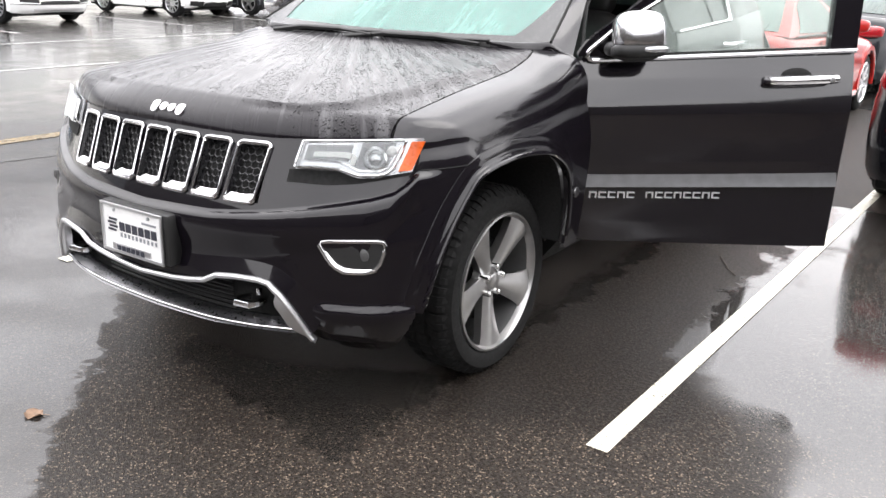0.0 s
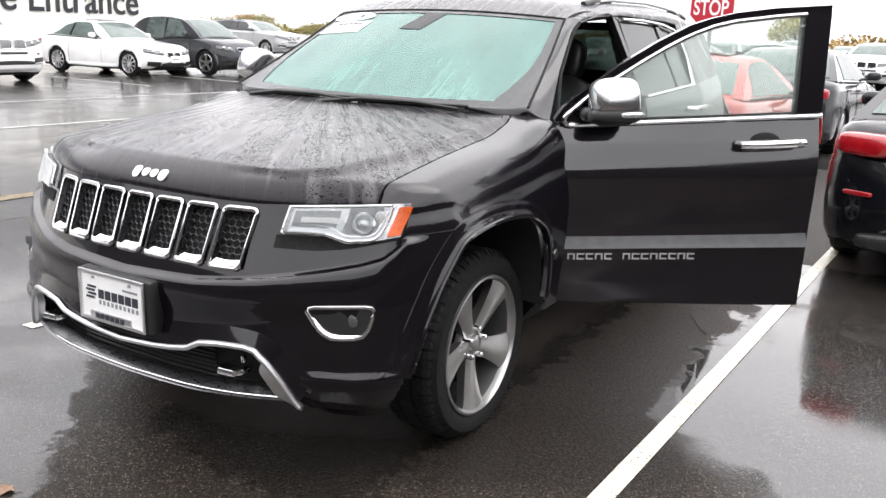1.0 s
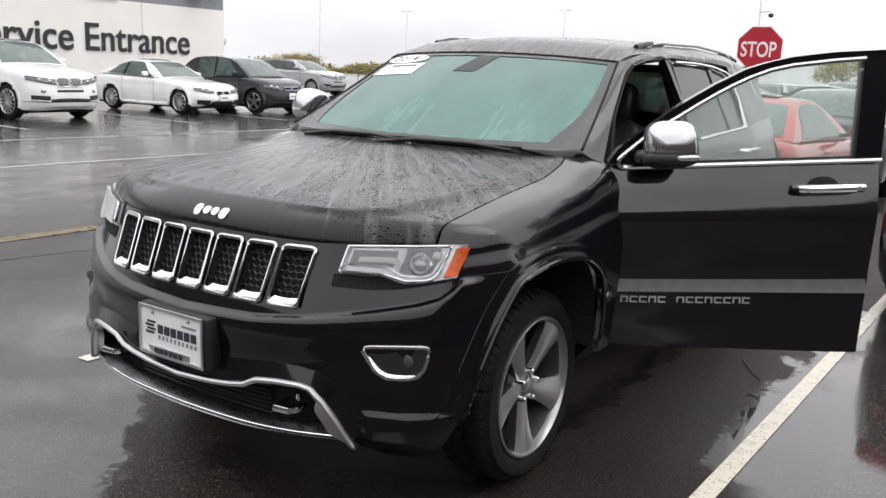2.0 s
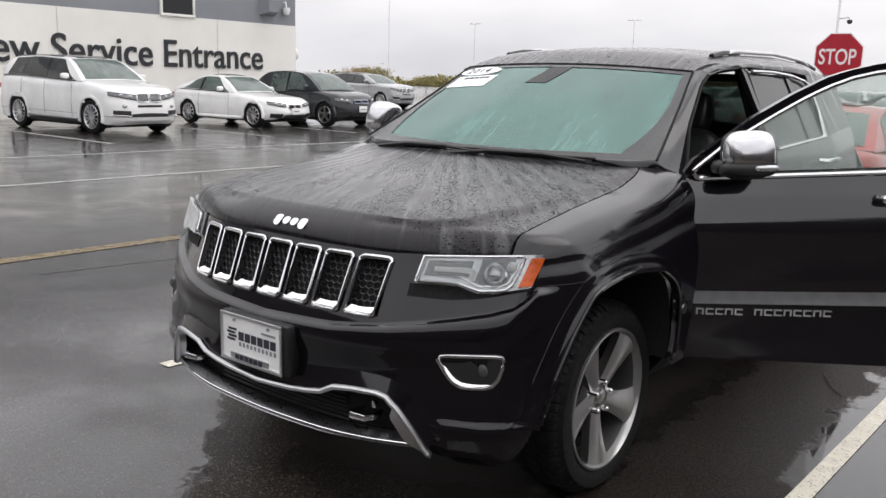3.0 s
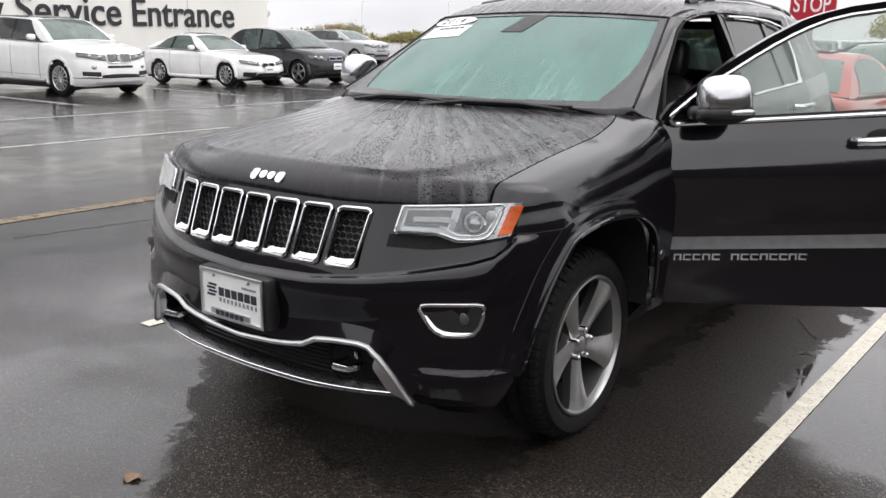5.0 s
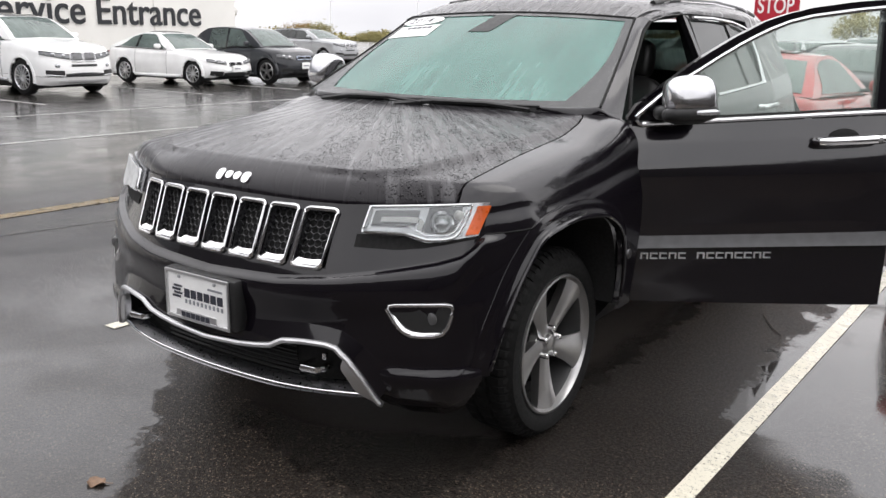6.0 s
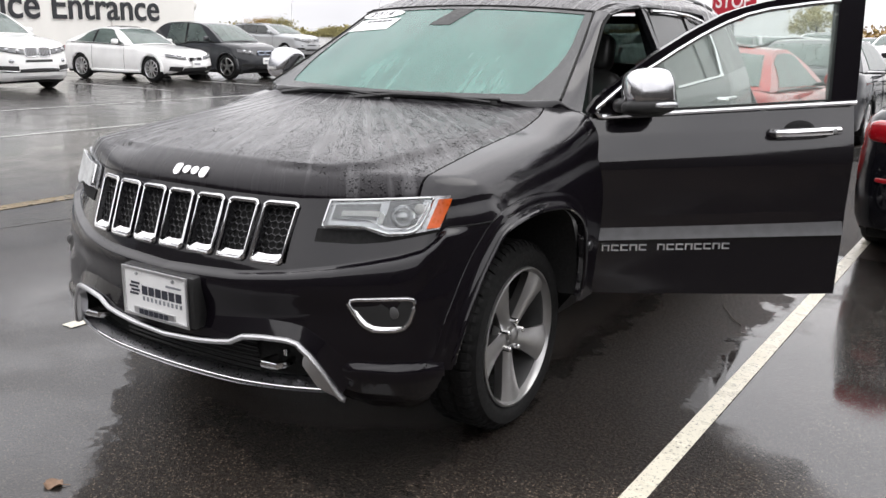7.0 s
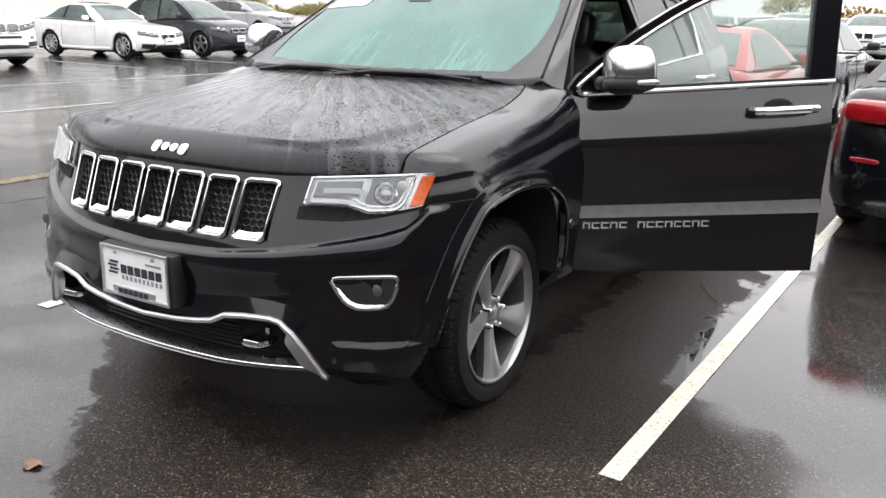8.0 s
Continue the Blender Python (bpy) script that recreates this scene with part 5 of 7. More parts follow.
    upper(3.05, 3.11, -0.05, -0.004, M_GLOSS_BLACK, "door_pillar", 0.02)
    upper(2.42, 2.50, -0.05, -0.004, M_GLOSS_BLACK, "centre_pillar", 0.01)
    upper(3.40, 4.30, 0.0, 0.0, M_JEEP_TOP, "rear_pillar", 0.0, 0.0, 20)
    pts = [Vector((sgn * (body_x(y, z) + 0.006), y, z)) for y, z in [(2.50, 1.59), (2.8, 1.592), (3.1, 1.58), (3.3, 1.555), (3.38, 1.53)]]
    part("window_trim", tube(bmesh.new(), pts, 0.009, 6), M_CHROME, jeep)
    pts = [Vector((sgn * (body_x(y, belt(y)) + 0.004), y, belt(y))) for y in [2.48, 2.8, 3.1, 3.36]] + [Vector((sgn * (body_x(3.38, 1.4) + 0.004), 3.39, 1.4)), Vector((sgn * (body_x(3.38, 1.52) + 0.004), 3.37, 1.52))]
    part("belt_trim", tube(bmesh.new(), pts, 0.011, 6), M_CHROME, jeep)
    bm = tube(bmesh.new(), [Vector((sgn * (body_x(y, 1.13) + dd), y, 1.13)) for y, dd in ((3.16, 0.0), (3.17, 0.035), (3.25, 0.04), (3.38, 0.04), (3.40, 0.0))], 0.014, 8)
    part("rear_door_handle", bm, M_CHROME, jeep)
    # sill
    bm = slab(lambda u, v, w: Vector((sgn * (0.88 - 0.10 * v - 0.05 * w), 1.40 + 1.95 * u, 0.43 - 0.13 * v)), 10, 3)
    part("sill", bm, M_BLACK, jeep)
# passenger front door glass and mirror
bm = slab(lambda u, v, w: Vector((-(body_x(1.6, 1.17 + 0.44 * v) - 0.03 - 0.01 * w), 1.62 + 0.85 * u + 0.66 * v * (1 - u), 1.17 + 0.44 * v)), 8, 6)
part("passenger_glass", bm, M_DOOR_GLASS, jeep)
def tail(a, v, w):
    """The back of the vehicle: a across in -1..1, v up."""
    return Vector((a * interp(v, [(0, 0.86), (0.4, 0.86), (1, 0.60)]), 4.72 - 0.40 * sstep(0.35, 1, v) - 0.02 * w, 0.35 + 1.25 * v))


bm = bmesh.new()
for a0, a1, v0, v1 in ((-1, 1, 0, 0.70), (-1, 1, 0.955, 1.0), (-1, -0.86, 0.70, 0.955), (0.86, 1, 0.70, 0.955)):
    slab(lambda u, v, w: tail(a0 + (a1 - a0) * u, v0 + (v1 - v0) * v, w), 12, 8, bm)
tailgate = part("tailgate", bm, M_JEEP_TOP, jeep)
part("rear_window", slab(lambda u, v, w: tail(-0.86 + 1.72 * u, 0.70 + 0.255 * v, 0.5 + 0.3 * w), 10, 4), M_CAR_GLASS, tailgate)
bm = slab(lambda u, v, w: Vector(((2 * u - 1) * 0.56, 0.6 + 4.05 * v, 0.30 - 0.03 * w)), 6, 10)
part("underbody", bm, M_DARK, jeep)
# ---- cabin ----
bm = slab(lambda u, v, w: Vector(((2 * u - 1) * 0.655, 2.07 + 2.1 * v, 1.572 + 0.03 * sstep(0, 0.25, v) + 0.03 * (1 - (2 * u - 1) ** 2) - 0.01 * w)), 10, 10)
part("headliner", bm, M_LEATHER, jeep)
bm = slab(lambda u, v, w: Vector(((2 * u - 1) * 0.78, 1.36 + 0.5 * v, 1.13 - 0.02 * v - 0.25 * w)), 10, 4)
part("dashboard", bm, M_BLACK, jeep)
bm = grid(lambda u, v: Vector(((2 * u - 1) * 0.8, 1.42, 0.3 + 0.85 * v)), 4, 4)
part("bulkhead", bm, M_DARK, jeep)


def seat(x, y, name="front_seat", width=0.52):
    ob = new(name)
    ob.parent = jeep
    ob.matrix_basis = pose(x, y, 0.45)

    def cushion(sx, sy, sz, c, tilt):
        bm = bmesh.new()
        bmesh.ops.create_uvsphere(bm, u_segments=20, v_segments=12, radius=1.0)
        for v in bm.verts:
            p = v.co
            v.co = Vector([math.copysign(abs(q) ** 0.45, q) for q in p])
            v.co = Vector((v.co.x * sx, v.co.y * sy, v.co.z * sz))
        bmesh.ops.transform(bm, matrix=pose(*c, tilt), verts=bm.verts)
        return bm
    part("seat_cushion", cushion(width / 2, 0.27, 0.10, (0, 0, 0.10), 6), M_LEATHER, ob)
    part("backrest", cushion(width / 2, 0.09, 0.36, (0, 0.36, 0.50), -16), M_LEATHER, ob)
    part("headrest", cushion(0.13, 0.06, 0.10, (0, 0.53, 0.93), -10), M_LEATHER, ob)


seat(0.40, 2.02)
seat(-0.40, 2.02)
seat(0.0, 2.95, "rear_bench", 1.25)
bm = bmesh.new()
tube(bm, [Vector((0.40 + 0.185 * math.cos(2 * math.pi * k / 32), 1.83 + 0.05 * math.sin(2 * math.pi * k / 32), 1.05 + 0.178 * math.sin(2 * math.pi * k / 32))) for k in range(32)], 0.016, 8, True)
box(bm, 0.40, 1.81, 1.04, 0.16, 0.05, 0.10, 0.02)
box(bm, 0.40, 1.83, 1.04, 0.34, 0.02, 0.03, 0.006)
part("steering_wheel", bm, M_LEATHER, jeep)
# door opening: dark rubber frame and B pillar inside face
bm = bmesh.new()
tube(bm, [Vector(p) for p in ((0.875, 1.52, 0.45), (0.85, 1.53, 1.10), (0.755, 1.745, 1.345), (0.70, 1.97, 1.515), (0.687, 2.08, 1.565), (0.692, 2.16, 1.582), (0.705, 2.38, 1.607), (0.725, 2.46, 1.58), (0.82, 2.47, 1.36), (0.88, 2.47, 1.15), (0.90, 2.47, 0.6), (0.89, 2.44, 0.42), (0.88, 1.6, 0.41))], 0.010, 8, True)
part("door_seal", bm, M_DARK, jeep)
bm = slab(lambda u, v, w: Vector((interp(0.35 + 1.27 * v, [(0.35, 0.90), (1.15, 0.90), (1.62, 0.715)]) - 0.06 * w - 0.02 * u, 2.40 + 0.08 * u + 0.06 * v * v, 0.35 + 1.26 * v)), 3, 14)
part("door_post", bm, M_GLOSS_BLACK, jeep)

# ---- the open driver's door ----
D_A, D_B = Vector((0.90, 1.42, 0)), Vector((1.80, 2.04, 0))
D_U = (D_B - D_A).normalized()
D_N = Vector((D_U.y, -D_U.x, 0))
D_LEN = 1.09


def dp(u, z, d=0.0):
    return D_A + D_U * u + D_N * d + Vector((0, 0, z))


def belt_z(u):
    return 1.150 + 0.075 * u / D_LEN


DOOR_PROFILE = [(0.42, -0.014), (0.50, -0.011), (0.60, -0.009), (0.664, -0.008), (0.74, -0.008), (0.85, -0.001), (0.94, 0.003), (0.97, 0.001), (1.0, -0.005), (1.08, -0.024), (1.16, -0.046), (1.24, -0.066)]


def door_skin(u, v, w):
    uu = D_LEN * u
    zb = 0.424
    z = zb + (belt_z(uu) - zb) * v
    zz = z - 0.05 * u
    d = interp(zz, DOOR_PROFILE) - 0.012 * (2 * u - 1) ** 4
    return dp(uu, z, d if w == 0 else -0.10 + min(0, d))


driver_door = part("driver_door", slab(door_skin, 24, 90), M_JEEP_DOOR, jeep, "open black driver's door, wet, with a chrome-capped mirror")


bm = slab(lambda u, v, w: dp(0.012 + 1.066 * u, 0.655 + 0.034 * u + (0.046 + 0.006 * u) * v, 0.014 - 0.022 * v ** 0.8 - 0.01 * w), 12, 6)
part("door_moulding", bm, M_MOULD, driver_door, "grey door moulding wet with rain")


def frame_out(u):
    return interp(u, [(0.0, 1.18), (0.02, 1.215), (0.05, 1.247), (0.188, 1.352), (0.25, 1.402), (0.394, 1.494), (0.519, 1.562), (0.60, 1.590), (0.702, 1.616), (0.862, 1.640), (1.09, 1.660)])


def frame_in(u):
    """The middle of the chrome strip along the glass."""
    return interp(u, [(0.034, 1.168), (0.044, 1.197), (0.09, 1.238), (0.142, 1.284), (0.20, 1.324), (0.26, 1.362), (0.34, 1.416), (0.42, 1.466), (0.48, 1.500), (0.54, 1.530), (0.614, 1.560), (0.70, 1.582), (0.866, 1.607), (1.09, 1.632)])


def lean(z):
    return -0.042 - 0.08 * max(0, z - 1.18)


bm = bmesh.new()
slab(lambda u, v, w: dp(D_LEN * u, frame_in(D_LEN * u) + (frame_out(D_LEN * u) - frame_in(D_LEN * u)) * v, lean(1.15 + 0.5 * u) - 0.05 * w), 36, 3, bm)
slab(lambda u, v, w: dp(0.985 + 0.105 * u, belt_z(1.0) + (frame_in(1.0) - belt_z(1.0) + 0.01) * v, lean(1.2 + 0.4 * v) - 0.05 * w), 3, 6, bm)
slab(lambda u, v, w: dp(0.02 + 0.25 * u, belt_z(0.1) - 0.01 + max(0.012, frame_in(0.02 + 0.25 * u) - belt_z(0.1)) * v, lean(1.2) - 0.006 - 0.03 * w), 8, 3, bm)
part("window_frame", bm, M_JEEP, driver_door)
pane = part("door_glass", slab(lambda u, v, w: dp(0.20 + 0.80 * u, belt_z(0.6) - 0.02 + (frame_in(0.20 + 0.80 * u) - belt_z(0.6) + 0.03) * v, lean(1.2 + 0.3 * v) - 0.022 - 0.004 * w), 12, 6), M_DOOR_GLASS, driver_door, "clear side glass with water runs")
bm = bmesh.new()
pts = [dp(u, frame_in(u), lean(frame_in(u)) + 0.006) for u in [0.044, 0.09, 0.142, 0.20, 0.26, 0.34, 0.42, 0.48, 0.54, 0.614, 0.70, 0.866, 0.985]]
pts = [dp(u, belt_z(u) + 0.002, -0.036) for u in (1.085, 0.8, 0.5, 0.25, 0.10, 0.06)] + [dp(0.043, 1.158, -0.037), dp(0.036, 1.168, -0.038), dp(0.036, 1.182, -0.038)] + pts
tube(bm, pts, 0.0102, 8, False, 1.0)
part("chrome_trim", bm, M_CHROME, driver_door, "chrome window trim")
bm = slab(lambda u, v, w: dp(0.25 + 0.73 * u, belt_z(0.25 + 0.73 * u) + 0.012 + 0.008 * v, -0.045 - 0.012 * w), 6, 1)
part("window_seal", bm, M_BLACK, driver_door)
# inner trim
bm = slab(lambda u, v, w: dp(0.05 + 1.0 * u, 0.47 + 0.66 * v, -0.14 - 0.03 * math.sin(math.pi * v) + 0.04 * w), 8, 8)
part("door_card", bm, M_BLACK, driver_door)
# handle
bm = bmesh.new()
tube(bm, [dp(u, z, d) for u, z, d in ((0.752, 1.103, -0.01), (0.758, 1.104, 0.022), (0.79, 1.108, 0.034), (0.87, 1.113, 0.037), (0.95, 1.118, 0.034), (0.99, 1.121, 0.022), (0.994, 1.121, -0.01))], 0.024, 12, False, 0.8)
handle = part("door_handle", bm, M_CHROME, driver_door, "chrome door handle")
bm = bmesh.new()
bmesh.ops.create_uvsphere(bm, u_segments=20, v_segments=10, radius=1.0)
for v in bm.verts:
    v.co = dp(0.862 + v.co.x * 0.066, 1.112 + v.co.z * 0.042, -0.026 + 0.013 * v.co.y)
part("handle_cup", bm, M_DARK, handle)
bm = bmesh.new()
lathe(bm, [(0, 0.011), (0.003, 0.010), (0.004, 0.0)], "z", (0, 0, 0), 14)
bmesh.ops.transform(bm, matrix=Matrix.Translation(dp(0.972, 1.119, 0.051)) @ Vector((0, 0, 1)).rotation_difference(D_N).to_matrix().to_4x4(), verts=bm.verts)
part("key_lock", bm, M_SATIN, handle)
# model badge as plain chrome shapes: five and eight
step = 0.539 / 14.0
M_BADGE = plain("bright_badge_metal", (0.85, 0.85, 0.86), 0.4, 0.9, 8, 0.05, 90, 0.0, 0.03)
badge = part("badge", slab(lambda u, v, w: dp(0.08 + 0.53 * u, 0.61 + 0.012 * u + 0.002 * v, interp(0.61, DOOR_PROFILE) - 0.004 - 0.001 * w), 2, 1), M_CHROME, driver_door, "row of small plain chrome badge shapes")
for i in range(14):
    if i == 5:
        continue
    bm = bmesh.new()
    u0 = 0.079 + step * i
    zb = 0.608 + 0.014 * (u0 - 0.079) / 0.539
    for (a, b, c, e) in ((0.003, 0.034, 0.021, 0.026), (0.003, 0.034, 0.0, 0.005), (0.003, 0.009, 0.005, 0.021)) if i % 3 else ((0.003, 0.034, 0.021, 0.026), (0.028, 0.034, 0.0, 0.021), (0.003, 0.009, 0.0, 0.021)):
        prism(bm, [(u0 + a, zb + c), (u0 + b, zb + c), (u0 + b, zb + e), (u0 + a, zb + e)], lambda p, q, d: dp(p, q, interp(q - 0.028 * p / D_LEN, DOOR_PROFILE) + d), 0.0, 0.006)
    part("badge_shape", bm, M_BADGE, badge)
# mirror
def blob(sx, sy, sz, p=0.55, seg=28, rings=18):
    bm = bmesh.new()
    bmesh.ops.create_uvsphere(bm, u_segments=seg, v_segments=rings, radius=1.0)
    for v in bm.verts:
        q = Vector([math.copysign(abs(c) ** p, c) for c in v.co])
        v.co = Vector((q.x * sx, q.y * sy, q.z * sz))
    return bm


M_CAP = plain("wet_chrome_cap", (0.74, 0.74, 0.76), 0.16, 1.0, 8, 0.10, 160, 0.0, 0.05)
mirror = part("door_mirror", bmesh.new(), M_BLACK, driver_door, "door mirror with a chrome cap and black foot")
MIRROR_M = Matrix.Translation(dp(0.192, 1.268, 0.135)) @ Matrix((D_U, -D_N, Vector((0, 0, 1)))).transposed().to_4x4() @ pose(0, 0, 0, -8, -3, 0)
bm = blob(0.095, 0.075, 0.088, 0.6)
for v in list(bm.verts):
    v.co.y *= 1.0 if v.co.y < 0 else 0.7
    v.co.x += 0.10 * (v.co.z - 0.0) * (-0.25)
    if v.co.z < -0.036:
        v.co.z = -0.036
bmesh.ops.transform(bm, matrix=MIRROR_M, verts=bm.verts)
part("mirror_cap", bm, M_CAP, mirror, "chrome mirror cap with raindrops")
bm = blob(0.098, 0.074, 0.030, 0.6)
for v in bm.verts:
    v.co.z -= 0.056
    v.co.x -= 0.004
bmesh.ops.transform(bm, matrix=MIRROR_M, verts=bm.verts)
part("mirror_shell", bm, M_BLACK, mirror)
bm = blob(0.096, 0.03, 0.092, 0.55)
for v in bm.verts:
    v.co.y += 0.055
    v.co.x += 0.006
bmesh.ops.transform(bm, matrix=MIRROR_M, verts=bm.verts)
part("mirror_rim", bm, M_BLACK, mirror)
bm = blob(0.05, 0.02, 0.012, 0.6, 14, 8)
for v in bm.verts:
    v.co += Vector((0.045, -0.058, -0.055))
bmesh.ops.transform(bm, matrix=MIRROR_M, verts=bm.verts)
part("turn_lamp", bm, M_LAMP_SILVER, mirror)
bm = tube(bmesh.new(), [dp(0.13, 1.20, -0.06), dp(0.115, 1.205, 0.02), dp(0.115, 1.214, 0.09), dp(0.15, 1.222, 0.13)], lambda t: 0.030 - 0.006 * t, 10, False, 1.0)
part("mirror_foot", bm, M_BLACK, mirror)
# passenger mirror
bm = blob(0.088, 0.075, 0.082, 0.6)
for v in bm.verts:
    v.co.x += 0.15 * v.co.z
bmesh.ops.transform(bm, matrix=pose(-1.01, 1.75, 1.293, -14, 0, -8), verts=bm.verts)
pm = part("passenger_mirror", bm, M_CAP, jeep, "chrome-capped passenger mirror")
part("mirror_foot", tube(bmesh.new(), [(-0.86, 1.75, 1.19), (-0.96, 1.75, 1.235)], 0.03, 8), M_BLACK, pm)
# ---- other parked cars ----
def blob_at(c, size, p=0.6, turn=0.0, seg=18, rings=12):
    bm = blob(*size, p, seg, rings)
    bmesh.ops.transform(bm, matrix=pose(*c, 0, 0, turn), verts=bm.verts)
    return bm


def simple_wheel(parent, m, R, W, face, spokes=10, near=True):
    w = new("wheel")
    w.parent = parent
    w.matrix_basis = m
    rim_r = R * 0.70
    bm = bmesh.new()
    lathe(bm, [(-W, rim_r), (-W + 0.01, R - 0.03), (-W + 0.04, R), (-0.04, R), (-0.008, R - 0.03), (0.0, rim_r + 0.02), (-0.015, rim_r)], "x", n=40)
    part("tyre", bm, M_TYRE, w)
    bm = bmesh.new()
    lathe(bm, [(-0.005, rim_r + 0.004), (0.002, rim_r - 0.004), (-0.02, rim_r - 0.018), (-0.12, rim_r - 0.02)], "x", n=40)
    lathe(bm, [(-0.06, 0.07), (-0.015, 0.055), (-0.01, 0.0)], "x", n=20)
    rim = part("rim", bm, face, w)
    bm = bmesh.new()
    lathe(bm, [(-0.10, rim_r), (-0.10, 0.0)], "x", n=28)
    part("brake_disc", bm, M_DARK, w)
    for k in range(spokes):
        a = 2 * math.pi * k / spokes
        bm = bmesh.new()
        box(bm, -0.02, 0, 0.05 + (rim_r - 0.06) / 2, 0.03, 0.028 if spokes > 6 else 0.06, rim_r - 0.05, 0.004, Matrix.Rotation(a, 4, "X"))
        part("spoke", bm, face, w)


def car(name, m, label, color_mat, S, group="", detail=True):
    """A car with its nose at y = 0, facing -y, from a table of its main lines."""
    c = thing(name, m, label, "car", group)
    L, W = S["length"], S["width"] / 2
    hood, cowl, rf, rb, tail = S["hood"], S["cowl"], S["roof_front"], S["roof_back"], S["tail"]
    R, fa, ra = S["wheel"], S["axles"][0], S["axles"][1]
    zb = 0.21

    NF, DF, DR = S.get("square", 3.0), S.get("nose_depth", 0.72), 0.60

    def ends(y, deep):
        t = min(1.0, max(0.0, y / deep))
        return (1 - (1 - t) ** NF) ** (1 / NF)

    def width(y):
        """Half width of the plan line, which closes round at both ends."""
        return W * min(ends(y, DF), ends(L - y, DR))

    def rake(f):
        """How far the nose leans back at the share f of its height."""
        return interp(f, S.get("rake", [(0, 0.12), (0.10, 0.05), (0.25, 0.0), (0.5, 0.012), (0.72, 0.045), (0.88, 0.10), (1.0, 0.17)]))

    def nose(x, z, d=0.0):
        """A point of the nose at x and z, d metres proud of it."""
        f = (z - zlow(0.1)) / (ztop(0.25) - zlow(0.1))
        q = min(0.999, abs(x) / (W * 1.0))
        t = 1 - (1 - q ** NF) ** (1 / NF)
        slope = (1 - (1 - min(0.999, q + 0.01) ** NF) ** (1 / NF) - t) * DF / (0.01 * W)
        n = Vector((math.copysign(slope, x), -1.0, 0.25)).normalized()
        y = DF * t
        return Vector((x, y + rake(f) * max(0.0, 1 - y / 0.9) ** 1.5, z)) + n * d

    def on_front(x0, x1, zb_, zt_, d, t, nu=10, nv=4):
        """A plate on the nose; the heights may depend on the share across."""
        lo_, hi_ = (zb_ if callable(zb_) else (lambda u: zb_)), (zt_ if callable(zt_) else (lambda u: zt_))
        return slab(lambda u, v, w: nose(x0 + (x1 - x0) * u, lo_(u) + (hi_(u) - lo_(u)) * v, d - t * w), nu, nv)

    def ztop(y):
        return interp(y, S["belt"])

    def zlow(y):
        return zb + S.get("lift", 0.10) * max(0.0, 1 - y / 0.35) ** 2 + 0.07 * max(0.0, 1 - (L - y) / 0.5) ** 2

    SEC = [(0.80, 0.0), (0.95, 0.03), (0.985, 0.12), (1.0, 0.30), (1.005, 0.5), (0.995, 0.66), (0.985, 0.70), (0.985, 0.80), (0.955, 0.92), (0.90, 0.97), (0.78, 0.995), (0.5, 1.012), (0.0, 1.02)]
    ys = [0.0, 0.001, 0.004, 0.01, 0.02, 0.035, 0.055, 0.08, 0.11, 0.145] + [0.18 + (L - 0.36) * k / 66 for k in range(67)] + [L - e for e in (0.145, 0.11, 0.08, 0.055, 0.035, 0.02, 0.01, 0.004, 0.001, 0.0)]

    def body(u, v, sgn):
        y, k = ys[round(u * (len(ys) - 1))], round(v * (len(SEC) - 1))
        fx, fz = SEC[k]
        z0, z1 = zlow(y), ztop(y)
        z = z0 + (z1 - z0) * fz
        back = rake(fz) * max(0.0, 1 - y / 0.9) ** 1.5
        fore = 0.55 * rake(min(1.0, fz + 0.1)) * max(0.0, 1 - (L - y) / 0.7) ** 1.5
        return Vector((sgn * width(y) * fx, y + back - fore, z))
    bm = bmesh.new()
    gap = lambda q: abs(q.x) > W * 0.7 and q.z < 2 * R + 0.02 and min(math.hypot(q.y - fa, q.z - R), math.hypot(q.y - ra, q.z - R)) < R + 0.045
    for sgn in (-1, 1):
        grid(lambda u, v: body(u, v, sgn), len(ys) - 1, len(SEC) - 1, bm, gap)
    bmesh.ops.remove_doubles(bm, verts=bm.verts, dist=0.0008)
    part("body", bm, color_mat, c)
    if S.get("cladding"):
        for sgn in (-1, 1):
            def clad(u, v, sgn=sgn):
                p = body(u, 0, sgn).lerp(body(u, 3 / (len(SEC) - 1), sgn), 0.75 * v) if v < 1 else body(u, 3 / (len(SEC) - 1), sgn).lerp(body(u, 2 / (len(SEC) - 1), sgn), 0.3)
                return p + Vector((sgn * 0.006, -0.006 if u < 0.5 else 0.006, 0))
            part("lower_cladding", grid(clad, len(ys) - 1, 4, None, gap), M_BLACK, c)
            part("running_board", tube(bmesh.new(), [(sgn * (W + 0.0), fa + R + 0.12, 0.33), (sgn * (W + 0.05), fa + R + 0.3, 0.34), (sgn * (W + 0.05), ra - R - 0.25, 0.36), (sgn * W, ra - R - 0.1, 0.36)], 0.04, 8), M_SATIN, c)
            part("roof_rail", tube(bmesh.new(), [(sgn * W * 0.66, rf + 0.25 + (rb - rf - 0.4) * k / 8, S["height"] - 0.02 + 0.02 * math.sin(math.pi * k / 8)) for k in range(9)], 0.014, 6), M_BLACK, c)
    # cabin
    wb = lambda y: width(y) * 0.91
    zr0 = lambda y: interp(y, [(cowl, ztop(cowl) - 0.01), (cowl + (rf - cowl) * 0.5, ztop(cowl) + (S["height"] - 0.055 - ztop(cowl)) * 0.56), (rf, S["height"] - 0.055), ((rf + rb) / 2, S["height"]), (rb, S["height"] - 0.05), (tail, ztop(tail) - 0.01)])
    wr = lambda y: W * S.get("roof_w", 0.66)

    def zr(y):
        e = min(0.22, 0.6 * (y - cowl), 0.6 * (tail - y))
        return sum(zr0(y + e * k / 3) for k in range(-3, 4)) / 7

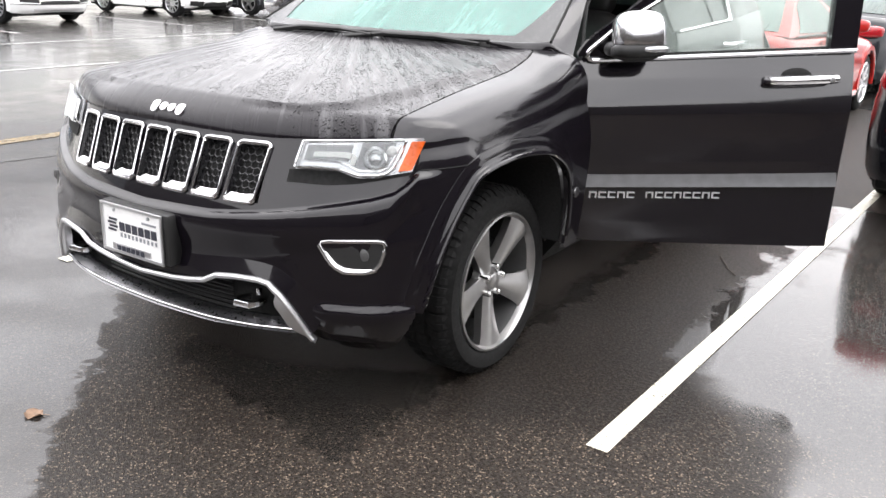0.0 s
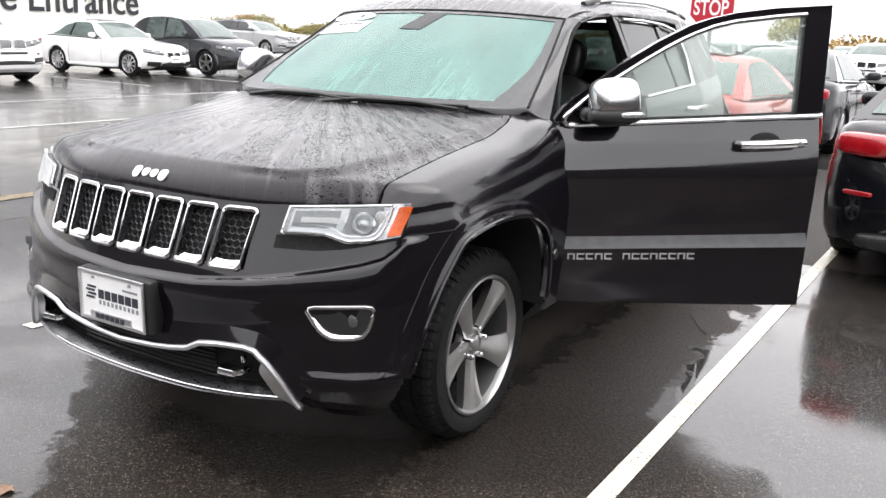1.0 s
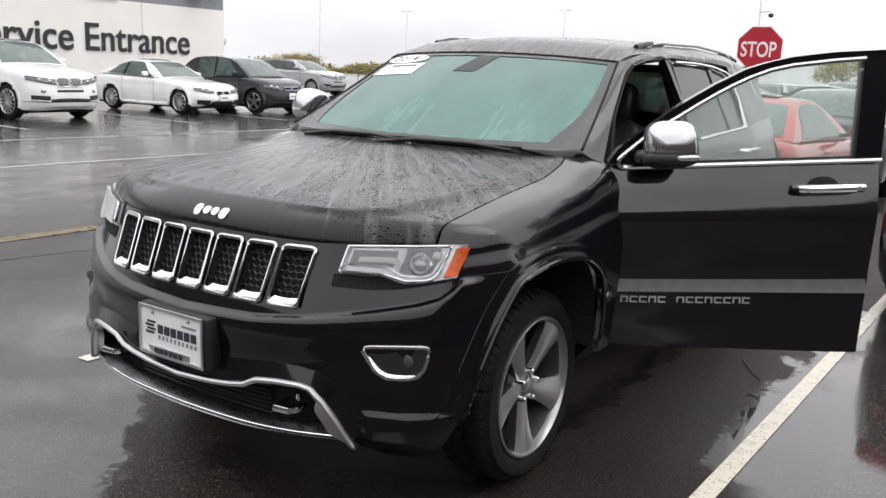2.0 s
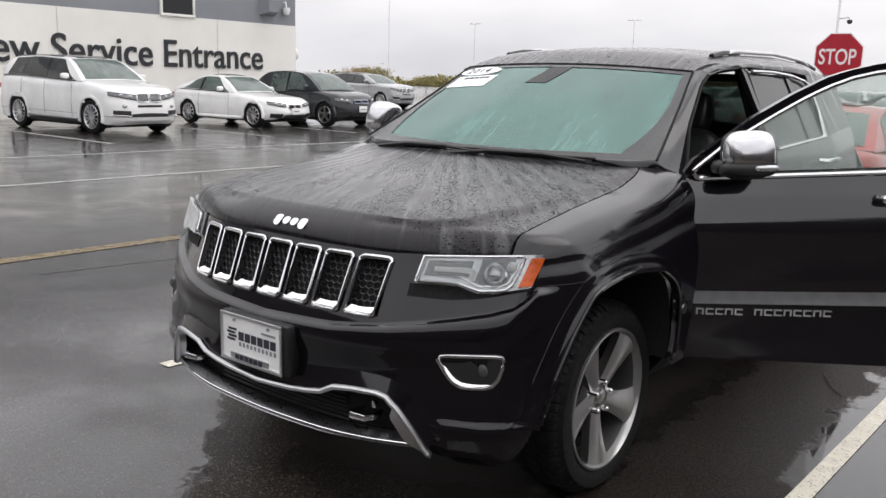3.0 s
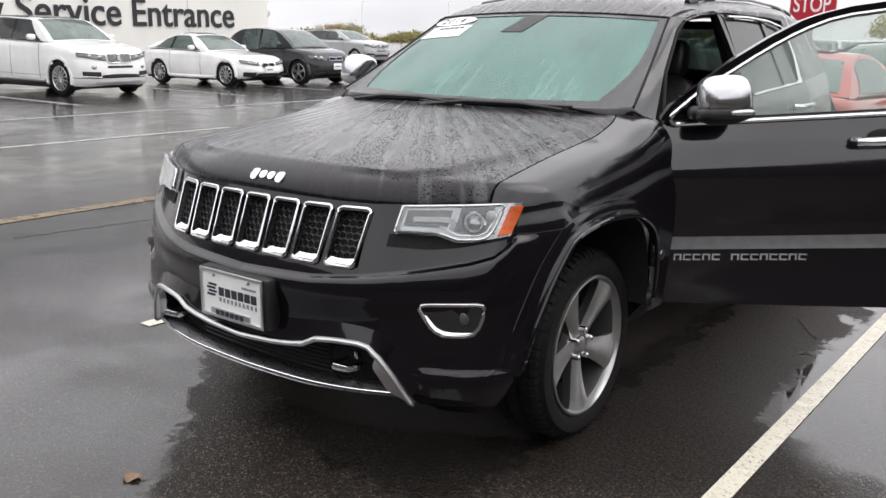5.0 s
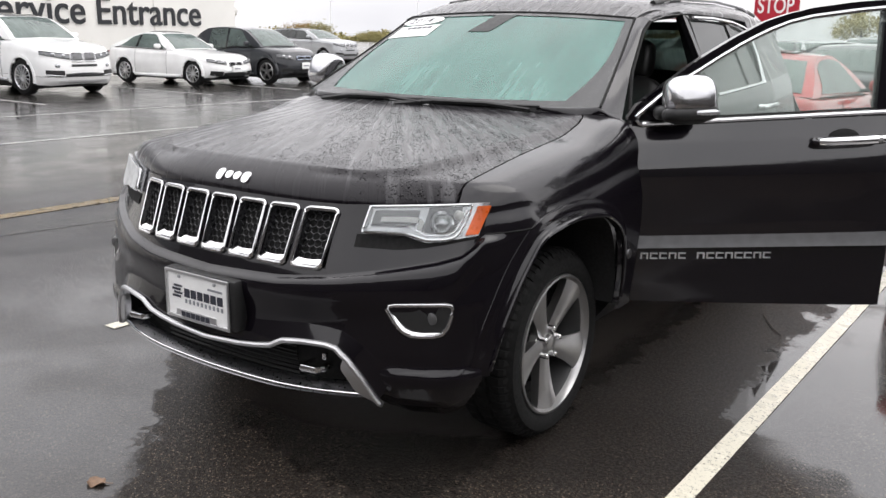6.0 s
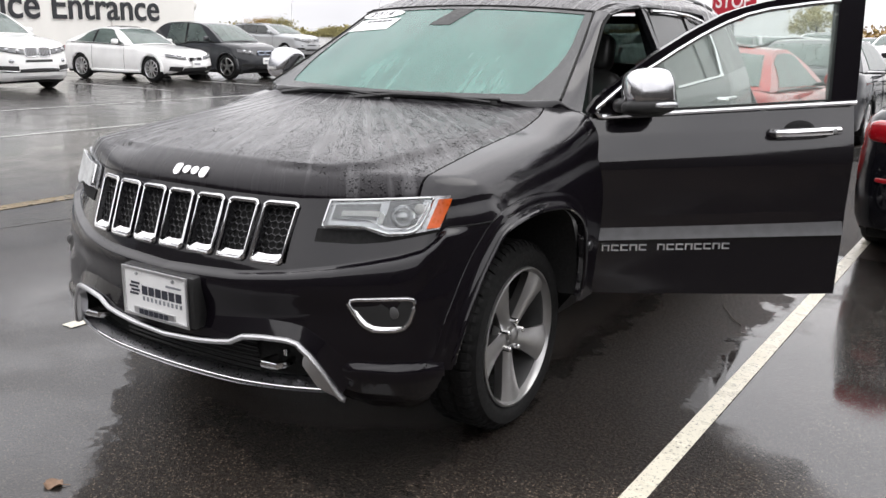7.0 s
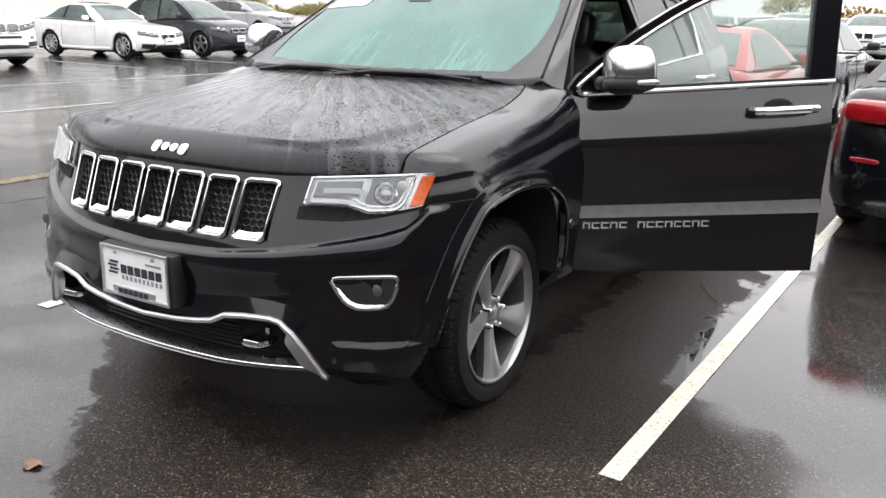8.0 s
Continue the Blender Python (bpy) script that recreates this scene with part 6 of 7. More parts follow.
    def side_pt(y, v, sgn, d=0.0):
        z0, z1 = ztop(y) - 0.02, zr(y)
        z = z0 + (max(z1, z0) - z0) * v
        t = (z - z0) / max(0.05, S["height"] - 0.05 - z0)
        x = wb(y) + (wr(y) - wb(y)) * min(1.0, t) ** 1.15 + d
        return Vector((sgn * x, y, z))
    cy = [cowl + (tail - cowl) * k / 40 for k in range(41)]
    bm = bmesh.new()
    for sgn in (-1, 1):
        grid(lambda u, v: side_pt(cy[round(u * 40)], v, sgn), 40, 6, bm)
    def lid(u, v, d=0.0):
        y = cy[round(u * 40)] if isinstance(u, float) and d == 0 else cowl + (tail - cowl) * u
        e = side_pt(y, 1.0, 1)
        a = 2 * v - 1
        return Vector((e.x * a, y - (0.10 * (1 - a * a) * (1 - sstep(cowl, rf + 0.3, y))) + 0.08 * (1 - a * a) * sstep(rb, tail, y), e.z + 0.03 * (1 - a * a))) + Vector((0, 0, 0))
    grid(lambda u, v: lid(u, v), 40, 12, bm)
    bmesh.ops.remove_doubles(bm, verts=bm.verts, dist=0.0008)
    part("cabin", bm, S.get("roof_mat", color_mat), c)
    fr = lambda y: (y - cowl) / (tail - cowl)

    def screen(y0, y1, mat, nm):
        def fn(u, v, w):
            y = y0 + (y1 - y0) * v
            p = lid(fr(y), 0.06 + 0.88 * u, 1.0)
            return p + Vector((0, -0.5 if y < rf else 0.5, 0.8)) * (0.008 - 0.006 * w)
        part(nm, slab(fn, 10, 8), mat, c)
    screen(cowl + 0.03, rf - 0.02, S.get("glass", M_CAR_GLASS), "windscreen")
    if S.get("sunroof"):
        y0, y1 = S["sunroof"]
        part("sunroof", slab(lambda u, v, w: lid(fr(y0 + (y1 - y0) * v), 0.2 + 0.6 * u, 1.0) + Vector((0, 0, 0.012 - 0.006 * w)), 8, 6), M_GLOSS_BLACK, c)
    screen(rb + 0.05, tail - 0.06, S.get("glass", M_CAR_GLASS), "rear_window")
    for sgn in (-1, 1):
        for (b0, b1, t0, t1) in S["windows"]:
            def pane_pt(u, v, w):
                y = b0 + (b1 - b0) * u + ((t0 + (t1 - t0) * u) - (b0 + (b1 - b0) * u)) * v
                full = side_pt(y, 1.0, sgn).z
                z = ztop(y) + 0.015 + (full - 0.045 - ztop(y)) * v
                z0 = ztop(y) - 0.02
                vv = (z - z0) / max(0.05, full - z0)
                return side_pt(y, min(1.0, max(0, vv)), sgn, 0.008 - 0.006 * w)
            part("side_window", slab(pane_pt, 8, 5), S.get("side_glass", M_CAR_GLASS), c)
        for (a0, a1, at0, at1), (e0, e1, et0, et1) in zip(S["windows"], S["windows"][1:]):
            b0, b1, t0, t1 = a1, e0, at1, et0
            part("window_pillar", slab(pane_pt, 3, 5), M_GLOSS_BLACK, c)
        # arches, wheels
        for y in (fa, ra):
            wy = width(y)
            bm = bmesh.new()
            lathe(bm, [(sgn * (wy - 0.05), R + 0.10), (sgn * (wy + 0.010), R + 0.095), (sgn * (wy + 0.016), R + 0.04), (sgn * (wy + 0.004), R + 0.028), (sgn * (wy - 0.04), R + 0.03)], "x", (0, y, R), 48)
            bmesh.ops.delete(bm, geom=[f for f in bm.faces if f.calc_center_median().z < zb + 0.06], context="FACES")
            lip = part("arch_lip", bm, S.get("arch", color_mat), c)
            bm = bmesh.new()
            lathe(bm, [(sgn * (wy - 0.02), R + 0.03), (sgn * (W - 0.3), R + 0.03), (sgn * (W - 0.3), 0.0)], "x", (0, y, R), 36)
            for v in bm.verts:
                v.co.z = max(v.co.z, 0.14)
            part("arch_liner", bm, M_DARK, lip)
            simple_wheel(c, pose(sgn * (width(y) - 0.012), y, R) @ (pose(0, 0, 0) if sgn > 0 else pose(0, 0, 0, 0, 0, 180)), R, 0.22, S.get("rim", M_ALLOY), S.get("spokes", 10))
        # lamps, mirrors, handles
        lx0, lx1, lb0, lb1, lt0, lt1 = S["lamps"]
        zb_l, zt_l = (lambda u: lb0 + (lb1 - lb0) * u ** 1.3), (lambda u: lt0 + (lt1 - lt0) * u)
        lampb = part("headlight", on_front(sgn * lx0 * W, sgn * lx1 * W, zb_l, zt_l, 0.008, 0.02, 14, 4), M_LAMP_GREY, c)
        part("lamp_brow", on_front(sgn * (lx0 - 0.01) * W, sgn * lx1 * W, lambda u: zt_l(u) - 0.012, lambda u: zt_l(u) + 0.004, 0.012, 0.02, 14, 1), M_BLACK, lampb)
        if detail:
            part("lamp_sill", on_front(sgn * (lx0 - 0.01) * W, sgn * lx1 * W, lambda u: zb_l(u) - 0.004, lambda u: zb_l(u) + 0.010, 0.011, 0.02, 14, 1), M_BLACK, lampb)
        for k in (0.25, 0.62) if detail else ():
            p = nose(sgn * (lx0 + (lx1 - lx0) * k) * W, (zb_l(k) + zt_l(k)) / 2, 0.006)
            part("lamp_unit", blob_at(p, (0.05, 0.03, 0.45 * (zt_l(k) - zb_l(k))), 1.0, sgn * 32), M_LAMP_SILVER, lampb)
        vx0, vx1, vb, vt = S["vents"]
        vent = part("fog_vent", on_front(sgn * vx0 * W, sgn * vx1 * W, lambda u: vb + 0.03 * u, lambda u: vt + 0.015 * u, 0.005, 0.02, 10, 3), M_BLACK, c)
        part("vent_trim", tube(bmesh.new(), [nose(sgn * (vx0 + (vx1 - vx0) * k / 6) * W, vb + 0.01 + 0.03 * k / 6, 0.012) for k in range(7)], 0.010, 6), S.get("vent_mat", M_BLACK), vent)
        if S.get("cladding"):
            part("fog_light", blob_at(nose(sgn * 0.66 * W, 0.66, 0.0), (0.06, 0.03, 0.045), 0.9, sgn * 25), M_LAMP_SILVER, c)
        part("tail_light", blob_at((sgn * W * 0.70, L - 0.135, S["tail_z"]), (0.185, 0.10, 0.075), 0.5, -sgn * 24), M_RED_LENS, c)
        part("reflector", blob_at((sgn * W * 0.72, L - 0.10, S["tail_z"] - 0.31), (0.10, 0.02, 0.017), 0.5, -sgn * 22), M_RED_LENS, c)
        part("exhaust", lathe(bmesh.new(), [(L - 0.15, 0.035), (L + 0.005, 0.04), (L + 0.005, 0.03), (L - 0.1, 0.03)], "y", (sgn * W * 0.55, 0, 0.30), 16), M_CHROME, c)
        mir = part("door_mirror", blob_at((sgn * (W + 0.08), cowl + 0.42, ztop(cowl) + 0.09), (0.10, 0.06, 0.065), 0.65), S.get("mirror", color_mat), c)
        part("mirror_foot", tube(bmesh.new(), [(sgn * (W - 0.12), cowl + 0.44, ztop(cowl) + 0.03), (sgn * (W + 0.05), cowl + 0.43, ztop(cowl) + 0.05)], 0.022, 6), M_BLACK, mir)
        for y in S.get("handles", []):
            part("door_handle", tube(bmesh.new(), [(sgn * (W * 0.985), y, ztop(y) - 0.13), (sgn * (W * 0.985 + 0.03), y + 0.03, ztop(y) - 0.13), (sgn * (W * 0.985 + 0.03), y + 0.17, ztop(y) - 0.13), (sgn * (W * 0.985), y + 0.2, ztop(y) - 0.13)], 0.011, 6), color_mat, c)
        part("belt_line", tube(bmesh.new(), [side_pt(cowl + 0.25 + (tail - cowl - 0.5) * k / 10, 0.04, sgn, 0.008) for k in range(11)], 0.009, 6), S.get("trim", M_BLACK), c)
        part("door_sill", tube(bmesh.new(), [(sgn * W * 0.97, fa + R + 0.1, zb + 0.05), (sgn * W * 0.985, (fa + ra) / 2, zb + 0.04), (sgn * W * 0.97, ra - R - 0.1, zb + 0.05)], 0.045, 8), S.get("sill", color_mat), c)
        for y in S.get("seams", []):
            part("door_seam", tube(bmesh.new(), [Vector((sgn * (width(y) * SEC[k][0] + 0.0005), y, zlow(y) + (ztop(y) - zlow(y)) * SEC[k][1])) for k in range(2, 9)], 0.005, 4), M_DARK, c)
        # twin grille openings
        gx, gz, gw, gh = S["grille"]
        ring = [(sgn * gx + gw * a, gz + gh * b) for a, b in ((-0.9, -0.95), (0.0, -1.0), (0.9, -0.9), (1.0, -0.6), (1.0, 0.6), (0.85, 0.95), (0.0, 1.0), (-0.85, 1.0), (-1.0, 0.75), (-1.0, -0.75))]
        g = part("grille", prism(bmesh.new(), ring, lambda a, b, d: nose(a, b, d), -0.02, 0.006), M_DARK, c)
        part("grille_surround", tube(bmesh.new(), [nose(a, b, 0.009) for a, b in ring], S.get("ring_r", 0.012), 6, True), S.get("grille_mat", M_CHROME), g)
        for k in range(7 if detail else 0):
            xx = sgn * gx + gw * (-0.78 + 0.26 * k)
            part("grille_bar", tube(bmesh.new(), [nose(xx, gz + gh * 0.9 * e, 0.012) for e in (-1, 0, 1)], 0.006, 5), S.get("bar_mat", M_CHROME), g)
    ix, ib, it = S["intake"]
    mouth = part("lower_intake", on_front(-ix * W, ix * W, ib, lambda u: it - 0.02 * (2 * u - 1) ** 2, 0.006, 0.03, 16, 3), M_BLACK, c)
    for k in (1, 2) if detail else ():
        part("intake_bar", tube(bmesh.new(), [nose(ix * W * (0.94 * q / 6 - 0.94), ib + (it - ib) * k / 3, 0.01) for q in range(13)], 0.006, 5), M_DARK_PLASTIC, mouth)
    if S.get("cladding"):
        part("skid_plate", on_front(-0.62 * W, 0.62 * W, 0.27, 0.335, 0.012, 0.03, 14, 3), M_SATIN, c)
        part("upper_intake", on_front(-0.34 * W, 0.34 * W, 0.635, 0.685, 0.006, 0.02, 12, 2), M_BLACK, c)
    part("rear_diffuser", blob_at((0, L - 0.06, 0.30), (W * 0.7, 0.08, 0.06), 0.5), M_BLACK, c)
    bm = bmesh.new()
    PY = nose(0.0, S.get("plate_z", 0.46) - 0.05).y - 0.025
    box(bm, 0, PY, S.get("plate_z", 0.46), 0.34, 0.015, 0.18, 0.003)
    if S.get("plate"):
        part("front_plate", bm, M_WHITE, c)
        bm = bmesh.new()
        box(bm, 0, PY - 0.0095, S.get("plate_z", 0.46), 0.22, 0.004, 0.035)
        part("print_bar", bm, M_GREY_PRINT, c)
    else:
        bm.free()
    bm = bmesh.new()
    box(bm, 0, L * 0.5, 0.24, W * 1.75, L * 0.86, 0.14, 0.03)
    part("underbody", bm, M_DARK, c)
    # plain seats behind the glass
    for sx in (-1, 1):
        part("front_seat", blob_at((sx * W * 0.42, rf + 0.55, ztop(rf) - 0.02), (0.22, 0.10, 0.36), 0.5), M_LEATHER, c)
    return c


P_WHITE = paint("white_car_paint", (0.88, 0.88, 0.87), 0.3)
P_GRAPHITE = paint("graphite_car_paint", (0.028, 0.03, 0.034), 0.3)
P_SILVER = paint("silver_car_paint", (0.42, 0.43, 0.44), 0.32, 0.5)
P_BLACK = paint("black_car_paint", (0.006, 0.006, 0.008), 0.3)
P_RED = paint("red_car_paint", (0.42, 0.022, 0.018), 0.3)
P_BLUE = paint("blue_car_paint", (0.05, 0.12, 0.2), 0.3)
P_GREY = paint("grey_car_paint", (0.016, 0.018, 0.022), 0.3)
P_RING = paint("pale_blue_grille_ring", (0.55, 0.62, 0.76), 0.3)

SUV = dict(length=4.89, width=1.94, height=1.74, hood=1.0, cowl=1.25, roof_front=2.05, roof_back=4.35, tail=4.82, wheel=0.375, axles=(0.90, 3.83),
           belt=[(0, 0.98), (0.12, 1.05), (0.5, 1.10), (1.25, 1.16), (2.5, 1.17), (4.0, 1.22), (4.89, 1.20)], tail_z=1.0, grille=(0.165, 0.845, 0.145, 0.098), lamps=(0.36, 0.93, 0.80, 0.90, 0.905, 0.975), vents=(0.52, 0.88, 0.42, 0.55), intake=(0.50, 0.42, 0.50), vent_mat=M_SATIN, square=3.2, lift=0.03,
           windows=[(1.56, 2.62, 2.12, 2.62), (2.70, 3.62, 2.70, 3.52), (3.70, 4.35, 3.60, 4.15)], handles=[2.45, 3.4], seams=[1.55, 2.66, 3.62], roof_w=0.70, sill=M_BLACK, rim=M_SATIN, spokes=14, plate=False, bar_mat=M_SATIN, cladding=True, sunroof=(2.2, 3.0), side_glass=M_PRIVACY)
COUPE = dict(length=4.43, width=1.79, height=1.41, hood=0.8, cowl=1.55, roof_front=2.30, roof_back=3.05, tail=4.12, wheel=0.335, axles=(0.78, 3.47),
             belt=[(0, 0.66), (0.12, 0.74), (0.5, 0.83), (1.55, 0.94), (2.5, 0.96), (3.6, 0.99), (4.2, 1.0), (4.43, 0.93)], tail_z=0.80, grille=(0.125, 0.585, 0.10, 0.058), ring_r=0.008, lamps=(0.36, 0.90, 0.585, 0.66, 0.66, 0.735), vents=(0.50, 0.86, 0.27, 0.40), intake=(0.45, 0.27, 0.38),
             windows=[(1.80, 2.95, 2.34, 2.92), (3.03, 3.74, 3.0, 3.30)], handles=[2.75], seams=[1.75, 3.0], roof_w=0.66, rim=M_SATIN, spokes=10, plate=True, plate_z=0.47, bar_mat=M_BLACK, grille_mat=M_SATIN, sunroof=(2.4, 2.95))
CITY = dict(length=4.0, width=1.78, height=1.58, hood=0.9, cowl=0.95, roof_front=1.75, roof_back=3.35, tail=3.9, wheel=0.35, axles=(0.72, 3.29),
            belt=[(0, 0.82), (0.12, 0.90), (0.4, 0.97), (0.95, 1.03), (2.2, 1.02), (2.6, 0.92), (3.2, 1.05), (4.0, 1.06)], tail_z=0.9, grille=(0.155, 0.735, 0.135, 0.045), ring_r=0.011, lamps=(0.52, 0.92, 0.70, 0.76, 0.80, 0.86), vents=(0.50, 0.86, 0.33, 0.44), intake=(0.45, 0.30, 0.40), square=2.7,
            windows=[(1.26, 2.3, 1.83, 2.3), (2.38, 3.1, 2.38, 3.05)], handles=[2.1], seams=[1.3, 2.34], roof_w=0.72, rim=M_ALLOY, spokes=5, plate=True, plate_z=0.52, trim=M_BLACK, grille_mat=P_RING, bar_mat=M_BLACK, side_glass=M_CITY_GLASS)
SEDAN = dict(length=4.65, width=1.81, height=1.43, hood=0.8, cowl=1.45, roof_front=2.2, roof_back=3.35, tail=4.05, wheel=0.33, axles=(0.80, 3.61),
             belt=[(0, 0.68), (0.12, 0.76), (0.5, 0.85), (1.45, 0.96), (2.5, 0.98), (3.6, 1.02), (4.4, 1.04), (4.65, 0.97)], tail_z=0.86, grille=(0.14, 0.60, 0.11, 0.06), lamps=(0.36, 0.90, 0.60, 0.67, 0.67, 0.745), vents=(0.50, 0.86, 0.27, 0.40), intake=(0.45, 0.27, 0.38),
             windows=[(1.70, 2.62, 2.26, 2.62), (2.70, 3.50, 2.70, 3.25)], handles=[2.45, 3.3], seams=[1.65, 2.66, 3.55], roof_w=0.66, rim=M_SATIN, spokes=10, plate=False, trim=M_CHROME)
FACE_E = lambda x, y, turn=0: pose(x, y, 0, 0, 0, 90 + turn)

BG = "cars parked beside the service building"
car("white_suv", FACE_E(-15.75, 9.87, 3.5), "white SUV with twin chrome grille, parked by the building", P_WHITE, dict(SUV, length=5.1, height=1.77, wheel=0.395, belt=[(0, 1.0), (0.12, 1.06), (0.5, 1.12), (1.3, 1.21), (2.5, 1.23), (4.0, 1.29), (5.1, 1.28)], axles=(0.93, 3.98), cowl=1.32, roof_front=2.15, roof_back=4.5, tail=5.0, windows=[(1.64, 2.75, 2.20, 2.75), (2.83, 3.8, 2.83, 3.7), (3.88, 4.5, 3.78, 4.3)], handles=[2.6, 3.6], seams=[1.65, 2.79, 3.8]), BG)
car("white_coupe", FACE_E(-16.1, 14.65, 4), "white two-door coupe with a dealer plate, parked by the building", P_WHITE, COUPE, BG)
car("grey_city_car", FACE_E(-15.75, 16.95, 3), "dark grey small electric hatchback, parked by the building", P_GRAPHITE, CITY, BG)
SUV2 = dict(SUV, length=4.65, height=1.60, axles=(0.86, 3.66), tail=4.58, roof_back=4.1, windows=[(1.56, 2.55, 2.12, 2.55), (2.63, 3.5, 2.63, 3.4), (3.58, 4.15, 3.48, 3.95)])
car("silver_suv", FACE_E(-24.9, 29.5, 4), "silver SUV with roof rails parked behind the hatchback", P_SILVER, SUV2, BG)
car("blue_suv", pose(-20.6, 5.2, 0, 0, 0, -90), "blue SUV with red tail lights, parked by the building", P_BLUE, SUV2, BG)
NEAR = "cars parked in the row behind"
car("black_sedan", pose(2.55, 8.85, 0, 0, 0, 178), "black sedan seen from behind, red tail lights, wet", P_BLACK, dict(SEDAN, tail_z=0.90), NEAR)
car("red_coupe", pose(-0.2, 10.5, 0, 0, 0, 178), "red two-door coupe with misted windows, parked behind the SUV", P_RED, dict(COUPE, height=1.36, roof_front=2.28, roof_back=3.15, tail=3.95, windows=[(1.80, 2.95, 2.34, 2.92), (3.03, 3.60, 3.0, 3.28)]), NEAR)
car("dark_grey_sedan", pose(-0.05, 15.4, 0, 0, 0, 178), "dark grey sedan with chrome window trim, seen from behind", P_GREY, SEDAN, NEAR)
# ---- stop sign, lamp posts ----
sign = thing("stop_sign", pose(-1.17, 11.3, 0, 0, 0, 4), "red octagonal stop sign on a grey steel post", "sign")
ZS, RS = 1.97, 0.34
bm = bmesh.new()
octa = [(math.cos(radians(22.5 + 45 * k)), math.sin(radians(22.5 + 45 * k))) for k in range(8)]
prism(bm, [(a * RS * 1.0, b * RS + ZS) for a, b in octa], lambda a, b, d: Vector((a, d, b)), 0.0, 0.004)
face = part("white_border", bm, M_WHITE, sign)
bm = bmesh.new()
prism(bm, [(a * RS * 0.955, b * RS * 0.955 + ZS) for a, b in octa], lambda a, b, d: Vector((a, d, b)), -0.004, 0.002)
part("red_face", bm, M_STOP_RED, sign)
SM = sign.matrix_world @ Matrix.Translation((-0.263, -0.006, ZS - 0.112)) @ pose(0, 0, 0, 90) @ Matrix.Diagonal((0.775, 1.13, 1.0, 1.0))
word = spell("stop_word", "STOP", 0.265, M_WHITE, SM, "", "", 0.002, 0.004, 1.0)
word.parent = sign
word.matrix_parent_inverse = sign.matrix_world.inverted()
bm = bmesh.new()
box(bm, 0, 0.03, 1.1, 0.05, 0.04, 2.2, 0.006)
part("post", bm, M_STEEL, sign)


M_POLE = plain("pale_grey_pole", (0.84, 0.85, 0.86), 0.5, 0.0, 4, 0.1, 30, 0.05)


def lamp_post(x, y, h):
    p = thing("lamp_post", pose(x, y, 0), "tall thin grey lamp post with two heads", "lamp post", "car park lamp posts")
    part("pole", tube(bmesh.new(), [(0, 0, 0), (0, 0, h)], lambda t: 0.06 - 0.02 * t, 10), M_POLE, p)
    for s in (-1, 1):
        bm = bmesh.new()
        box(bm, s * 0.42, 0, h, 0.55, 0.25, 0.08, 0.02)
        part("lamp_head", bm, M_POLE, p)


for x, y, h in ((-51.5, 70.4, 6.9), (-38.1, 78.7, 7.6), (-58.2, 64.9, 9.3)):
    lamp_post(x, y, h)
pole = thing("camera_pole", pose(-8.0, 36.8, 0), "thin grey pole with a small dark dome camera", "pole")
part("pole_shaft", tube(bmesh.new(), [(0, 0, 0), (0, 0, 9.5)], lambda t: 0.055 - 0.015 * t, 10), M_POLE, pole)
part("bracket", tube(bmesh.new(), [(0, 0, 4.32), (0.4, 0, 4.38), (0.45, 0, 4.3)], 0.02, 6), M_STEEL, pole)
bm = bmesh.new()
lathe(bm, [(0.07, 0.0), (0.06, 0.10), (-0.03, 0.11), (-0.08, 0.07), (-0.11, 0.0)], "z", (0.45, 0, 4.22), 14)
part("dome", bm, M_BLACK, pole)

# ---- rows of cars farther off ----
FAR = "distant rows of parked cars"
base_far = [car("distant_suv", pose(-3.1, 24.5, 0, 0, 0, 95), "white SUV in a distant row", P_WHITE, dict(SUV2, spokes=5), FAR, False),
            car("distant_sedan", pose(4.4, 27.0, 0, 0, 0, 170), "silver sedan in a distant row", P_SILVER, dict(SEDAN, spokes=5), FAR, False),
            car("distant_sedan", pose(-1.0, 30.0, 0, 0, 0, 85), "dark sedan in a distant row", P_GREY, dict(SEDAN, spokes=5), FAR, False)]
rng = random.Random(5)
for row, (y, x0, n) in enumerate(((33, -7, 10), (41, -12, 13), (50, -16, 16), (24.5, 7, 4))):
    for k in range(n):
        copy_thing(base_far[rng.choice((0, 0, 1, 1, 2))], pose(x0 + 2.9 * k + rng.uniform(-0.2, 0.2), y + rng.uniform(-0.4, 0.4), 0, 0, 0, 180 * rng.choice((0, 1)) + rng.uniform(-2, 2)))
for k in range(7):
    copy_thing(base_far[rng.choice((0, 1, 1, 2))], pose(-21.5 + 2.9 * k, 34 + rng.uniform(-0.4, 0.4), 0, 0, 0, rng.uniform(-3, 3)))

# ---- trees ----
def foliage(name, a, b, c):
    m = Mat(name, a, 0.7)
    g = m.n("ShaderNodeNewGeometry")
    m.link(m.ramp(g.outputs["Random Per Island"], (0.0, a), (0.5, b), (1.0, c)), m.b.inputs["Base Color"])
    return m.m


M_LEAF_GOLD = foliage("autumn_leaves", (0.30, 0.19, 0.06), (0.38, 0.25, 0.09), (0.18, 0.15, 0.05))
M_LEAF_PALE = foliage("pale_yellow_leaves", (0.42, 0.38, 0.15), (0.5, 0.43, 0.2), (0.28, 0.27, 0.12))
M_LEAF_GREEN = foliage("yellow_green_leaves", (0.24, 0.22, 0.08), (0.33, 0.28, 0.11), (0.15, 0.15, 0.06))
M_BARK = plain("bark", (0.06, 0.05, 0.04), 0.9, 0, 4, 0.3, 20, 0.4)


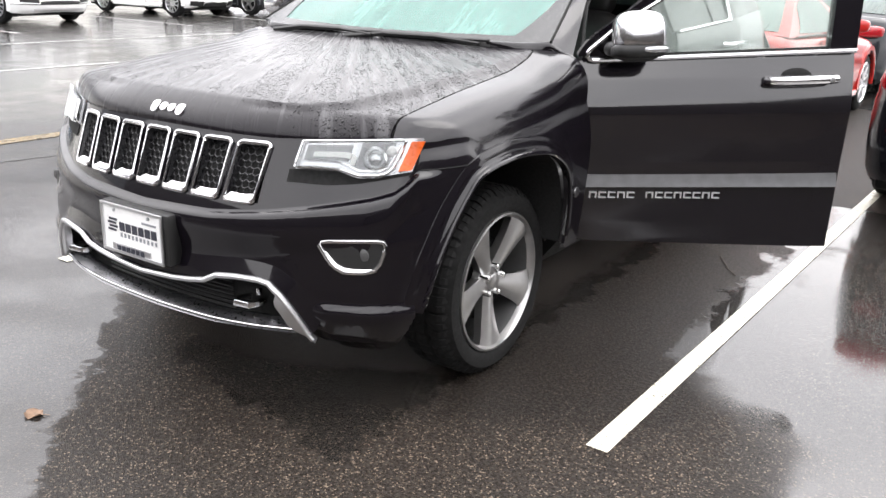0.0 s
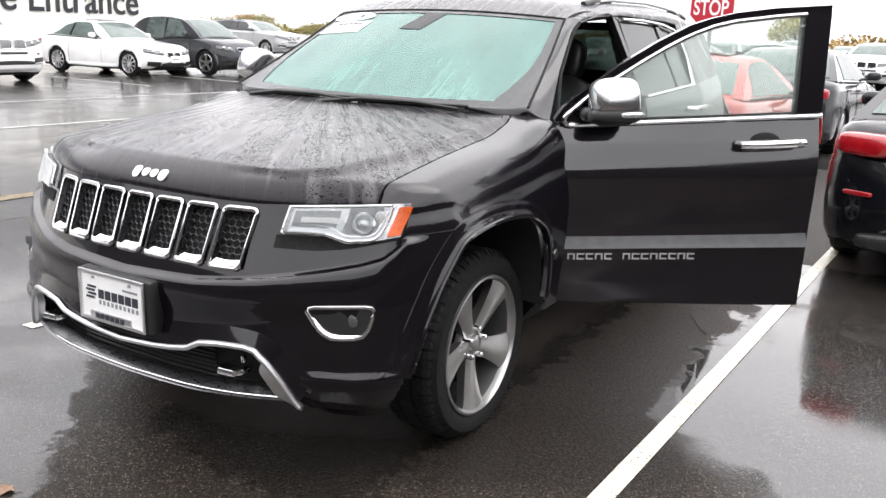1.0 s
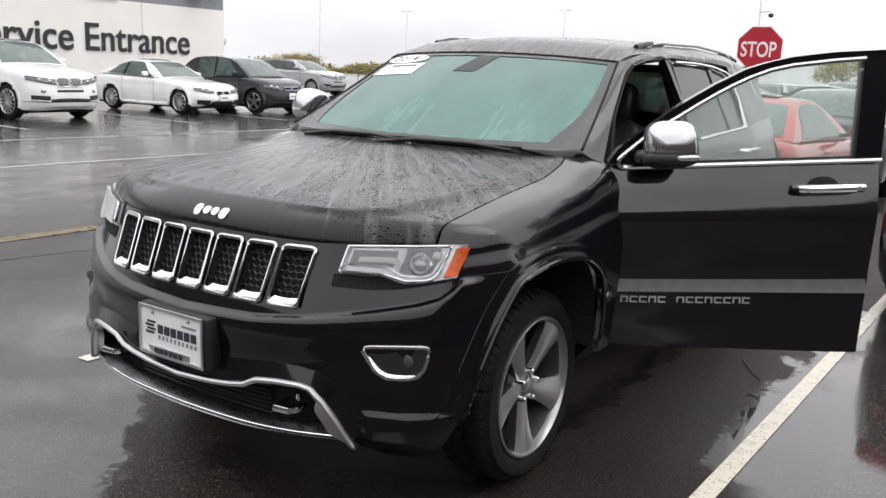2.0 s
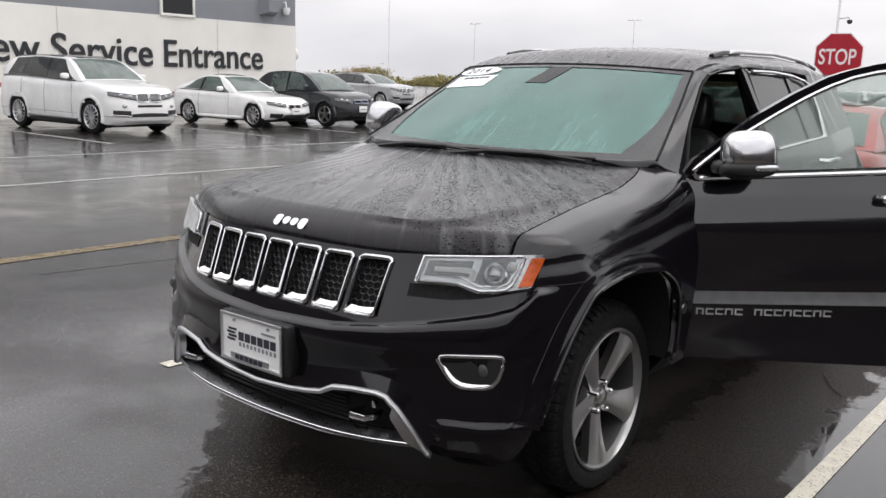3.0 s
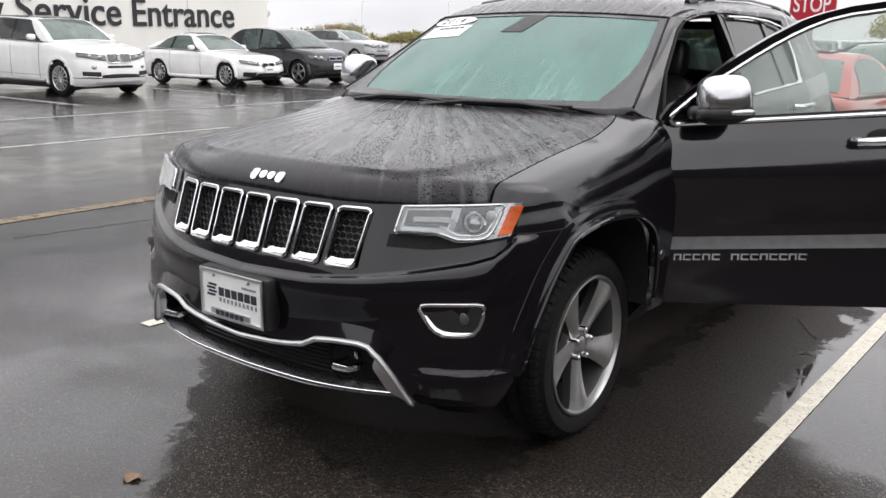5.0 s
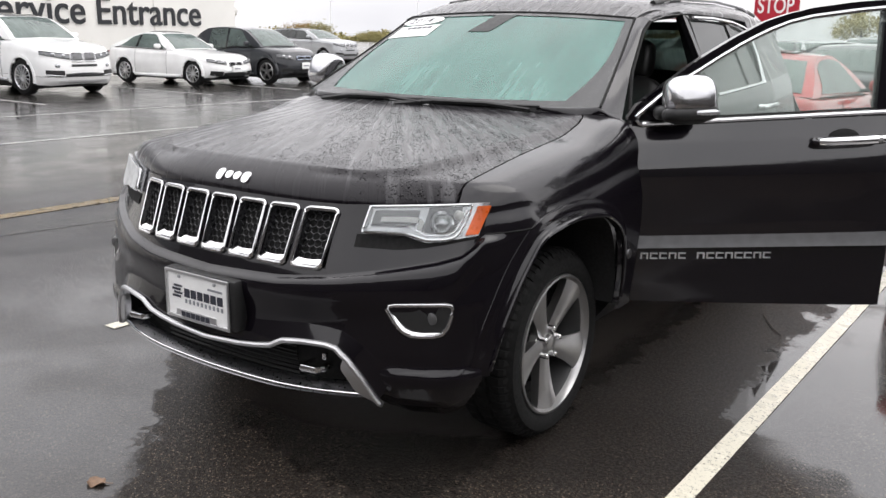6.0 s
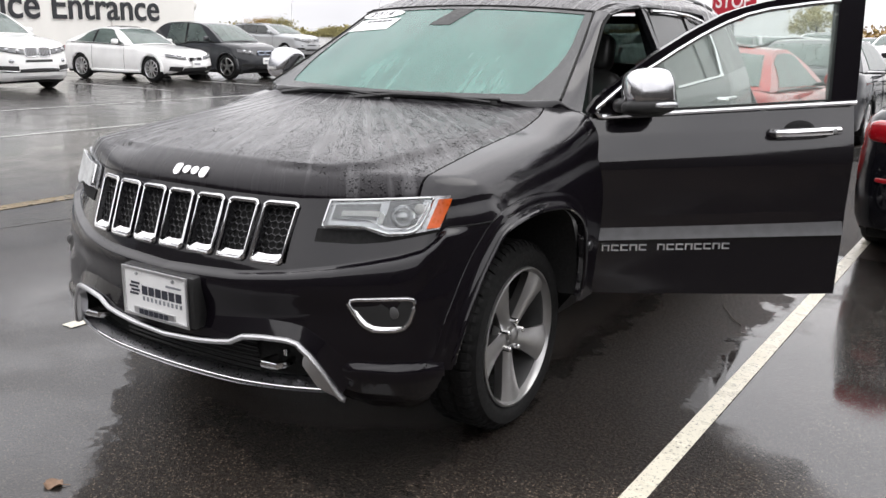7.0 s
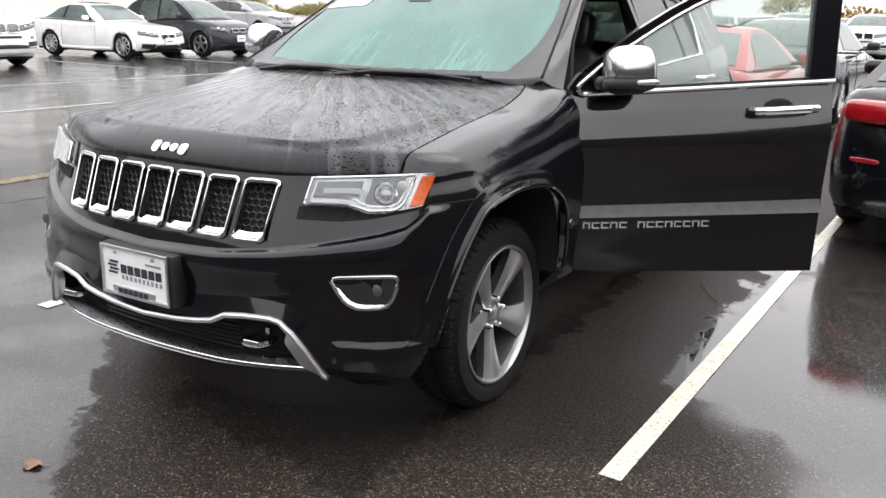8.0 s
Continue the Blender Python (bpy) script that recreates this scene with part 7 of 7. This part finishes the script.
def tree(x, y, h, spread, mat, seed, label, group="autumn trees"):
    r = random.Random(seed)
    t = thing("tree", pose(x, y, 0), label, "tree", group)
    bm = bmesh.new()
    tube(bm, [(0, 0, 0), (0.05, 0.02, h * 0.3), (0.0, 0.05, h * 0.75)], lambda q: 0.16 * h / 6 * (1 - 0.75 * q), 8)
    tips = []
    for k in range(9):
        a, z0 = r.uniform(0, 6.28), h * r.uniform(0.25, 0.6)
        tip = Vector((math.cos(a) * spread * r.uniform(0.4, 0.9), math.sin(a) * spread * r.uniform(0.4, 0.9), z0 + h * r.uniform(0.15, 0.38)))
        tube(bm, [(0, 0, z0), Vector((0, 0, z0)).lerp(tip, 0.5) + Vector((0, 0, 0.1)), tip], lambda q: 0.05 * h / 6 * (1 - 0.8 * q), 5)
        tips.append(tip)
    part("trunk", bm, M_BARK, t)
    verts, faces = [], []
    tips += [Vector((r.uniform(-0.4, 0.4) * spread, r.uniform(-0.4, 0.4) * spread, h * r.uniform(0.6, 0.95))) for _ in range(6)]
    for tip in tips:
        for _ in range(170):
            p = tip + Vector((r.gauss(0, 0.17) * spread, r.gauss(0, 0.17) * spread, r.gauss(0, 0.075) * h))
            s = r.uniform(0.10, 0.22) * h / 6
            d1 = Vector((r.gauss(0, 1), r.gauss(0, 1), r.gauss(0, 1))).normalized()
            d2 = d1.cross(Vector((r.gauss(0, 1), r.gauss(0, 1), r.gauss(0, 1)))).normalized()
            k = len(verts)
            verts += [p - d1 * s, p + d2 * s * 0.6, p + d1 * s, p - d2 * s * 0.6]
            faces.append((k, k + 1, k + 2, k + 3))
    me = bpy.data.meshes.new("crown")
    me.from_pydata(verts, [], faces)
    me.materials.append(mat)
    ob = new("crown", me)
    ob.parent = t
    return t


tree(-57.5, 61.8, 2.3, 1.9, M_LEAF_GREEN, 1, "small tree turning yellow behind the car park")
tree(-53.5, 65.3, 1.5, 1.5, M_LEAF_GREEN, 2, "small tree with sparse autumn leaves")
tree(-60.5, 62.8, 2.2, 1.7, M_LEAF_GOLD, 3, "small tree with sparse autumn leaves")
tree(-10.3, 70.0, 3.7, 2.0, M_LEAF_PALE, 4, "yellow-green tree beyond the parked cars")


def wood(x0, x1, y, h, n, mat, seed, label):
    """A far band of woodland, as one mass of leaf clumps."""
    r = random.Random(seed)
    verts, faces = [], []
    for _ in range(n):
        x = r.uniform(x0, x1)
        top_z = h * (0.65 + 0.25 * math.sin(x * 0.21 + seed) + 0.2 * math.sin(x * 0.53))
        p = Vector((x, y + r.uniform(-4, 4), abs(r.gauss(0, 0.5)) * top_z))
        if p.z > top_z * 1.15:
            p.z = top_z * r.random()
        s = r.uniform(0.12, 0.28)
        d1 = Vector((r.gauss(0, 1), r.gauss(0, 1), r.gauss(0, 1))).normalized()
        d2 = d1.cross(Vector((r.gauss(0, 1), r.gauss(0, 1), r.gauss(0, 1)))).normalized()
        k = len(verts)
        verts += [p - d1 * s, p + d2 * s, p + d1 * s, p - d2 * s]
        faces.append((k, k + 1, k + 2, k + 3))
    me = bpy.data.meshes.new("woodland")
    me.from_pydata(verts, [], faces)
    me.materials.append(mat)
    return tagged(new("woodland", me), label, "woodland", kind="stuff")


wood(-60, 70, 95, 2.0, 48000, M_LEAF_GOLD, 3, "distant golden autumn woodland beyond the car park")
wood(-150, -40, 115, 1.8, 34000, M_LEAF_GREEN, 7, "distant dull green woodland beyond the car park")

# ---- plain unseen blocks behind, added to darken reflections and close the place ----
M_BACK = plain("dark_reflection_block", (0.06, 0.056, 0.054), 0.8, 0, 0.8, 0.2, 12, 0.2)
bm = bmesh.new()
box(bm, -10.5, -20, 2.6, 45, 10, 5.2)
box(bm, 37, -20, 2.4, 50, 10, 4.8)
box(bm, 13, -4, 1.65, 8, 24, 3.3)
tagged(part("unseen_reflection_blocks", bm, M_BACK, None, "", True), "unseen dark plain blocks added to darken the reflections", "building", kind="structure")

# ---- fallen leaf and twig ----
M_DEAD_LEAF = plain("dead_leaf", (0.22, 0.14, 0.09), 0.6, 0, 60, 0.3, 200, 0.2)
leaf = thing("fallen_leaf", pose(-0.19, -0.315, 0.0015, 0, 0, 25), "curled brown leaf lying on wet asphalt", "leaf")
bm = slab(lambda u, v, w: Vector((0.062 * (u - 0.5), 0.04 * (v - 0.5) * math.sin(math.pi * (0.08 + 0.84 * u)) * 1.6, 0.006 * (2 * v - 1) ** 2 * (1 + 0.6 * math.sin(9 * u)) + 0.005 * (2 * u - 1) ** 2 - 0.001 * w)), 14, 8)
part("blade", bm, M_DEAD_LEAF, leaf)
part("stalk", tube(bmesh.new(), [(0.030, 0, 0.005), (0.055, 0.008, 0.002)], 0.0015, 5), M_DEAD_LEAF, leaf)
twig = thing("twig", pose(1.175, 2.847, 0.004), "thin bent twig lying on wet asphalt", "twig")
part("stem", tube(bmesh.new(), [(-0.068, 0.177, 0.003), (-0.05, 0.09, 0.003), (0.0, 0.0, 0.004), (0.05, -0.10, 0.004), (0.112, -0.176, 0.003)], 0.003, 5), M_BARK, twig)
